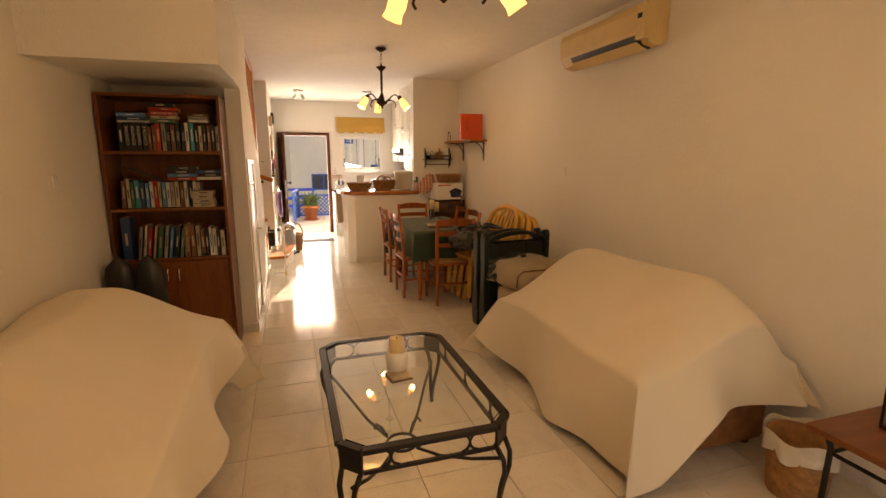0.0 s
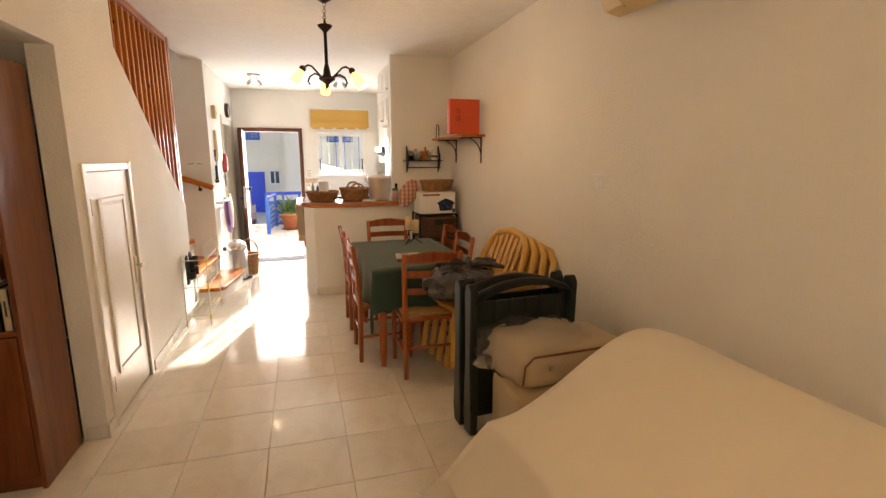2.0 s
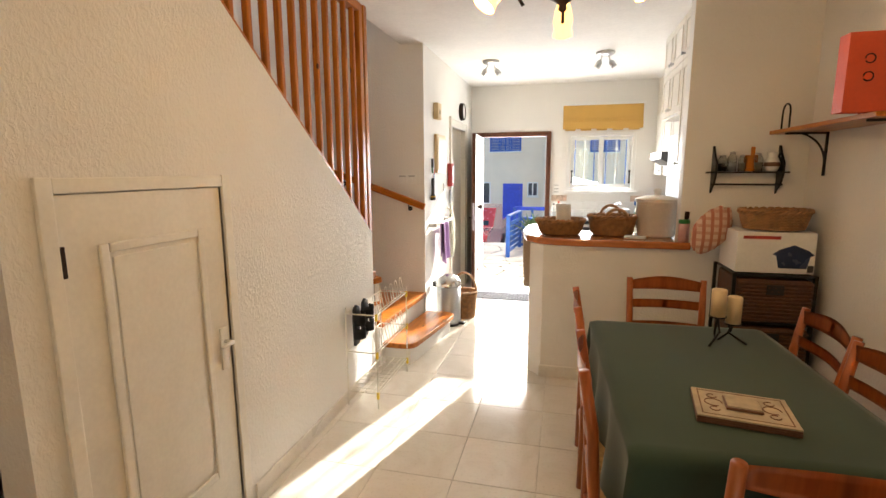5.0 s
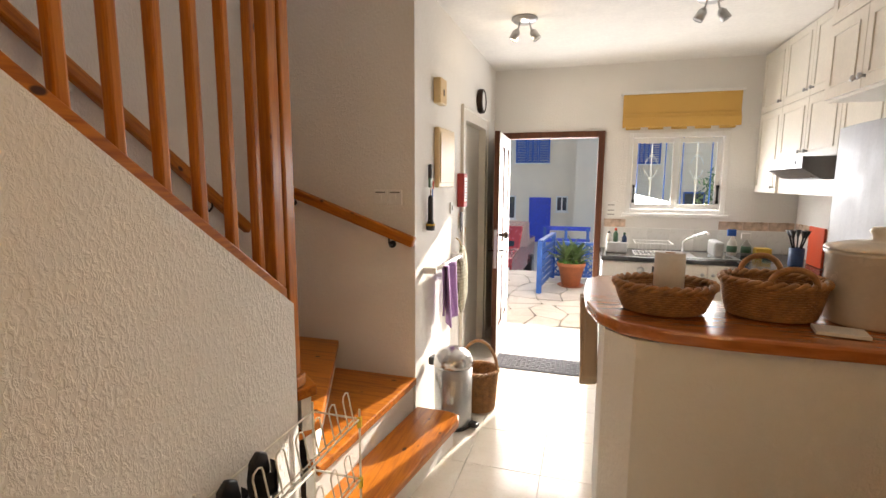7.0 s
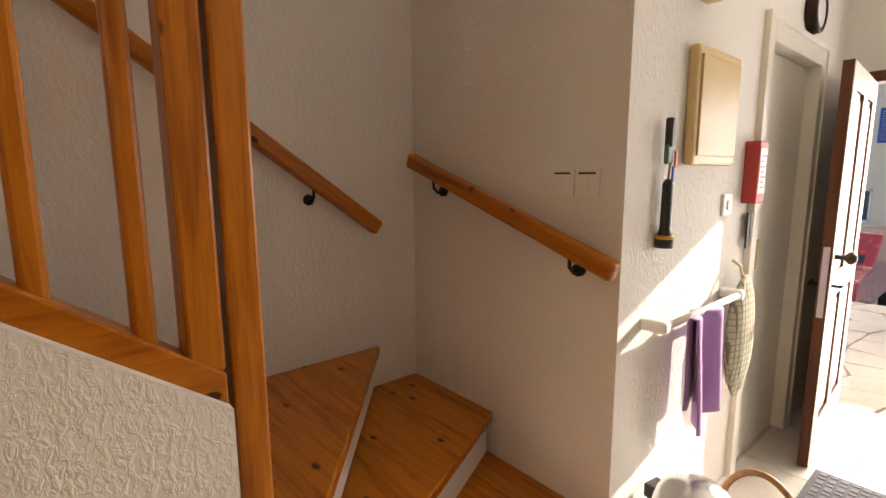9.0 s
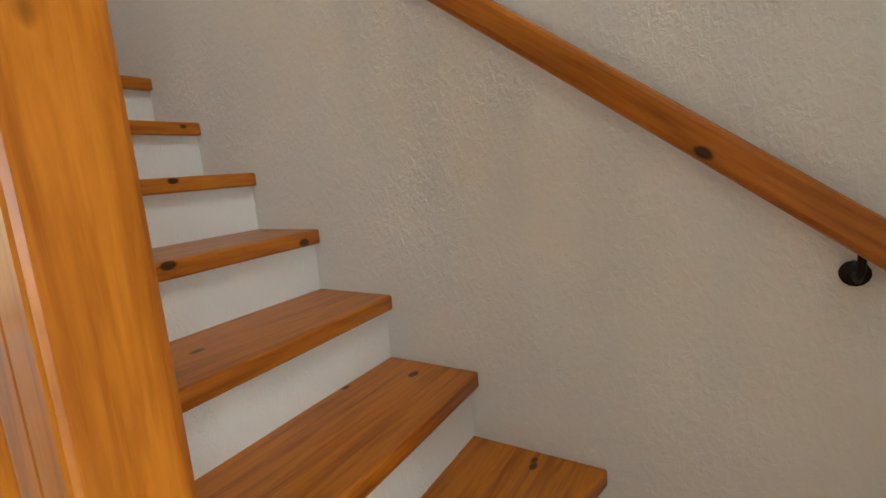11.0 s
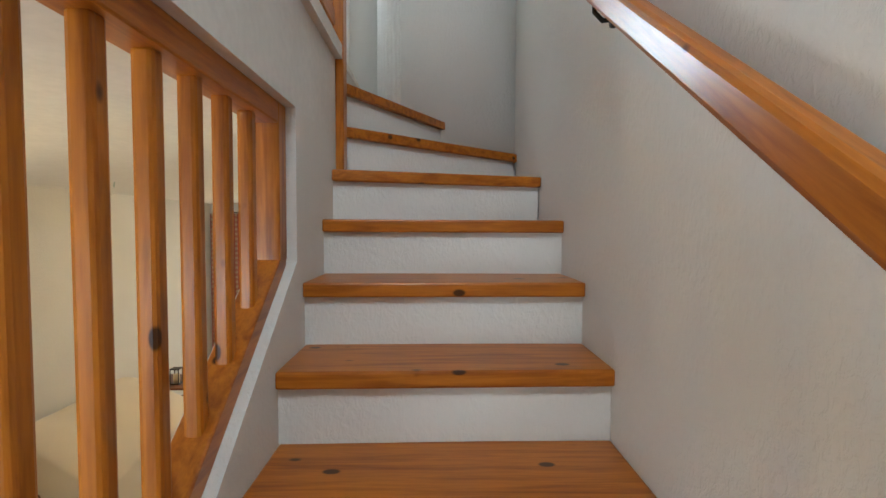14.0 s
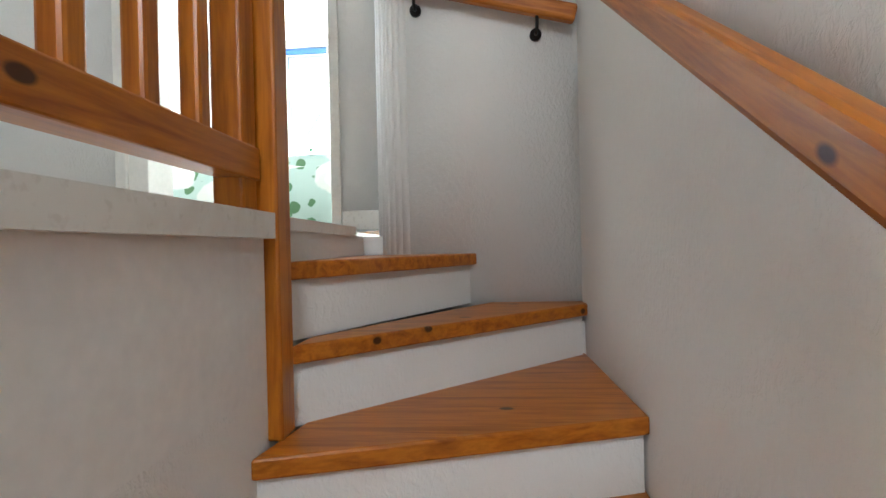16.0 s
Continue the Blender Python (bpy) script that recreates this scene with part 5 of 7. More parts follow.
# corner shelf with the box file
ob = thing("wall_shelf", "small pale wood shelf on black scroll brackets", "shelf", (RX, 2.0, 1.745))
part("board", B((-0.24, -0.002, -0.50, 0.56, -0.022, 0.0), bev=0.004), PINE_Y, ob)
for y in (-0.40, 0.38):
    bm = T(([(-0.008, y, -0.01), (-0.008, y, -0.27)], 0.008), (arc((-0.19, y, -0.20), 0.18, 0, 88, 10, "xz"), 0.006), ([(-0.22, y, -0.028), (-0.008, y, -0.028)], 0.006))
    part("bracket", bm, IRON, ob, "black scroll bracket", True)
    part("guard", T(([(-0.225, y - 0.05, 0.0), (-0.225, y - 0.05, 0.09)] + arc((-0.225, y, 0.09), 0.05, 180, 0, 8, "yz") + [(-0.225, y + 0.05, 0.0)], 0.005)), IRON, ob, "black wire guard", True)
RED_F = plain("orange_red_board", (0.62, 0.075, 0.02), 0.45, var=0.05)
ob = thing("lever_arch_file", "orange lever arch file standing on the wall shelf", "file", (RX - 0.19, 1.62, 1.747), 90)
part("cover", B((-0.08, -0.076, -0.14, 0.15, 0, 0.315), (-0.004, 0.0, -0.14, 0.15, 0, 0.315), (-0.08, 0.0, 0.15, 0.154, 0, 0.315)), RED_F, ob)
part("page_block", B((-0.07, -0.01, -0.10, 0.145, 0.01, 0.30)), PAPER, ob, "paper block")
for z in (0.14, 0.21):
    part("ring_eyelet", T((arc((-0.081, 0.075, z), 0.018, 0, 360, 12, "yz")[:-1], 0.0025)), IRON, ob, "metal rimmed slot", True)

# ---- hall ----
dr = thing("door_1", "dark wood front door standing open with white painted panels", "door", (0, 5.82, 0), kind="structure")
part("frame", B((0.155, 0.215, -0.03, 0.10, 0, 2.02), (1.105, 1.165, -0.03, 0.10, 0, 2.02), (0.215, 1.105, -0.03, 0.10, 1.96, 2.02), bev=0.006), DARKWOOD, dr)
hinge = Matrix.Translation((0.235, -0.02, 0)) @ Matrix.Rotation(radians(-87), 4, "Z")
bm = B((0, 0.10, -0.02, 0.022, 0.01, 1.955), (0.73, 0.84, -0.02, 0.022, 0.01, 1.955), (0.10, 0.73, -0.02, 0.022, 1.84, 1.955), (0.10, 0.73, -0.02, 0.022, 0.01, 0.22), (0.10, 0.73, -0.02, 0.022, 0.86, 0.98), (0.36, 0.46, -0.02, 0.022, 0.22, 1.84))
bm.transform(hinge)
leaf = part("leaf", bm, DARKWOOD, dr)
bm = B((0.003, 0.10, 0.0225, 0.026, 0.012, 1.95), (0.73, 0.837, 0.0225, 0.026, 0.012, 1.95), (0.10, 0.73, 0.0225, 0.026, 1.84, 1.95), (0.10, 0.73, 0.0225, 0.026, 0.012, 0.22), (0.10, 0.73, 0.0225, 0.026, 0.86, 0.98), (0.36, 0.46, 0.0225, 0.026, 0.22, 1.84))
bm.transform(hinge)
part("painted_face", bm, PAINTW, leaf, "white painted outer face")
for q in ((0.10, 0.36, 0.22, 0.86), (0.46, 0.73, 0.22, 0.86), (0.10, 0.36, 0.98, 1.84), (0.46, 0.73, 0.98, 1.84)):
    bm = B((q[0] + 0.001, q[1] - 0.001, -0.008, 0.010, q[2] + 0.001, q[3] - 0.001), (q[0] + 0.04, q[1] - 0.04, -0.013, 0.017, q[2] + 0.04, q[3] - 0.04))
    bm.transform(hinge)
    part("panel", bm, PAINTW, leaf)
bm = L([(0.012, 0), (0.012, 0.035), (0.03, 0.05), (0.032, 0.065), (0.02, 0.08), (0.001, 0.083)], 16)
bm.transform(hinge @ Matrix.Translation((0.785, 0.026, 1.07)) @ Matrix.Rotation(radians(-90), 4, "X"))
part("knob", bm, BRONZE, leaf, "dark round knob", True)
bm = T(([(0.785, 0.026, 0.93), (0.785, 0.06, 0.93), (0.70, 0.065, 0.93)], 0.008), ([(0.785, -0.02, 0.93), (0.785, -0.06, 0.93), (0.70, -0.065, 0.93)], 0.008))
bm.transform(hinge)
part("lever", bm, BRONZE, leaf, "dark lever handle", True)
bm = B((0.838, 0.843, -0.012, 0.014, 0.78, 1.12))
bm.transform(hinge)
part("lock_plate", bm, STEEL, leaf, "brass lock plate")

dr = thing("door_2", "closed white painted inner door in a moulded frame", "door", (0.03, 4.56, 0), kind="structure")
part("frame", B((-0.06, 0.075, -0.07, 0.015, 0, 2.09), (-0.06, 0.075, 0.765, 0.84, 0, 2.09), (-0.06, 0.075, 0.015, 0.765, 2.005, 2.09), (0.05, 0.085, -0.085, -0.06, 0, 2.11), (0.05, 0.085, 0.83, 0.855, 0, 2.11), (0.05, 0.085, -0.06, 0.83, 2.085, 2.11), bev=0.004), PAINTW, dr)
d = part("leaf", B((-0.03, 0.012, 0.017, 0.763, 0.012, 2.0), bev=0.003), PAINTW, dr)
part("pull_handle", T(([(0.012, 0.09, 1.02), (0.05, 0.09, 1.03), (0.055, 0.09, 1.16), (0.012, 0.09, 1.17)], 0.009)), CREAMP, d, "cream pull handle", True)
part("hinge", B((0.01, 0.018, 0.015, 0.03, 1.70, 1.79)), BRONZE, d)
ob = thing("door_mat", "dark grey textured rubber door mat", "mat", (0.715, 4.83, 0.001))
part("base", B((-0.385, 0.385, -0.165, 0.165, 0, 0.006), bev=0.002), plain("grey_rubber", (0.13, 0.13, 0.145), 0.8, var=0.15), ob)
bm = bmesh.new()
for i in range(18):
    for j in range(7):
        x, y = -0.345 + i * 0.0405, -0.132 + j * 0.044
        box(bm, x - 0.014, x + 0.014, y - (0.008 if (i + j) % 2 else 0.016), y + (0.008 if (i + j) % 2 else 0.016), 0.006, 0.0095)
tagged(part("tread_pattern", bm, plain("worn_rubber", (0.20, 0.20, 0.215), 0.75, var=0.2), ob, "raised worn pattern"), kind="stuff")

LIDS = plain("polished_lid", (0.62, 0.62, 0.62), 0.22, 1.0, var=0.02, bump=0)
ob = thing("pedal_bin", "brushed steel pedal bin with a domed lid", "bin", (0.27, 3.66, 0), -10)
part("body", L([(0.115, 0.0), (0.12, 0.012), (0.12, 0.39)], 32), STEEL, ob, "", True)
part("base_ring", L([(0.124, 0), (0.126, 0.02), (0.118, 0.022)], 32), BLACK, ob, "", True)
part("lid", L([(0.124, 0.39), (0.126, 0.405), (0.120, 0.435), (0.103, 0.465), (0.075, 0.488), (0.04, 0.502), (0.001, 0.506)], 32), LIDS, ob, "polished domed lid", True)
part("lid_hinge", B((-0.16, -0.115, -0.035, 0.035, 0.37, 0.42), bev=0.006), BLACK, ob, "black hinge")
part("pedal", B((0.11, 0.175, -0.025, 0.025, 0.01, 0.035), bev=0.006), BLACK, ob, "black foot pedal")
basket("tall_basket", "round wicker basket with a tall hoop handle on the floor", (0.38, 3.92, 0), 0.105, 0.105, 0.27, [("x", (0, 0), 0.2)], 1.18)

ob = thing("chime_box", "yellowed plastic door chime box on the wall", "chime", (0.09, 3.86, 2.01))
part("body", B((0.0, 0.05, -0.065, 0.065, 0, 0.155), bev=0.006), CREAMP, ob)
part("slot", B((0.05, 0.052, -0.012, 0.012, 0.05, 0.09)), BRONZE, ob)
ob = thing("fuse_board", "cream plastic fuse board cover on the wall", "fuse board", (0.09, 3.98, 1.49))
part("body", B((0.0, 0.035, -0.17, 0.19, 0, 0.38), bev=0.01), CREAMP, ob)
part("lid", B((0.035, 0.042, -0.15, 0.17, 0.03, 0.35), bev=0.004), CREAMP, ob)
ob = thing("wall_clock", "round dark-rimmed wall clock", "clock", (0.09, 5.08, 2.22))
bm = L([(0.10, 0), (0.105, 0.012), (0.10, 0.045), (0.085, 0.05), (0.082, 0.04), (0.001, 0.04)], 28)
bm.transform(Matrix.Rotation(radians(90), 4, "Y"))
part("case", bm, BRONZE, ob, "", True)
bm = L([(0.08, 0.041), (0.001, 0.0415)], 28)
bm.transform(Matrix.Rotation(radians(90), 4, "Y"))
part("dial", bm, WHITEP, ob, "pale dial")
ob = thing("light_switch", "white plastic rocker switch by the hall door", "switch", (0.09, 4.22, 1.34))
part("plate", B((0, 0.01, -0.042, 0.042, -0.042, 0.042), bev=0.003), WHITEP, ob)
part("rocker", B((0.01, 0.016, -0.012, 0.012, -0.018, 0.018), bev=0.002), WHITEP, ob)
ob = thing("light_switch", "double white switch plate with dark captions", "switch", (-0.075, 3.46, 1.435))
for k in (-0.045, 0.045):
    p = part("plate", B((k - 0.043, k + 0.043, -0.01, 0, -0.043, 0.043), bev=0.003), WHITEP, ob)
    part("rocker", B((k - 0.008, k + 0.008, -0.015, -0.009, -0.016, 0.016), bev=0.002), WHITEP, p)
    part("caption", B((k - 0.03, k + 0.03, -0.0105, -0.0098, 0.026, 0.032)), BLACK, p, "small dark caption")
ob = thing("fire_box", "red fire blanket box with a white notice", "box", (0.09, 4.455, 1.34))
part("case", B((0, 0.055, -0.075, 0.02, 0, 0.25), bev=0.005), plain("red_box_paint", (0.42, 0.035, 0.03), 0.45), ob)
part("notice", B((0.0553, 0.056, -0.065, 0.012, 0.04, 0.22)), WHITEP, ob, "white printed notice")
bm = bmesh.new()
for k in range(7):
    box(bm, 0.0562, 0.0566, -0.055, 0.0 - 0.02 * (k % 2), 0.06 + k * 0.021, 0.068 + k * 0.021)
part("print", bm, SPINES["red"], ob, "red printed lines")
ob = thing("key_ring", "dark keys hanging on a wall hook", "keys", (0.105, 4.43, 1.30))
for k, (dy, h) in enumerate(((0, 0.15), (0.03, 0.11))):
    part("key", B((0, 0.008, dy - 0.012, dy + 0.012, -h, 0), bev=0.003), BLACK, ob)
ob = thing("hand_torch", "black torch hanging below green garden secateurs", "torch", (0.115, 3.67, 1.60))
part("torch_body", L([(0.026, -0.37), (0.028, -0.34), (0.017, -0.31), (0.016, -0.17), (0.008, -0.155)], 16), BLACK, ob, "", True)
part("torch_band", L([(0.0285, -0.342), (0.029, -0.335), (0.027, -0.33)], 16), plain("yellow_band", (0.6, 0.36, 0.03), 0.4), ob, "yellow band", True)
part("cord", T(([(0, 0, -0.155), (0.004, 0.004, -0.08), (0, 0, 0.0)], 0.003)), PINE_Z, ob)
part("secateur_grip", B((-0.012, 0.012, -0.018, 0.004, -0.06, 0.03), bev=0.006), BLACK, ob)
part("secateur_blade", B((-0.008, 0.008, -0.028, 0.016, -0.11, -0.05), bev=0.008), plain("green_enamel", (0.05, 0.13, 0.06), 0.4), ob, "green enamel jaw")
part("tag", B((0.008, 0.014, 0.012, 0.03, -0.12, -0.07), bev=0.003), RED_F, ob, "orange tag")
part("tag", B((0.008, 0.014, 0.0, 0.014, -0.165, -0.115), bev=0.003), BLUE, ob, "blue tag")
ob = thing("towel_rail", "white ceramic towel rail on the hall wall", "towel rail", (0.09, 3.92, 0.99))
part("bar", T(([(0.07, -0.30, 0.0), (0.07, 0.32, 0.0)], 0.012)), WHITEP, ob, "", True)
for y in (-0.31, 0.32):
    part("post", B((0, 0.085, y - 0.018, y + 0.018, -0.02, 0.02), bev=0.008), WHITEP, ob)


def hanging(name, label, cat, x, y, z, w, drop, mat, seed, folds=14, deep=0.016):
    bm = bmesh.new()
    surf(bm, 30, 26, lambda u, v: (x + deep * math.sin(u * folds + seed) * (0.35 + v) + (0.018 if v > 0.5 else -0.012),
                                   y + (u - 0.5) * w * (1 - 0.25 * abs(v - 0.5)) + 0.012 * math.sin(v * 7 + seed),
                                   z - abs(v - 0.5) * 2 * drop * (1 if v > 0.5 else 0.82) - 0.02 * math.sin(u * 5 + seed) * (abs(v - 0.5) > 0.45)))
    return thicken(solid(name, bm, mat, label, cat, smooth=True), 0.006)


PURPLE = cloth("purple_terry", (0.36, 0.20, 0.46), 300, var=0.12, bump=0.6)
hanging("hand_towel", "mauve terry towel folded over the white rail", "towel", 0.165, 3.90, 1.006, 0.26, 0.41, PURPLE, 1.0, 9, 0.022)
OLIVE = checked("olive_check_cloth", (0.42, 0.40, 0.30), (0.16, 0.15, 0.09), 0.026, 0.7, (0, 0, radians(90)))
ob = thing("oven_glove", "olive checked quilted oven glove hanging from a hook", "glove", (0.15, 4.32, 0.56))
bm = bmesh.new()
blob(bm, (0, 0, 0.24), 0.035, 0.125, 0.25, 0.07, 5.0, 1.0)
part("body", bm, OLIVE, ob, "", True)
part("loop", T(([(0, 0.0, 0.46), (-0.02, 0.0, 0.53), (-0.05, 0.0, 0.55)], 0.006)), CREAMP, ob, "cream hanging loop", True)

# shoe rack
WIRE = plain("white_coated_wire", (0.72, 0.70, 0.62), 0.4, var=0.05)
ob = thing("shoe_rack", "white coated wire shoe rack against the stair wall", "rack", (0.0, 2.14, 0))
for x in (0.03, 0.235):
    for y in (-0.30, 0.30):
        part("upright", T(([(x, y, 0), (x, y, 0.66)], 0.0045)), WIRE, ob)
for z in (0.10, 0.37, 0.62):
    t_ = part("tier", T(([(0.03, -0.30, z), (0.03, 0.30, z)], 0.004), ([(0.235, -0.30, z), (0.235, 0.30, z)], 0.004), ([(0.215, -0.30, z), (0.215, 0.30, z)], 0.003), ([(0.03, -0.30, z), (0.235, -0.30, z)], 0.004), ([(0.03, 0.30, z), (0.235, 0.30, z)], 0.004),
               *[([(0.03 + 0.205 * k / 4, -0.30, z), (0.03 + 0.205 * k / 4, 0.30, z)], 0.002) for k in range(5) if z == 0.10], *[([(0.03, -0.3 + 0.06 * k, z), (0.235, -0.3 + 0.06 * k, z)], 0.002) for k in range(11) if z == 0.10]), WIRE, ob)
    if z > 0.2:
        for k in range(6):
            y = -0.25 + k * 0.1
            part("loop", T(([(0.225, y - 0.022, z)] + [(0.225 - 0.02, y + 0.022 * math.cos(a), z + 0.10 + 0.022 * math.sin(a)) for a in (math.pi, 2.4, 1.57, 0.74, 0)] + [(0.225, y + 0.022, z)], 0.0028)), WIRE, t_, "", True)
    for y in (-0.30, 0.30):
        part("clip", B((0.228, 0.243, y - 0.008, y + 0.008, z - 0.035, z + 0.01), bev=0.002), plain("yellow_clip", (0.75, 0.55, 0.04), 0.5), t_, "yellow plastic clip")
for k, (y, z) in enumerate(((1.93, 0.385), (2.07, 0.395))):
    ob = thing("sandal", "black leather sandal hung on the wire rack", "shoe", (0.05, y, z), 0, group="pair of sandals")
    bm = bmesh.new()
    prism(bm, [(-0.035, 0), (0.03, 0.005), (0.042, 0.05), (0.035, 0.12), (0.048, 0.19), (0.035, 0.25), (0.0, 0.27), (-0.035, 0.25), (-0.048, 0.19), (-0.04, 0.1)], 0, 0.022, "x", 0.006)
    part("sole", bm, SPINES["black"], ob, "worn black sole", True)
    for a, b in ((0.05, 0.12), (0.14, 0.22)):
        bm = bmesh.new()
        surf(bm, 10, 4, lambda u, v: (0.02 + 0.055 * math.sin(math.pi * u), 0.047 * math.cos(math.pi * u), a + (b - a) * v))
        bmesh.ops.solidify(bm, geom=bm.faces[:], thickness=0.003)
        part("strap", bm, BLACK, ob, "black leather strap", True)

# ---- kitchen ----
bm = bmesh.new()
prism(bm, [(2.17, 2.54), (1.50, 2.54), (1.30, 2.56), (1.17, 2.62), (1.09, 2.74), (1.05, 2.92), (1.04, 3.18), (1.05, 3.40), (1.10, 3.50), (1.20, 3.54), (1.32, 3.48), (1.40, 3.24), (1.52, 3.08), (1.72, 3.03), (2.097, 3.03), (2.097, 2.585), (2.17, 2.585)], 0.99, 1.04, "z", 0.012)
solid("bar_top", bm, BARTOP, "glossy reddish wood breakfast bar top with a rounded end", "worktop", smooth=False)
basket("fruit_basket", "shallow round multicoloured cane basket on the bar", (1.33, 2.83, 1.041), 0.135, 0.115, 0.105, None, 1.28)
basket("bread_basket", "oval cane basket with two loop handles on the bar", (1.70, 2.87, 1.041), 0.135, 0.12, 0.135, [("x", (0.02, -0.13), 0.06), ("x", (0.0, 0.14), 0.07)], 1.22, WICK)
ob = thing("paper_roll", "white kitchen paper roll standing in the cane basket", "paper roll", (1.35, 2.86, 1.055))
part("roll", L([(0.018, 0), (0.055, 0), (0.055, 0.205), (0.018, 0.205)], 26), plain("soft_paper", (0.74, 0.71, 0.68), 0.9, var=0.06), ob, "", True)
part("core", L([(0.0175, 0), (0.018, 0.207), (0.015, 0.207)], 14), WICK, ob, "", True)
ob = thing("lidded_canister", "large white ceramic bread crock with a knobbed lid", "canister", (2.00, 2.86, 1.041))
CER = plain("cream_ceramic", (0.72, 0.66, 0.58), 0.25, var=0.04)
part("body", L([(0.12, 0), (0.13, 0.01), (0.142, 0.24), (0.15, 0.245), (0.15, 0.255), (0.001, 0.255)], 36), CER, ob, "", True)
part("lid", L([(0.152, 0.257), (0.148, 0.27), (0.08, 0.288), (0.02, 0.293), (0.022, 0.31), (0.03, 0.325), (0.02, 0.338), (0.001, 0.34)], 30), CER, ob, "", True)
ob = thing("notepad", "white notepad lying on the bar", "notepad", (1.84, 2.68, 1.041), -12)
part("page_block", B((-0.07, 0.07, -0.05, 0.05, 0.003, 0.014), bev=0.001), WHITEP, ob)
part("backing", B((-0.071, 0.071, -0.051, 0.051, 0, 0.003)), SPINES["brown"], ob)
ob = thing("match_tin", "pink tin with a green band beside the crock", "tin", (2.13, 2.60, 1.041))
part("body", L([(0.034, 0), (0.034, 0.145), (0.03, 0.145), (0.001, 0.14)], 20), plain("pink_tin", (0.62, 0.36, 0.36), 0.4), ob, "", True)
part("band", L([(0.0345, 0.12), (0.0348, 0.146), (0.034, 0.147)], 20), plain("green_tin", (0.03, 0.22, 0.05), 0.4), ob, "green band", True)
part("spoon", T(([(0.01, 0, 0.14), (0.012, 0.0, 0.2)], [0.018, 0.02])), BRONZE, ob, "dark spoon", True)
LINEN = cloth("beige_linen", (0.62, 0.48, 0.33), 300, var=0.15)
hanging("tea_towel", "beige linen tea towel hanging from the bar end", "tea towel", 1.06, 3.30, 0.985, 0.12, 0.46, LINEN, 4.0, 11, 0.03)
part("towel_hook", T(([(1.07, 3.3, 0.99), (1.05, 3.3, 0.985)], 0.012)), CHROME, tagged(thing("wall_hook", "small metal hook under the bar top", "hook")), "", True)

# window and blind
win = thing("window_2", "white sliding kitchen window with scrolled security bars outside", "window", (1.38, 5.86, 1.24), kind="structure")
part("window_frame", B((0, 0.04, -0.035, 0.05, 0, 0.75), (0.81, 0.85, -0.035, 0.05, 0, 0.75), (0.04, 0.81, -0.035, 0.05, 0, 0.04), (0.04, 0.81, -0.035, 0.05, 0.71, 0.75), bev=0.003), WHITEP, win)
for k, x in enumerate((0.045, 0.415)):
    s = part("sash", B((x, x + 0.04, -0.02 + 0.03 * k, 0.008 + 0.03 * k, 0.045, 0.705), (x + 0.35, x + 0.39, -0.02 + 0.03 * k, 0.008 + 0.03 * k, 0.045, 0.705), (x + 0.04, x + 0.35, -0.02 + 0.03 * k, 0.008 + 0.03 * k, 0.045, 0.09), (x + 0.04, x + 0.35, -0.02 + 0.03 * k, 0.008 + 0.03 * k, 0.66, 0.705), bev=0.002), WHITEP, win)
    part("pane", B((x + 0.04, x + 0.35, -0.008 + 0.03 * k, -0.004 + 0.03 * k, 0.09, 0.66)), GLASS, s).visible_shadow = False
    hx_ = x + 0.012 if k == 0 else x + 0.365
    part("latch", B((hx_, hx_ + 0.014, -0.05 + 0.03 * k, -0.02 + 0.03 * k, 0.1, 0.27), (hx_ - 0.006, hx_ + 0.02, -0.05 + 0.03 * k, -0.03 + 0.03 * k, 0.10, 0.125), (hx_ - 0.006, hx_ + 0.02, -0.05 + 0.03 * k, -0.03 + 0.03 * k, 0.245, 0.27), bev=0.003), BLACK, s, "black latch")
part("window_sill", B((-0.03, 0.88, -0.06, -0.036, -0.035, 0.0), bev=0.004), WHITEP, win)
bar = thing("security_bars", "white scrolled iron security bars outside the window", "bars", (1.38, 5.985, 1.26))
for x in (0.10, 0.225, 0.35, 0.50, 0.625, 0.75):
    part("bar", T(([(x, 0, 0), (x, 0, 0.71)], 0.006)), WHITEP if x in (0.225, 0.625) else BLUE, bar)
for x in (0.225, 0.625):
    for z, s in ((0.42, 1), (0.42, -1)):
        for k in (-1, 1):
            part("scroll", T(([(x + k * r_ * math.cos(a), 0, z + s * (0.03 + 0.10 * (a / 4.2)) + r_ * math.sin(a) * s) for a, r_ in [(i * 0.42, 0.055 - 0.0045 * i) for i in range(11)]], 0.004)), WHITEP, bar, "", True)
bl = thing("roman_blind", "mustard yellow roman blind half raised over the window", "blind", (1.30, 5.815, 0))
MUST = cloth("mustard_cloth", (0.60, 0.36, 0.09), 250, var=0.08)
part("head_rail", B((-0.015, 1.015, -0.05, 0.0, 2.335, 2.36), bev=0.004), WHITEP, bl)
for k, (z0, z1, y) in enumerate(((2.10, 2.335, -0.025), (2.06, 2.16, -0.042), (2.035, 2.12, -0.056))):
    part("fold", B((0.01, 0.99, y - 0.010, y, z0, z1), bev=0.004), MUST, bl)
bm = bmesh.new()
for k in range(5):
    box(bm, 0.04 + k * 0.195, 0.04 + k * 0.195 + 0.13, -0.05, -0.044, 2.015, 2.036, 0.002)
part("scalloped_hem", bm, MUST, bl)

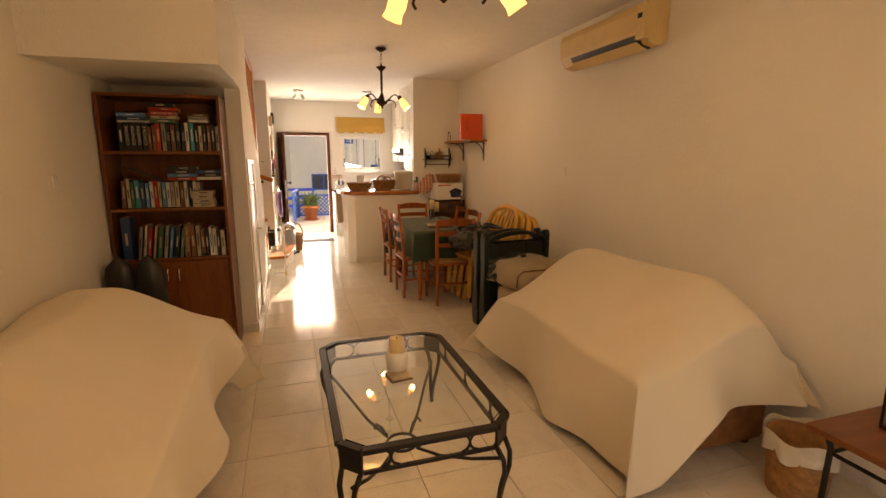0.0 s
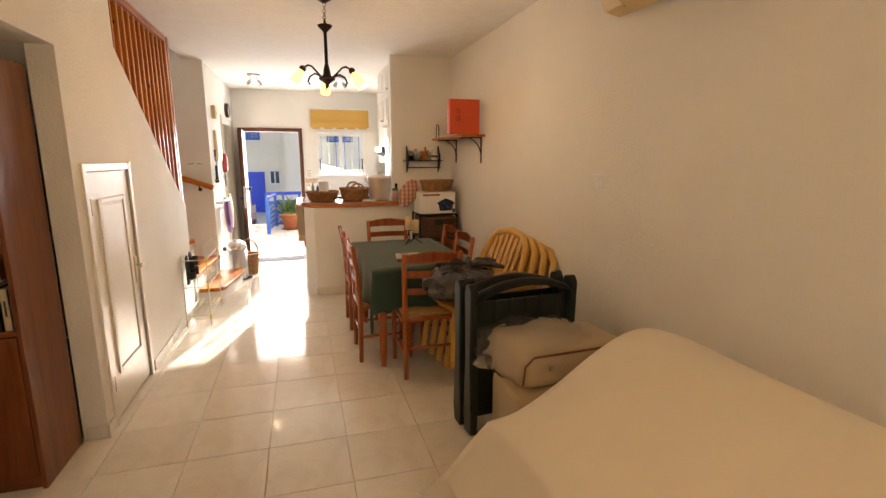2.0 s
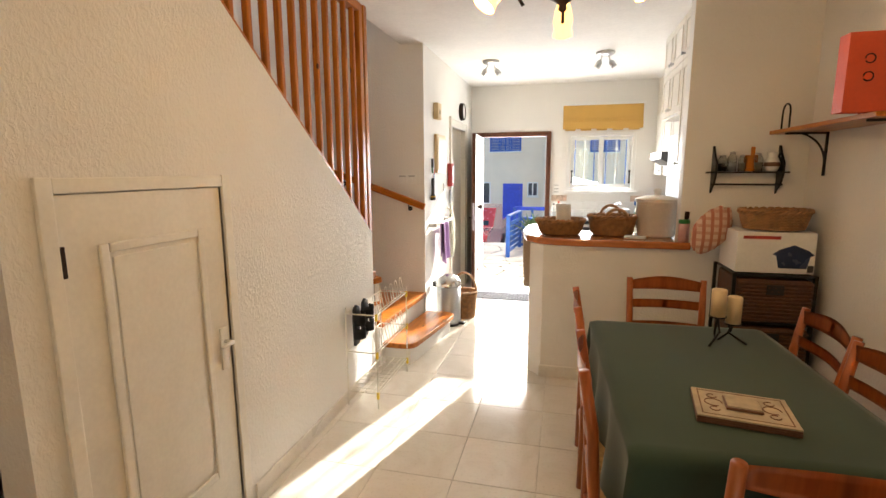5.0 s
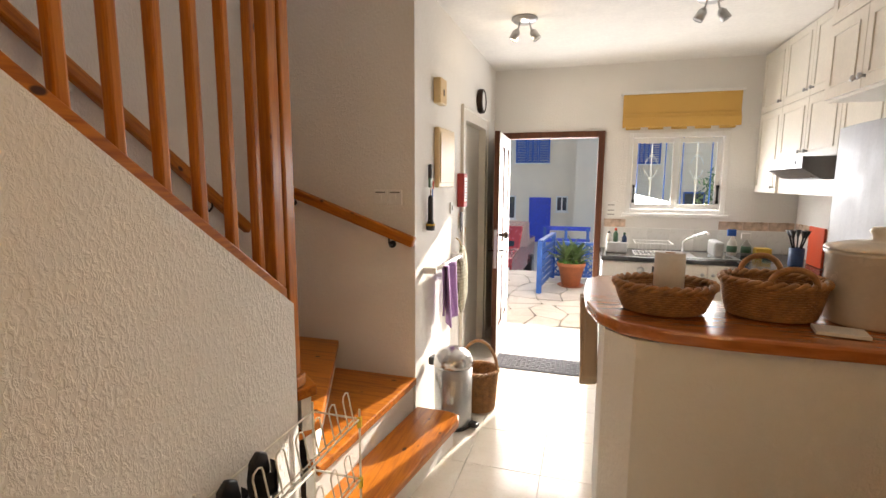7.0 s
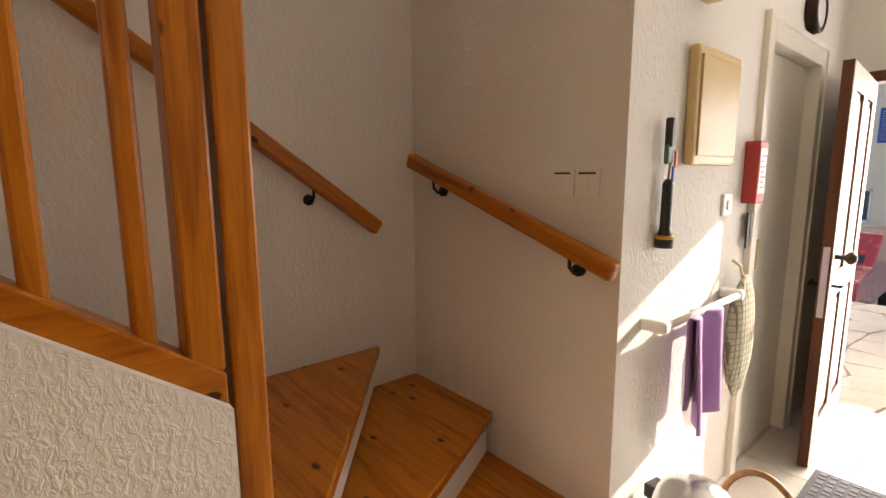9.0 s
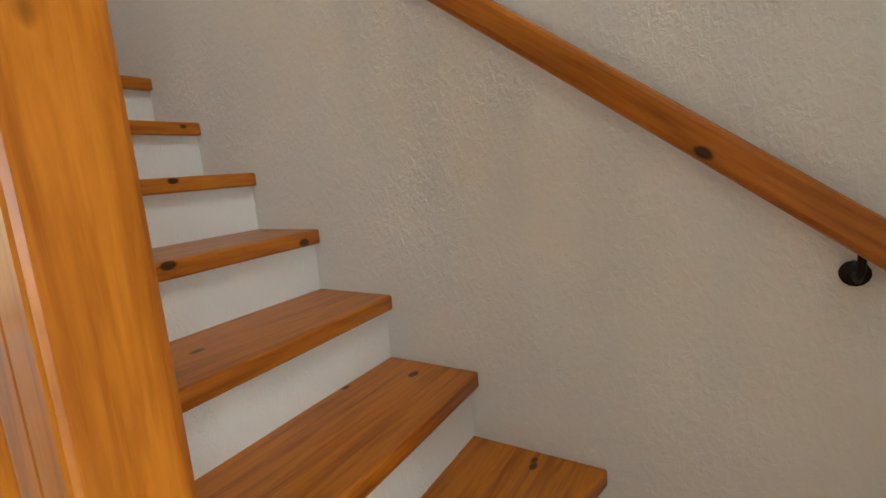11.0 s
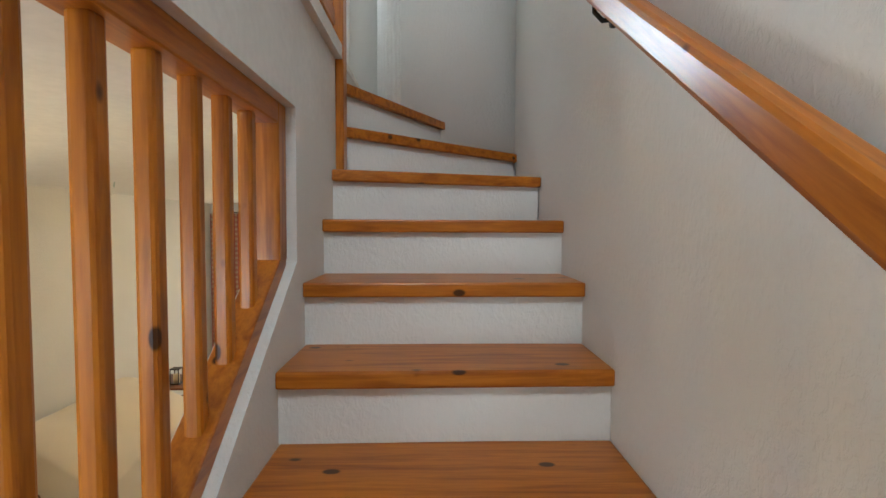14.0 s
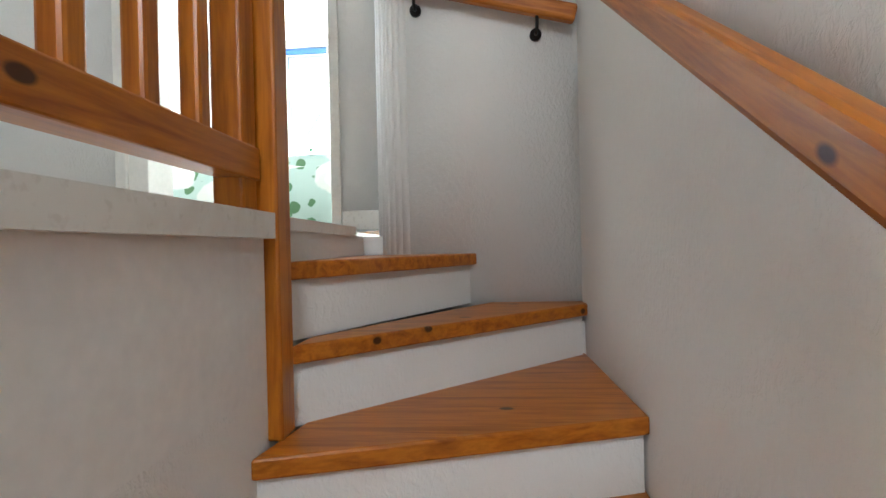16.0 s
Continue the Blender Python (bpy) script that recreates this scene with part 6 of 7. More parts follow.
# units
def cab_door(parent, y0, y1, z0, z1, x, knob=None, axis="x"):
    """A framed door on the face x (looking -x) or y (looking -y)."""
    if axis == "x":
        bm = B((x - 0.02, x, y0 + 0.002, y1 - 0.002, z0 + 0.002, z1 - 0.002), bev=0.002)
        for q in ((y0 + 0.055, y1 - 0.055, z0 + 0.055, z0 + 0.063), (y0 + 0.055, y1 - 0.055, z1 - 0.063, z1 - 0.055), (y0 + 0.055, y0 + 0.063, z0 + 0.063, z1 - 0.063), (y1 - 0.063, y1 - 0.055, z0 + 0.063, z1 - 0.063)):
            box(bm, x - 0.026, x - 0.020, *q)
        k = (x - 0.02, knob[0], knob[1]) if knob else None
        turn = Matrix.Rotation(radians(-90), 4, "Y")
    else:
        bm = B((y0 + 0.002, y1 - 0.002, x - 0.02, x, z0 + 0.002, z1 - 0.002), bev=0.002)
        for q in ((y0 + 0.055, y1 - 0.055, z0 + 0.055, z0 + 0.063), (y0 + 0.055, y1 - 0.055, z1 - 0.063, z1 - 0.055)):
            box(bm, q[0], q[1], x - 0.026, x - 0.020, q[2], q[3])
        k = (knob[0], x - 0.02, knob[1]) if knob else None
        turn = Matrix.Rotation(radians(90), 4, "X")
    d = part("door", bm, CABW, parent)
    if k:
        b = L([(0.008, 0), (0.006, 0.012), (0.014, 0.018), (0.014, 0.026), (0.001, 0.03)], 12)
        b.transform(Matrix.Translation(k) @ turn)
        part("knob", b, STEEL, d, "small metal knob", True)


def unit(name, label, x0, x1, y0, y1, z0, z1):
    ob = thing(name, label, "cabinet", (0, 0, 0), group="kitchen units")
    part("body", B((x0, x1, y0, y1, z0, z1), bev=0.002), CABW, ob)
    return ob


u = unit("wall_cabinet", "tall cream wall cabinet beside the fridge", 2.18, RX - 0.002, 2.71, 3.13, 1.50, 2.625)
cab_door(u, 2.71, 3.13, 1.51, 2.30, 2.18, (3.08, 1.56))
cab_door(u, 2.71, 3.13, 2.30, 2.62, 2.18, (3.08, 2.34))
u = unit("wall_cabinet", "cream wall cabinet over the fridge", 2.18, RX - 0.002, 3.135, 3.84, 1.93, 2.625)
for y0, y1, ky in ((3.135, 3.49, 3.46), (3.49, 3.84, 3.52)):
    cab_door(u, y0, y1, 1.94, 2.30, 2.18, (ky, 1.99))
    cab_door(u, y0, y1, 2.30, 2.62, 2.18, (ky, 2.34))
u = unit("wall_cabinet", "cream wall cabinets above the hob", 2.47, RX - 0.002, 3.85, 5.815, 1.45, 2.625)
for y0, y1, z0, ky in ((5.31, 5.815, 1.45, 5.36), (4.83, 5.31, 1.70, 4.88), (4.35, 4.83, 1.70, 4.78), (3.86, 4.35, 1.45, 3.92)):
    cab_door(u, y0, y1, z0, 2.12, 2.47, (ky, z0 + 0.05))
    cab_door(u, y0, y1, 2.12, 2.62, 2.47, (ky, 2.17))
FRIDGE = plain("fridge_steel", (0.30, 0.30, 0.31), 0.5, 0.6, var=0.04)
fr = thing("fridge", "tall brushed steel fridge freezer with a curved front", "fridge", (2.23, 3.48, 0))
part("body", B((0.03, 0.56, -0.32, 0.32, 0.02, 1.80), bev=0.01), plain("fridge_side", (0.10, 0.10, 0.105), 0.4), fr)
for z0, z1 in ((0.04, 0.68), (0.69, 1.80)):
    bm = bmesh.new()
    prism(bm, [(0.028, -0.32)] + [(0.0 - 0.02 * math.cos((k / 10 - 0.5) * math.pi), -0.32 + 0.64 * k / 10) for k in range(11)] + [(0.028, 0.32)], z0, z1, "z")
    d = part("door", bm, FRIDGE, fr)
    part("handle", T(([(-0.05, -0.27, z0 + 0.1), (-0.055, -0.27, z0 + 0.12), (-0.055, -0.27, z0 + 0.5), (-0.05, -0.27, z0 + 0.52)], 0.009)), STEEL, d, "steel bar handle", True)
hd = thing("cooker_hood", "slim steel cooker hood under the wall cabinets", "hood", (2.26, 4.60, 1.56))
bm = bmesh.new()
prism(bm, [(0.0, 0.06), (0.0, 0.13), (0.53, 0.138), (0.53, 0.0), (0.10, 0.0)], -0.30, 0.30, "y", 0.003)
part("body", bm, plain("hood_steel", (0.16, 0.16, 0.165), 0.3, 0.9, var=0.06), hd)
part("filter", B((0.12, 0.50, -0.27, 0.27, -0.006, -0.001)), BLACK, hd, "dark filter")
part("switch", B((-0.004, 0.0, -0.2, -0.14, 0.085, 0.105)), BLACK, hd)
solid("worktop", B((1.165, RX - 0.002, 5.22, 5.815, 0.86, 0.90), (2.20, RX - 0.002, 3.84, 5.22, 0.86, 0.90), bev=0.006), GRANITE, "polished black granite worktop", "worktop")
wm = thing("washing_machine", "white front-loading washing machine under the worktop", "washing machine", (1.47, 5.24, 0))
part("body", B((-0.295, 0.295, 0, 0.56, 0.01, 0.855), bev=0.01), WHITEP, wm)
part("control_panel", B((-0.29, 0.29, -0.008, 0.0, 0.72, 0.85), bev=0.002), WHITEP, wm)
part("drawer", B((-0.28, -0.10, -0.012, -0.008, 0.735, 0.84), bev=0.002), WHITEP, wm)
part("display", B((0.11, 0.26, -0.011, -0.008, 0.76, 0.825)), BLACK, wm, "black display")
b = L([(0.032, 0), (0.03, 0.02), (0.001, 0.022)], 20)
b.transform(Matrix.Translation((0.02, -0.008, 0.787)) @ Matrix.Rotation(radians(90), 4, "X"))
part("dial", b, STEEL, wm, "metal dial", True)
d = part("door", T((arc((0, -0.015, 0.43), 0.18, 0, 360, 32, "xz")[:-1] + [(0.18, -0.015, 0.43)], 0.025), seg=10), WHITEP, wm, "", True)
b = L([(0.165, 0), (0.15, 0.02), (0.08, 0.035), (0.001, 0.04)], 26)
b.transform(Matrix.Translation((0, -0.002, 0.43)) @ Matrix.Rotation(radians(90), 4, "X"))
part("porthole", b, BLACK, d, "dark glass porthole", True)
u = unit("base_cabinet", "cream base cabinets under the sink", 1.775, 2.22, 5.24, 5.81, 0.10, 0.858)
cab_door(u, 1.775, 2.0, 0.11, 0.85, 5.24, (1.96, 0.78), "y")
cab_door(u, 2.0, 2.22, 0.11, 0.85, 5.24, (2.04, 0.78), "y")
u = unit("base_cabinet", "cream base cabinets beside the fridge", 2.22, RX - 0.002, 3.84, 5.24, 0.10, 0.858)
for y0 in (3.84, 4.30, 4.76):
    cab_door(u, y0, y0 + 0.46, 0.11, 0.85, 2.22, (y0 + 0.05, 0.78))
# splashback tiles
wt = bpy.data.objects["wall_front"]
tile_a = mesh_of("tile", B((0.001, 0.199, -0.008, 0.0, 0.001, 0.199), bev=0.002), WALLTILE)
for i in range(8):
    x = 1.19 + i * 0.2
    ob = new("tile", tile_a)
    ob.location, ob.parent = (x, 5.82, 0.902), wt
bord = plain("shell_border", (0.56, 0.42, 0.32), 0.3, var=0.35, scale=18)
bmesh_b = mesh_of("border_tile", B((0.001, 0.199, -0.010, 0.0, 0.001, 0.078), bev=0.003), bord)
for i in (0, 5, 6, 7):
    ob = new("border_tile", bmesh_b)
    ob.location, ob.parent = (1.19 + i * 0.2, 5.82, 1.104), wt
for i in range(6):
    for z, me in ((0.902, tile_a), (1.104, bmesh_b)):
        ob = new("tile" if me is tile_a else "border_tile", me)
        ob.matrix_world = pose(RX, 5.80 - i * 0.2, z, 0, 0, -90)
        ob.parent = bpy.data.objects["wall_right"]
snk = thing("sink", "stainless steel sink with a chrome mixer tap", "sink", (1.93, 5.50, 0.90))
part("rim", B((-0.30, 0.33, -0.21, 0.21, 0.0, 0.004), bev=0.001), STEEL, snk)
part("bowl", B((0.0, 0.28, -0.16, 0.16, 0.004, 0.006)), CHROME, snk, "shiny bowl")
part("tap", T(([(-0.05, 0.18, 0.0), (-0.05, 0.18, 0.10), (-0.02, 0.13, 0.14), (0.10, 0.02, 0.20), (0.13, 0.0, 0.19)], 0.011), seg=10), CHROME, snk, "chrome mixer tap", True)
rk = thing("dish_rack", "white wire dish drainer by the sink", "dish rack", (1.60, 5.47, 0.906))
part("frame", T(*[([(x, -0.13, z), (x, 0.13, z)], 0.004) for x in (-0.15, 0.15) for z in (0.0, 0.10)], *[([(-0.15, y, z), (0.15, y, z)], 0.004) for y in (-0.13, 0.13) for z in (0.0, 0.10)]), WHITEP, rk)
for k in range(9):
    x = -0.13 + k * 0.0325
    part("wire", T(([(x, -0.13, 0.10), (x, -0.12, 0.0), (x, 0.12, 0.0), (x, 0.13, 0.10)], 0.0022)), WHITEP, rk)
ob = thing("baking_dish", "grey plastic tub propped in the sink", "dish", (2.10, 5.50, 0.907))
part("tray", B((-0.03, 0.05, -0.13, 0.13, 0.0, 0.13), bev=0.02), plain("grey_tub", (0.42, 0.42, 0.41), 0.4), ob)
ob = thing("caddy", "clear plastic caddy of cleaning bottles", "caddy", (1.30, 5.50, 0.901))
part("tub", B((-0.09, 0.09, -0.06, 0.06, 0, 0.095), bev=0.012), plain("clear_tub", (0.62, 0.64, 0.66), 0.2), ob)
for x, h, c, tipc in ((-0.07, 0.19, WHITEP, BLACK), (-0.01, 0.22, SPINES["green"], RED_F), (0.065, 0.18, SPINES["navy"], SPINES["green"])):
    b = part("bottle", L([(0.022, 0.09), (0.022, h * 0.75), (0.01, h * 0.85), (0.01, h * 0.9)], 14, (x, 0.0, 0)), c, ob, "", True)
    part("cap", L([(0.013, h * 0.9), (0.011, h), (0.001, h)], 12, (x, 0, 0)), tipc, b, "", True)
for x, h, c in ((2.26, 0.20, SPINES["white"]), (2.37, 0.17, SPINES["grey"])):
    ob = thing("spray_bottle", "cleaning spray bottle with a blue trigger", "bottle", (x, 5.60, 0.901), group="bottles by the sink")
    part("body", L([(0.036, 0), (0.04, 0.02), (0.038, h * 0.55), (0.014, h * 0.75), (0.013, h * 0.85)], 16), c, ob, "", True)
    part("trigger", B((-0.045, 0.025, -0.012, 0.012, h * 0.85, h + 0.03), bev=0.006), BLUE if c is SPINES["white"] else WHITEP, ob, "trigger head")
    part("band", L([(0.0405, 0.03), (0.0405, 0.085), (0.039, 0.086)], 16), SPINES["green"], ob, "green printed label", True)
ob = thing("sponge_tray", "yellow tub with a green sponge", "tub", (2.48, 5.55, 0.901))
part("tub", B((-0.06, 0.06, -0.05, 0.05, 0, 0.08), bev=0.01), plain("yellow_tub", (0.72, 0.46, 0.06), 0.4), ob)
part("sponge", B((-0.02, 0.05, -0.09, -0.055, 0.0, 0.035), bev=0.008), SPINES["green"], ob)
ob = thing("chopping_board", "red chopping board leaning on the kitchen wall", "board", (2.70, 5.15, 0.901), 0)
part("board", B((0, 0.018, -0.13, 0.13, 0, 0.30), bev=0.006), RED_F, ob)
ob = thing("utensil_jar", "blue jar full of black kitchen utensils", "jar", (2.55, 5.05, 0.901))
part("jar", L([(0.045, 0), (0.05, 0.02), (0.05, 0.15), (0.045, 0.15), (0.001, 0.03)], 18), SPINES["navy"], ob, "", True)
for k in range(5):
    a = k * 1.25
    part("utensil", T(([(0, 0, 0.05), (0.05 * math.cos(a), 0.05 * math.sin(a), 0.22), (0.06 * math.cos(a), 0.06 * math.sin(a), 0.28)], [0.005, 0.006, 0.024])), BLACK, ob, "", True)
ob = thing("utensil_rail", "steel rail of hanging ladles", "rail", (2.78, 4.75, 1.40))
part("rail", T(([(0, -0.35, 0), (0, 0.35, 0)], 0.007)), STEEL, ob)
for k in range(4):
    part("utensil", T(([(-0.01, -0.2 + 0.13 * k, 0), (-0.02, -0.2 + 0.13 * k, -0.18), (-0.02, -0.2 + 0.13 * k, -0.25)], [0.006, 0.008, 0.026])), STEEL, ob, "", True)
ob = thing("notice", "small white notice on the kitchen wall", "notice", (1.25, 5.812, 1.20))
part("sheet", B((-0.045, 0.045, 0, 0.006, 0, 0.15)), WHITEP, ob)
part("print", B((-0.03, 0.03, -0.001, 0.0, 0.02, 0.03), (-0.03, 0.03, -0.001, 0.0, 0.06, 0.07), (-0.03, 0.03, -0.001, 0.0, 0.11, 0.12)), SPINES["grey"], ob, "grey printed lines")

# ceiling spots
for x, y, on in ((0.57, 4.32, True), (1.69, 4.22, False)):
    ob = thing("ceiling_spotlight", "round steel ceiling fitting with two swivel spots", "spotlight", (x, y, H), 20, group="kitchen spotlights")
    part("plate", L([(0.085, 0.0), (0.09, -0.012), (0.07, -0.03), (0.001, -0.032)], 26), STEEL, ob, "", True)
    for k, (dx, a) in enumerate(((-0.045, 25), (0.05, -30))):
        h = part("spot_head", L([(0.012, 0), (0.026, -0.02), (0.03, -0.075), (0.027, -0.075), (0.02, -0.02)], 16), STEEL, ob, "", True)
        h.matrix_basis = pose(dx, 0, -0.075, a * 0.4, a, 0)
        part("stem", T(([(dx * 0.7, 0, -0.03), (dx, 0, -0.08)], 0.006)), STEEL, ob)
        part("lens", L([(0.026, -0.07), (0.001, -0.07)], 16), glowing("spot_lens" + str(k), (1.0, 0.85, 0.6), 5.0) if on and k == 0 else WHITEP, h)
    if on:
        bulb("spot_bulb", (x - 0.02, y + 0.02, H - 0.19), 0.6, (1.0, 0.78, 0.5), 0.02)

# ---- outside ----
PAVE = stone_tile("crazy_paving", (0.72, 0.65, 0.55), (0.58, 0.51, 0.42), 0.6, 2.0)
TARM = plain("pale_concrete", (0.50, 0.46, 0.40), 0.9, var=0.2)
solid("ground", B((-400, 400, 9.2, 900, -1.5, -1.25)), TARM, "pale concrete street below the terrace", "ground", "structure")
terr = solid("pavement", B((-6, 8, 6.0, 9.2, -1.4, -0.06)), plain("mortar", (0.50, 0.46, 0.40), 0.95), "crazy-paved terrace outside the front door", "pavement", "structure")
rp = random.Random(11)
cells = []
NX, NYC = 12, 10
jit = {(i, j): (-1.2 + i * 0.33 + rp.uniform(-0.11, 0.11), 6.02 + j * 0.33 + rp.uniform(-0.10, 0.10)) for i in range(NX + 1) for j in range(NYC + 1)}
for i in range(NX):
    for j in range(NYC):
        q = [jit[i, j], jit[i + 1, j], jit[i + 1, j + 1], jit[i, j + 1]]
        cx_, cy_ = sum(p[0] for p in q) / 4, sum(p[1] for p in q) / 4
        pts = []
        for k in range(4):
            a, b = q[k], q[(k + 1) % 4]
            pts.append((cx_ + (a[0] - cx_) * 0.93, cy_ + (a[1] - cy_) * 0.93))
            m_ = rp.uniform(0.35, 0.65)
            pts.append((cx_ + (a[0] * (1 - m_) + b[0] * m_ - cx_) * 0.97, cy_ + (a[1] * (1 - m_) + b[1] * m_ - cy_) * 0.97))
        bm = bmesh.new()
        prism(bm, pts, -0.06, -0.02 + rp.uniform(-0.004, 0.004))
        ob = part("paving_stone", bm, PAVE, terr)

# trellis fence
tr = thing("trellis_fence", "blue painted wooden trellis fence round the terrace", "fence", (0.42, 7.62, -0.02))
for x, y in ((0, 0), (0.10, 1.22), (1.60, 1.30)):
    part("post", B((x - 0.035, x + 0.035, y - 0.035, y + 0.035, 0, 0.72), bev=0.006), BLUE, tr)


def lattice(p, q, z0, z1, n):
    p, q = Vector(p), Vector(q)
    for s in (-1, 1):
        for k in range(-n, n * 2):
            a = k / n * (q - p).length * 0.5
            Ln, Hh = (q - p).length, z1 - z0
            pts = []
            x0_, x1_ = (a, a + Hh) if s > 0 else (a + Hh, a)
            lo, hi = min(x0_, x1_), max(x0_, x1_)
            if hi < 0.03 or lo > Ln - 0.03:
                continue
            f0, f1 = max(0, -lo) / Hh, max(0, hi - Ln) / Hh
            za, zb = (f0, 1 - f1) if s > 0 else (f1, 1 - f0)
            x0_, x1_ = x0_ + (x1_ - x0_) * za, x0_ + (x1_ - x0_) * zb
            d = (q - p).normalized()
            bm = bmesh.new()
            beam(bm, p + d * x0_ + Vector((0, 0.006 * s, z0 + Hh * za)), p + d * x1_ + Vector((0, 0.006 * s, z0 + Hh * zb)), 0.010, 0.024)
            part("lath", bm, BLUE, tr)


lattice((0.14, 1.23, 0), (1.56, 1.30, 0), 0.06, 0.56, 7)
part("rail", B((0.13, 1.57, 1.22, 1.30, 0.55, 0.60)), BLUE, tr)
part("rail", B((0.13, 1.57, 1.22, 1.30, 0.03, 0.07)), BLUE, tr)
for k in range(6):
    z = 0.10 + k * 0.095
    bm = bmesh.new()
    beam(bm, (0.0, 0.03, z), (0.10, 1.19, z), 0.014, 0.07)
    part("slat", bm, BLUE, tr)
bm = bmesh.new()
beam(bm, (0.0, 0.0, 0.735), (0.10, 1.22, 0.735), 0.07, 0.03)
part("rail", bm, BLUE, tr)
g2 = thing("garden_rail", "blue painted slatted rail beyond the terrace", "fence", (0.15, 11.5, -1.25))
for x in (0, 0.45, 0.9):
    part("post", B((x - 0.03, x + 0.03, -0.03, 0.03, 0, 1.82)), BLUE, g2)
for z in (1.25, 1.5, 1.76):
    part("rail", B((0, 0.95, -0.02, 0.02, z, z + 0.09)), BLUEDOOR, g2)

# potted plant
pp = thing("potted_plant", "terracotta pot with a broad-leaved green plant", "plant", (0.83, 8.28, -0.02))
part("saucer", L([(0.17, 0), (0.20, 0.02), (0.19, 0.02), (0.16, 0.008)], 28), TERRA, pp, "", True)
part("pot", L([(0.13, 0.015), (0.19, 0.30), (0.205, 0.30), (0.21, 0.36), (0.195, 0.36), (0.18, 0.31), (0.001, 0.30)], 30), TERRA, pp, "terracotta pot", True)
LEAF = plain("green_leaf", (0.10, 0.17, 0.055), 0.5, var=0.4, scale=14)
LEAF2 = plain("pale_leaf", (0.19, 0.25, 0.11), 0.5, var=0.35, scale=14)
rl = random.Random(3)


def leaf_mesh(ln, w, bend):
    bm = bmesh.new()
    surf(bm, 4, 8, lambda u, v: ((u - 0.5) * 2 * w * math.sin(math.pi * (0.08 + 0.92 * v) ** 0.8) * (1 - 0.0 * v), ln * v * math.cos(bend * v), ln * v * math.sin(bend * v) * -0.6 + 0.02 * abs(u - 0.5)))
    return bm


for i in range(95):
    a, el, ln = rl.uniform(0, 360), rl.uniform(25, 85), rl.uniform(0.22, 0.46)
    ob = part("leaf", leaf_mesh(ln, rl.uniform(0.025, 0.045), rl.uniform(0.1, 0.8)), LEAF if i % 3 else LEAF2, pp, "", True)
    ob.matrix_basis = pose(0.09 * math.sin(i), 0.09 * math.cos(i * 1.7), 0.30 + rl.uniform(0, 0.12), 0, 0, a) @ pose(0, 0, 0, el, 0, 0)
bm = bmesh.new()
for i in range(200):
    a, r_ = rl.uniform(0, math.tau), 0.19 * math.sqrt(rl.random())
    c = Vector((r_ * math.cos(a), r_ * math.sin(a), 0.33 + rl.uniform(0, 0.07)))
    u = Vector((rl.uniform(-1, 1), rl.uniform(-1, 1), rl.uniform(-0.3, 0.6))).normalized() * 0.03
    w = u.orthogonal().normalized() * 0.018
    bm.faces.new([bm.verts.new(c + q) for q in (-u, w, u, -w)])
tagged(part("ground_cover", bm, plain("bright_leaf", (0.09, 0.24, 0.04), 0.5, var=0.3), pp, "small bright green leaves"), kind="stuff")

# parked pickup
REDC = plain("red_car_paint", (0.42, 0.03, 0.03), 0.25, var=0.06, bump=0, coat=0.8)
GREYC = plain("silver_bumper", (0.46, 0.45, 0.43), 0.4, 0.3, var=0.06)
car = thing("pickup_truck", "red and silver pickup truck parked beyond the fence", "car", (-1.35, 11.2, -1.25), 0)
bm = bmesh.new()
prism(bm, [(0.0, 0.55), (0.0, 1.02), (0.12, 1.12), (1.15, 1.20), (1.75, 1.70), (3.1, 1.72), (3.3, 1.20), (4.7, 1.15), (4.7, 0.5)], -0.84, 0.84, "x", 0.03)
part("body", bm, REDC, car)
part("bumper", B((-0.86, 0.86, -0.14, 0.10, 0.42, 0.66), bev=0.03), GREYC, car, "silver front bumper")
part("valance", B((-0.82, 0.82, -0.05, 0.3, 0.24, 0.44), bev=0.02), BLACK, car)
part("grille", B((-0.42, 0.42, -0.035, 0.01, 0.74, 0.95), bev=0.01), GREYC, car)
for k in range(4):
    part("grille_bar", B((-0.40, 0.40, -0.042, -0.034, 0.765 + k * 0.045, 0.785 + k * 0.045)), BLACK, car)
for s in (-1, 1):
    part("headlight", B((min(s * 0.46, s * 0.80), max(s * 0.46, s * 0.80), -0.03, 0.06, 0.74, 0.95), bev=0.02), CHROME, car, "clear headlight")
    for y in (0.75, 3.7):
        w = part("wheel", T(([(s * 0.68, y, 0.36), (s * 0.90, y, 0.36)], 0.36), seg=24), BLACK, car, "black tyre")
        part("rim", T(([(s * 0.88, y, 0.36), (s * 0.91, y, 0.36)], 0.2), seg=18), GREYC, w)
bm = bmesh.new()
prism(bm, [(1.22, 1.235), (1.76, 1.66), (1.74, 1.67), (1.20, 1.25)], -0.70, 0.70, "x")
part("windscreen", bm, plain("dark_windscreen", (0.02, 0.025, 0.03), 0.08), car)

# houses across the street
GROUND = -1.25


def house(name, label, x0, x1, y0, y1, top):
    ob = thing(name, label, "house", ((x0 + x1) / 2, y0, GROUND))
    cx_ = (x0 + x1) / 2
    part("wall", B((x0 - cx_, x1 - cx_, 0, y1 - y0, -0.2, top - GROUND)), RENDER, ob)
    part("roof", B((x0 - cx_ - 0.2, x1 - cx_ + 0.2, -0.2, y1 - y0 + 0.2, top - GROUND, top - GROUND + 0.25)), TERRA, ob, "low tiled roof edge")
    return ob, cx_


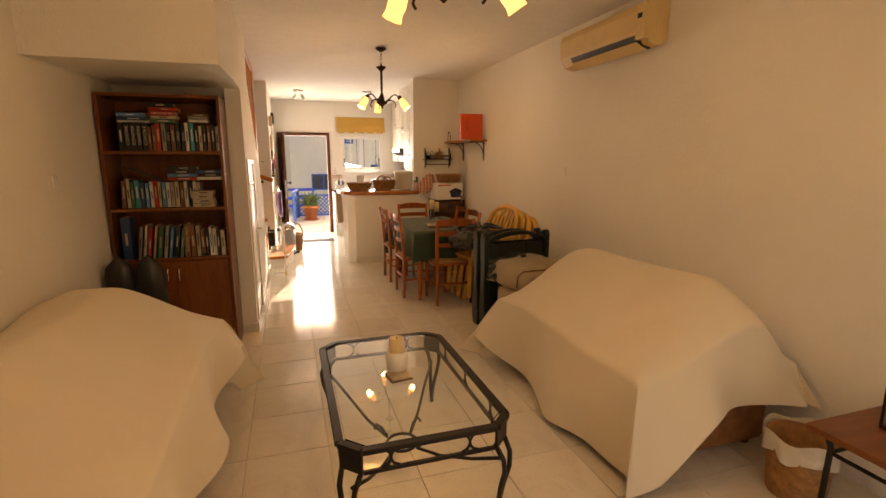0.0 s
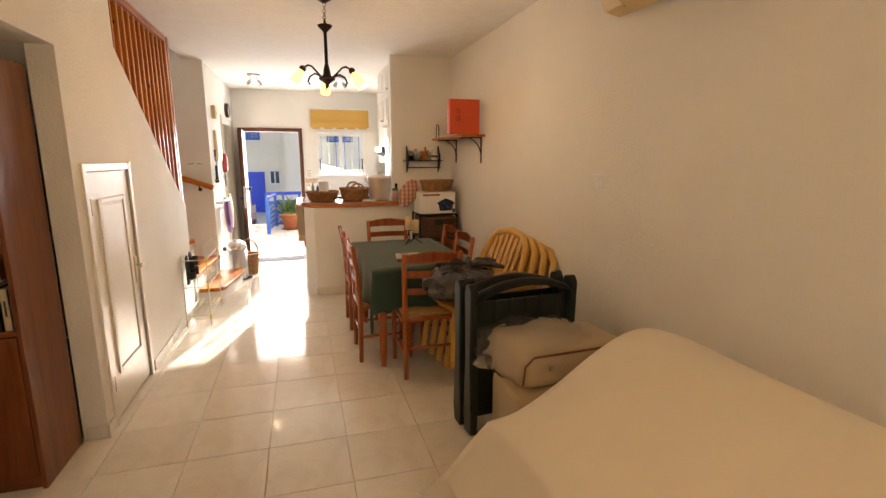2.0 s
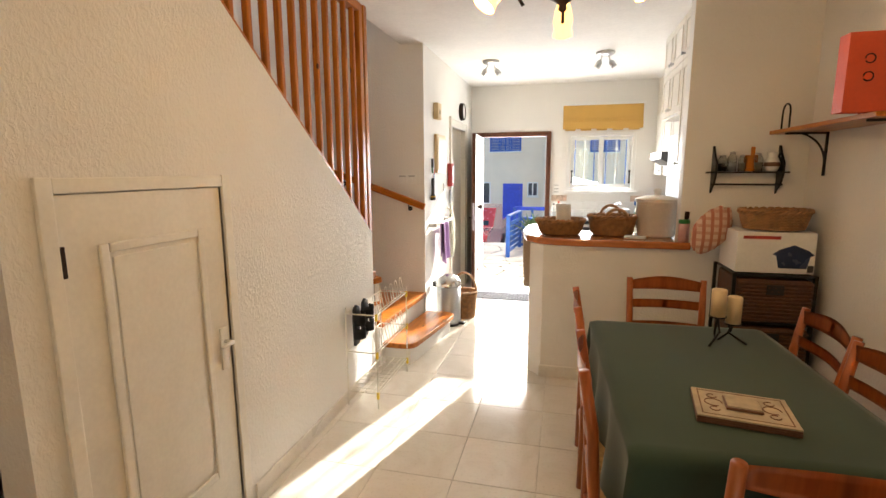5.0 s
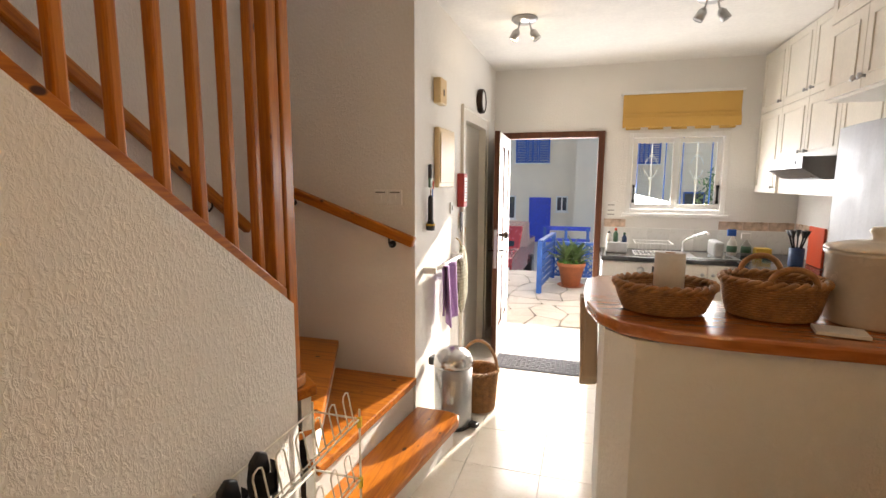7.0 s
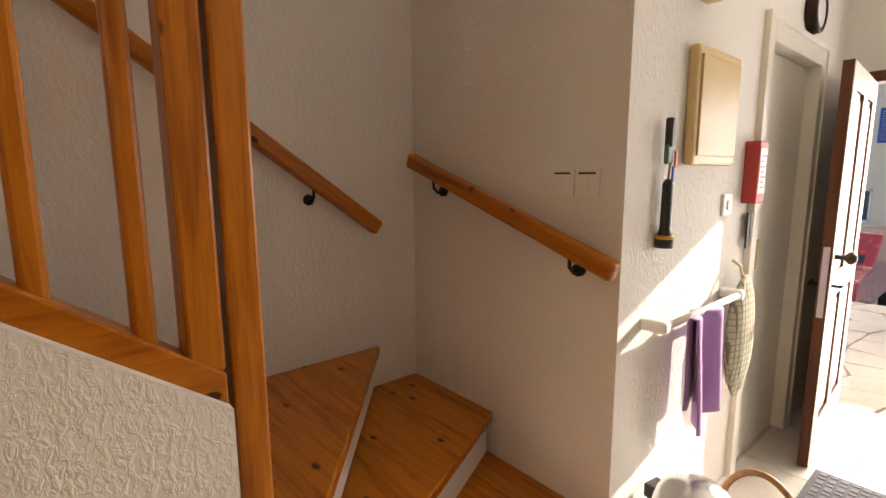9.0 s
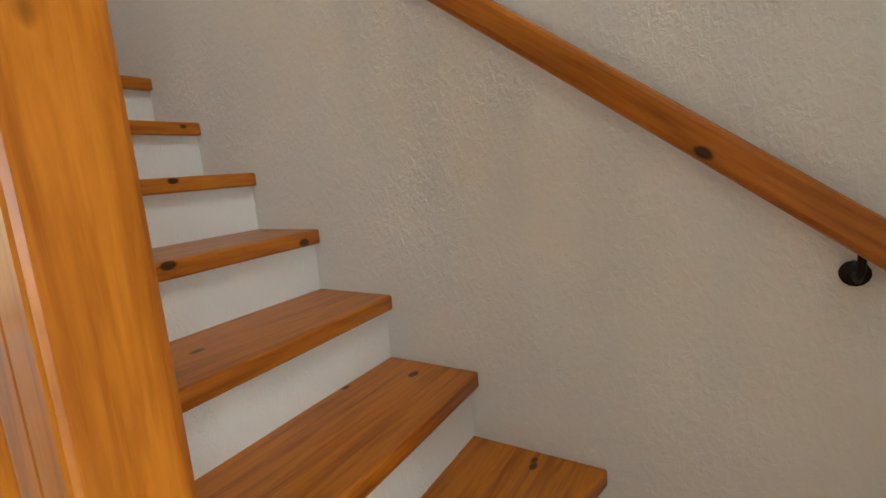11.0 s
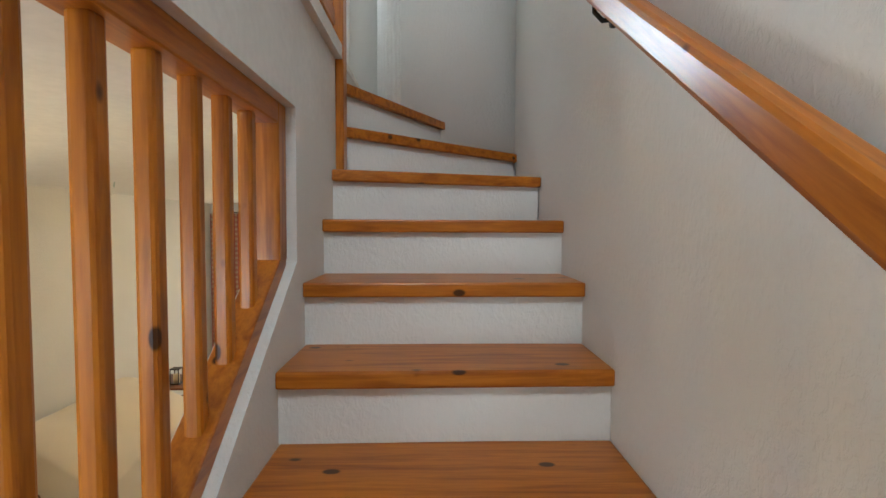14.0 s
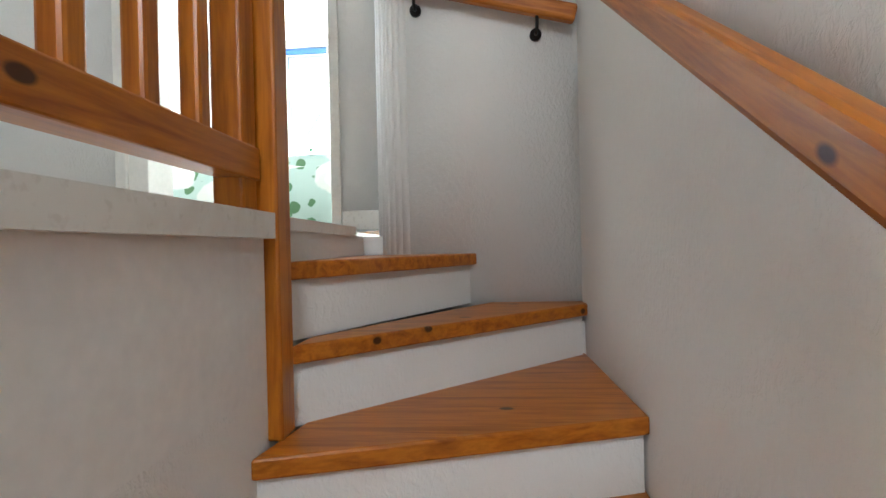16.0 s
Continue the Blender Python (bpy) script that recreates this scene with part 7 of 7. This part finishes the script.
def house_window(ob, cx_, x0, x1, z0, z1, frame_mat, shutters=False):
    z0, z1 = z0 - GROUND, z1 - GROUND
    w = part("window", B((x0 - cx_, x0 - cx_ + 0.06, -0.04, 0, z0, z1), (x1 - cx_ - 0.06, x1 - cx_, -0.04, 0, z0, z1), (x0 - cx_, x1 - cx_, -0.04, 0, z0, z0 + 0.06), (x0 - cx_, x1 - cx_, -0.04, 0, z1 - 0.06, z1), ((x0 + x1) / 2 - cx_ - 0.03, (x0 + x1) / 2 - cx_ + 0.03, -0.04, 0, z0, z1)), frame_mat, ob)
    part("sill", B((x0 - cx_ - 0.05, x1 - cx_ + 0.05, -0.09, 0, z0 - 0.05, z0)), WHITEP, w)
    if shutters:
        n = 3
        for k in range(n):
            a = x0 - cx_ + (x1 - x0) * k / n
            b = a + (x1 - x0) / n
            bm = B((a + 0.01, a + 0.06, -0.08, -0.045, z0, z1), (b - 0.06, b - 0.01, -0.08, -0.045, z0, z1))
            for j in range(14):
                zz = z0 + 0.04 + j * (z1 - z0 - 0.08) / 14
                box(bm, a + 0.06, b - 0.06, -0.075, -0.05, zz, zz + 0.05)
            part("shutter", bm, BLUE, w, "blue louvred shutter")
    else:
        part("pane", B((x0 - cx_ + 0.06, x1 - cx_ - 0.06, -0.02, -0.012, z0 + 0.06, z1 - 0.06)), plain("dark_pane", (0.05, 0.06, 0.08), 0.1), w)


h1, c1 = house("house", "cream rendered house with a blue door and shutters", -12, 0.45, 24, 32, 6.5)
house_window(h1, c1, -2.35, -0.78, 2.45, 3.6, BLUE, True)
house_window(h1, c1, -0.43, 0.11, 0.20, 0.92, WHITEP)
house_window(h1, c1, -3.1, -2.3, -0.2, 0.92, WHITEP)
house_window(h1, c1, -5.6, -4.2, 2.45, 3.6, BLUE, True)
d = part("door", B((-1.66 - c1, -0.66 - c1, -0.06, 0, 0, 2.10), bev=0.01), BLUEDOOR, h1, "cobalt blue front door")
part("panel", B((-1.5 - c1, -0.82 - c1, -0.075, -0.06, 1.1, 1.95), (-1.5 - c1, -0.82 - c1, -0.075, -0.06, 0.15, 0.9)), BLUEDOOR, d)
h2, c2 = house("house", "cream rendered house with blue framed windows", 0.451, 14, 22, 32, 6.5)
house_window(h2, c2, 1.48, 2.7, -0.11, 0.73, BLUE)
house_window(h2, c2, 2.45, 3.7, 2.3, 3.6, BLUE, True)
house_window(h2, c2, 4.6, 5.4, 0.0, 1.2, BLUE)
part("meter_panel", B((1.5 - c2, 2.6 - c2, -0.03, 0, 0.35, 0.75)), WHITEP, h2)
# shrub beyond the window
sh = thing("shrub", "leafy climbing shrub beyond the kitchen window", "shrub", (3.3, 9.6, -0.1))
part("trunk", T(([(0, 0, 0), (0.05, 0, 0.6), (0.02, 0, 1.3)], [0.05, 0.035, 0.02])), DARKWOOD, sh, "", True)
bm = bmesh.new()
for i in range(900):
    a, b, r_ = rl.uniform(0, math.tau), rl.uniform(-1, 1), 0.55 * rl.random() ** 0.4
    c = Vector((r_ * math.cos(a) * math.sqrt(1 - b * b) * 1.1, r_ * math.sin(a) * math.sqrt(1 - b * b), 1.45 + r_ * b * 0.8 + 0.1 * math.sin(a * 3)))
    u = Vector((rl.uniform(-1, 1), rl.uniform(-1, 1), rl.uniform(-1, 1))).normalized() * 0.05
    w = u.orthogonal().normalized() * 0.025
    bm.faces.new([bm.verts.new(c + q) for q in (-u, w, u, -w)])
tagged(part("crown", bm, LEAF, sh), kind="stuff")

# ---- upstairs ----
dr = thing("door_3", "white moulded bedroom door frame", "door", (0.02, -0.73, UP), kind="structure")
part("frame", B((-0.022, 0.02, -0.08, 0.078, 0, 2.10), (0.79, 0.90, -0.08, 0.085, 0, 2.10), (0.02, 0.79, -0.08, 0.085, 2.02, 2.10), (0.875, 0.925, 0.07, 0.10, 0, 2.12), bev=0.005), PAINTW, dr)


def blossom_cloth(name):
    """Pale green cloth printed with white blooms and green leaves."""
    m, t, b = tree_of(name, 0.9)
    v = coords(t)
    n = add(t, "ShaderNodeTexNoise", Scale=9.0, Detail=3.0)
    t.links.new(v, n.inputs[0])
    warp = t.nodes.new("ShaderNodeVectorMath")
    warp.operation = "MULTIPLY_ADD"
    warp.inputs[1].default_value = (0.06, 0.06, 0.06)
    t.links.new(n.outputs["Color"], warp.inputs[0])
    t.links.new(v, warp.inputs[2])
    big = add(t, "ShaderNodeTexVoronoi", Scale=4.0)
    lf = add(t, "ShaderNodeTexVoronoi", Scale=10.0)
    t.links.new(warp.outputs[0], big.inputs[0]), t.links.new(warp.outputs[0], lf.inputs[0])
    leaves = ramp(t, lf.outputs["Distance"], [(0.34, (1, 1, 1)), (0.38, (0, 0, 0))])
    bloom = ramp(t, big.outputs["Distance"], [(0.40, (1, 1, 1)), (0.44, (0, 0, 0))])
    c = mixed(t, (0.42, 0.52, 0.46), (0.10, 0.20, 0.09), leaves.outputs[0])
    petal = ramp(t, lf.outputs["Distance"], [(0.0, (0.85, 0.84, 0.80)), (0.5, (0.62, 0.62, 0.56))])
    t.links.new(mixed(t, c, petal.outputs[0], bloom.outputs[0]), b.inputs["Base Color"])
    return m


bed = thing("bed", "double bed with a floral green and white cover", "bed", (1.05, -2.45, UP))
part("base", B((-0.72, 0.72, -0.95, 0.90, 0.05, 0.28), bev=0.02), PINE_X, bed)
part("mattress", B((-0.74, 0.74, -0.97, 0.92, 0.28, 0.47), bev=0.05), WHITEP, bed)
for sx in (-0.6, 0.6):
    for sy in (-0.85, 0.8):
        part("leg", B((sx - 0.03, sx + 0.03, sy - 0.03, sy + 0.03, 0, 0.06)), PINE_Z, bed)
bm = bmesh.new()
surf(bm, 40, 40, lambda u, v: ((u - 0.5) * 1.62, -0.95 + 1.95 * v, 0.49 + 0.03 * noise.noise((u * 6, v * 6, 2)) - (0.46 * max(0, (v - 0.95) / 0.05) if v > 0.95 else 0) - (0.42 * max(0, (abs(u - 0.5) - 0.465) / 0.035) if abs(u - 0.5) > 0.465 else 0)))
thicken(solid("bedspread", bm, blossom_cloth("floral_cloth"), "pale green bedspread printed with white flowers and leaves", "bedspread", smooth=True, at=pose(1.05, -2.45, UP)), 0.008)
win = thing("window_3", "white framed bedroom balcony door with blue head rail", "window", (1.22, -4.53, UP), kind="structure")
part("frame", B((0, 0.06, -0.03, 0.04, 0, 2.38), (1.02, 1.08, -0.03, 0.04, 0, 2.38), (0.06, 1.02, -0.03, 0.04, 2.30, 2.38), (0.51, 0.57, -0.03, 0.04, 0.05, 2.30), (0.06, 1.02, -0.03, 0.04, 0, 0.05)), WHITEP, win)
part("head_rail", B((0.0, 1.08, 0.04, 0.07, 2.31, 2.37)), BLUE, win)
for x in (0.06, 0.57):
    part("pane", B((x, x + 0.45, -0.004, 0.004, 0.05, 2.30)), GLASS, win).visible_shadow = False
part("safety_dot", L([(0.035, 0), (0.035, 0.002), (0.001, 0.002)], 16, (0.25, 0, 0)), SPINES["green"], win).matrix_basis = pose(0, 0.006, 1.15, -90, 0, 0)
bk_ = solid("backdrop", B((-60, 60, -120, -119, -5, 14)), plain("far_trees", (0.16, 0.20, 0.12), 0.9, var=0.4, scale=0.2), "hazy line of far trees", "backdrop", "structure")

# ---- floor tiles, last ----
tile_me = mesh_of("tile", B((0.0015, 0.4035, 0.0015, 0.4005, -0.009, 0.0), bev=0.0015), FLOORTILE)
floor_ob = bpy.data.objects["floor"]
for i in range(-3, 7):
    for j in range(-15, 14):
        x0, y0 = 0.05 + 0.405 * i, 0.44 + 0.402 * j
        x1, y1 = min(x0 + 0.405, RX), min(y0 + 0.402, 5.82)
        xa, ya = max(x0, LX), max(y0, -5.45)
        if x1 - xa < 0.02 or y1 - ya < 0.02 or (x1 < -0.1 and y0 > 0.0):
            continue
        whole = x1 - xa > 0.404 and y1 - ya > 0.401
        if whole:
            ob = new("tile", tile_me)
            ob.location = (x0, y0, 0)
        else:
            ob = new("tile", mesh_of("tile", B((xa + 0.002 - x0, x1 - x0 - 0.002, ya + 0.002 - y0, y1 - y0 - 0.002, -0.009, 0.0)), FLOORTILE))
            ob.location = (x0, y0, 0)
        ob.parent = floor_ob
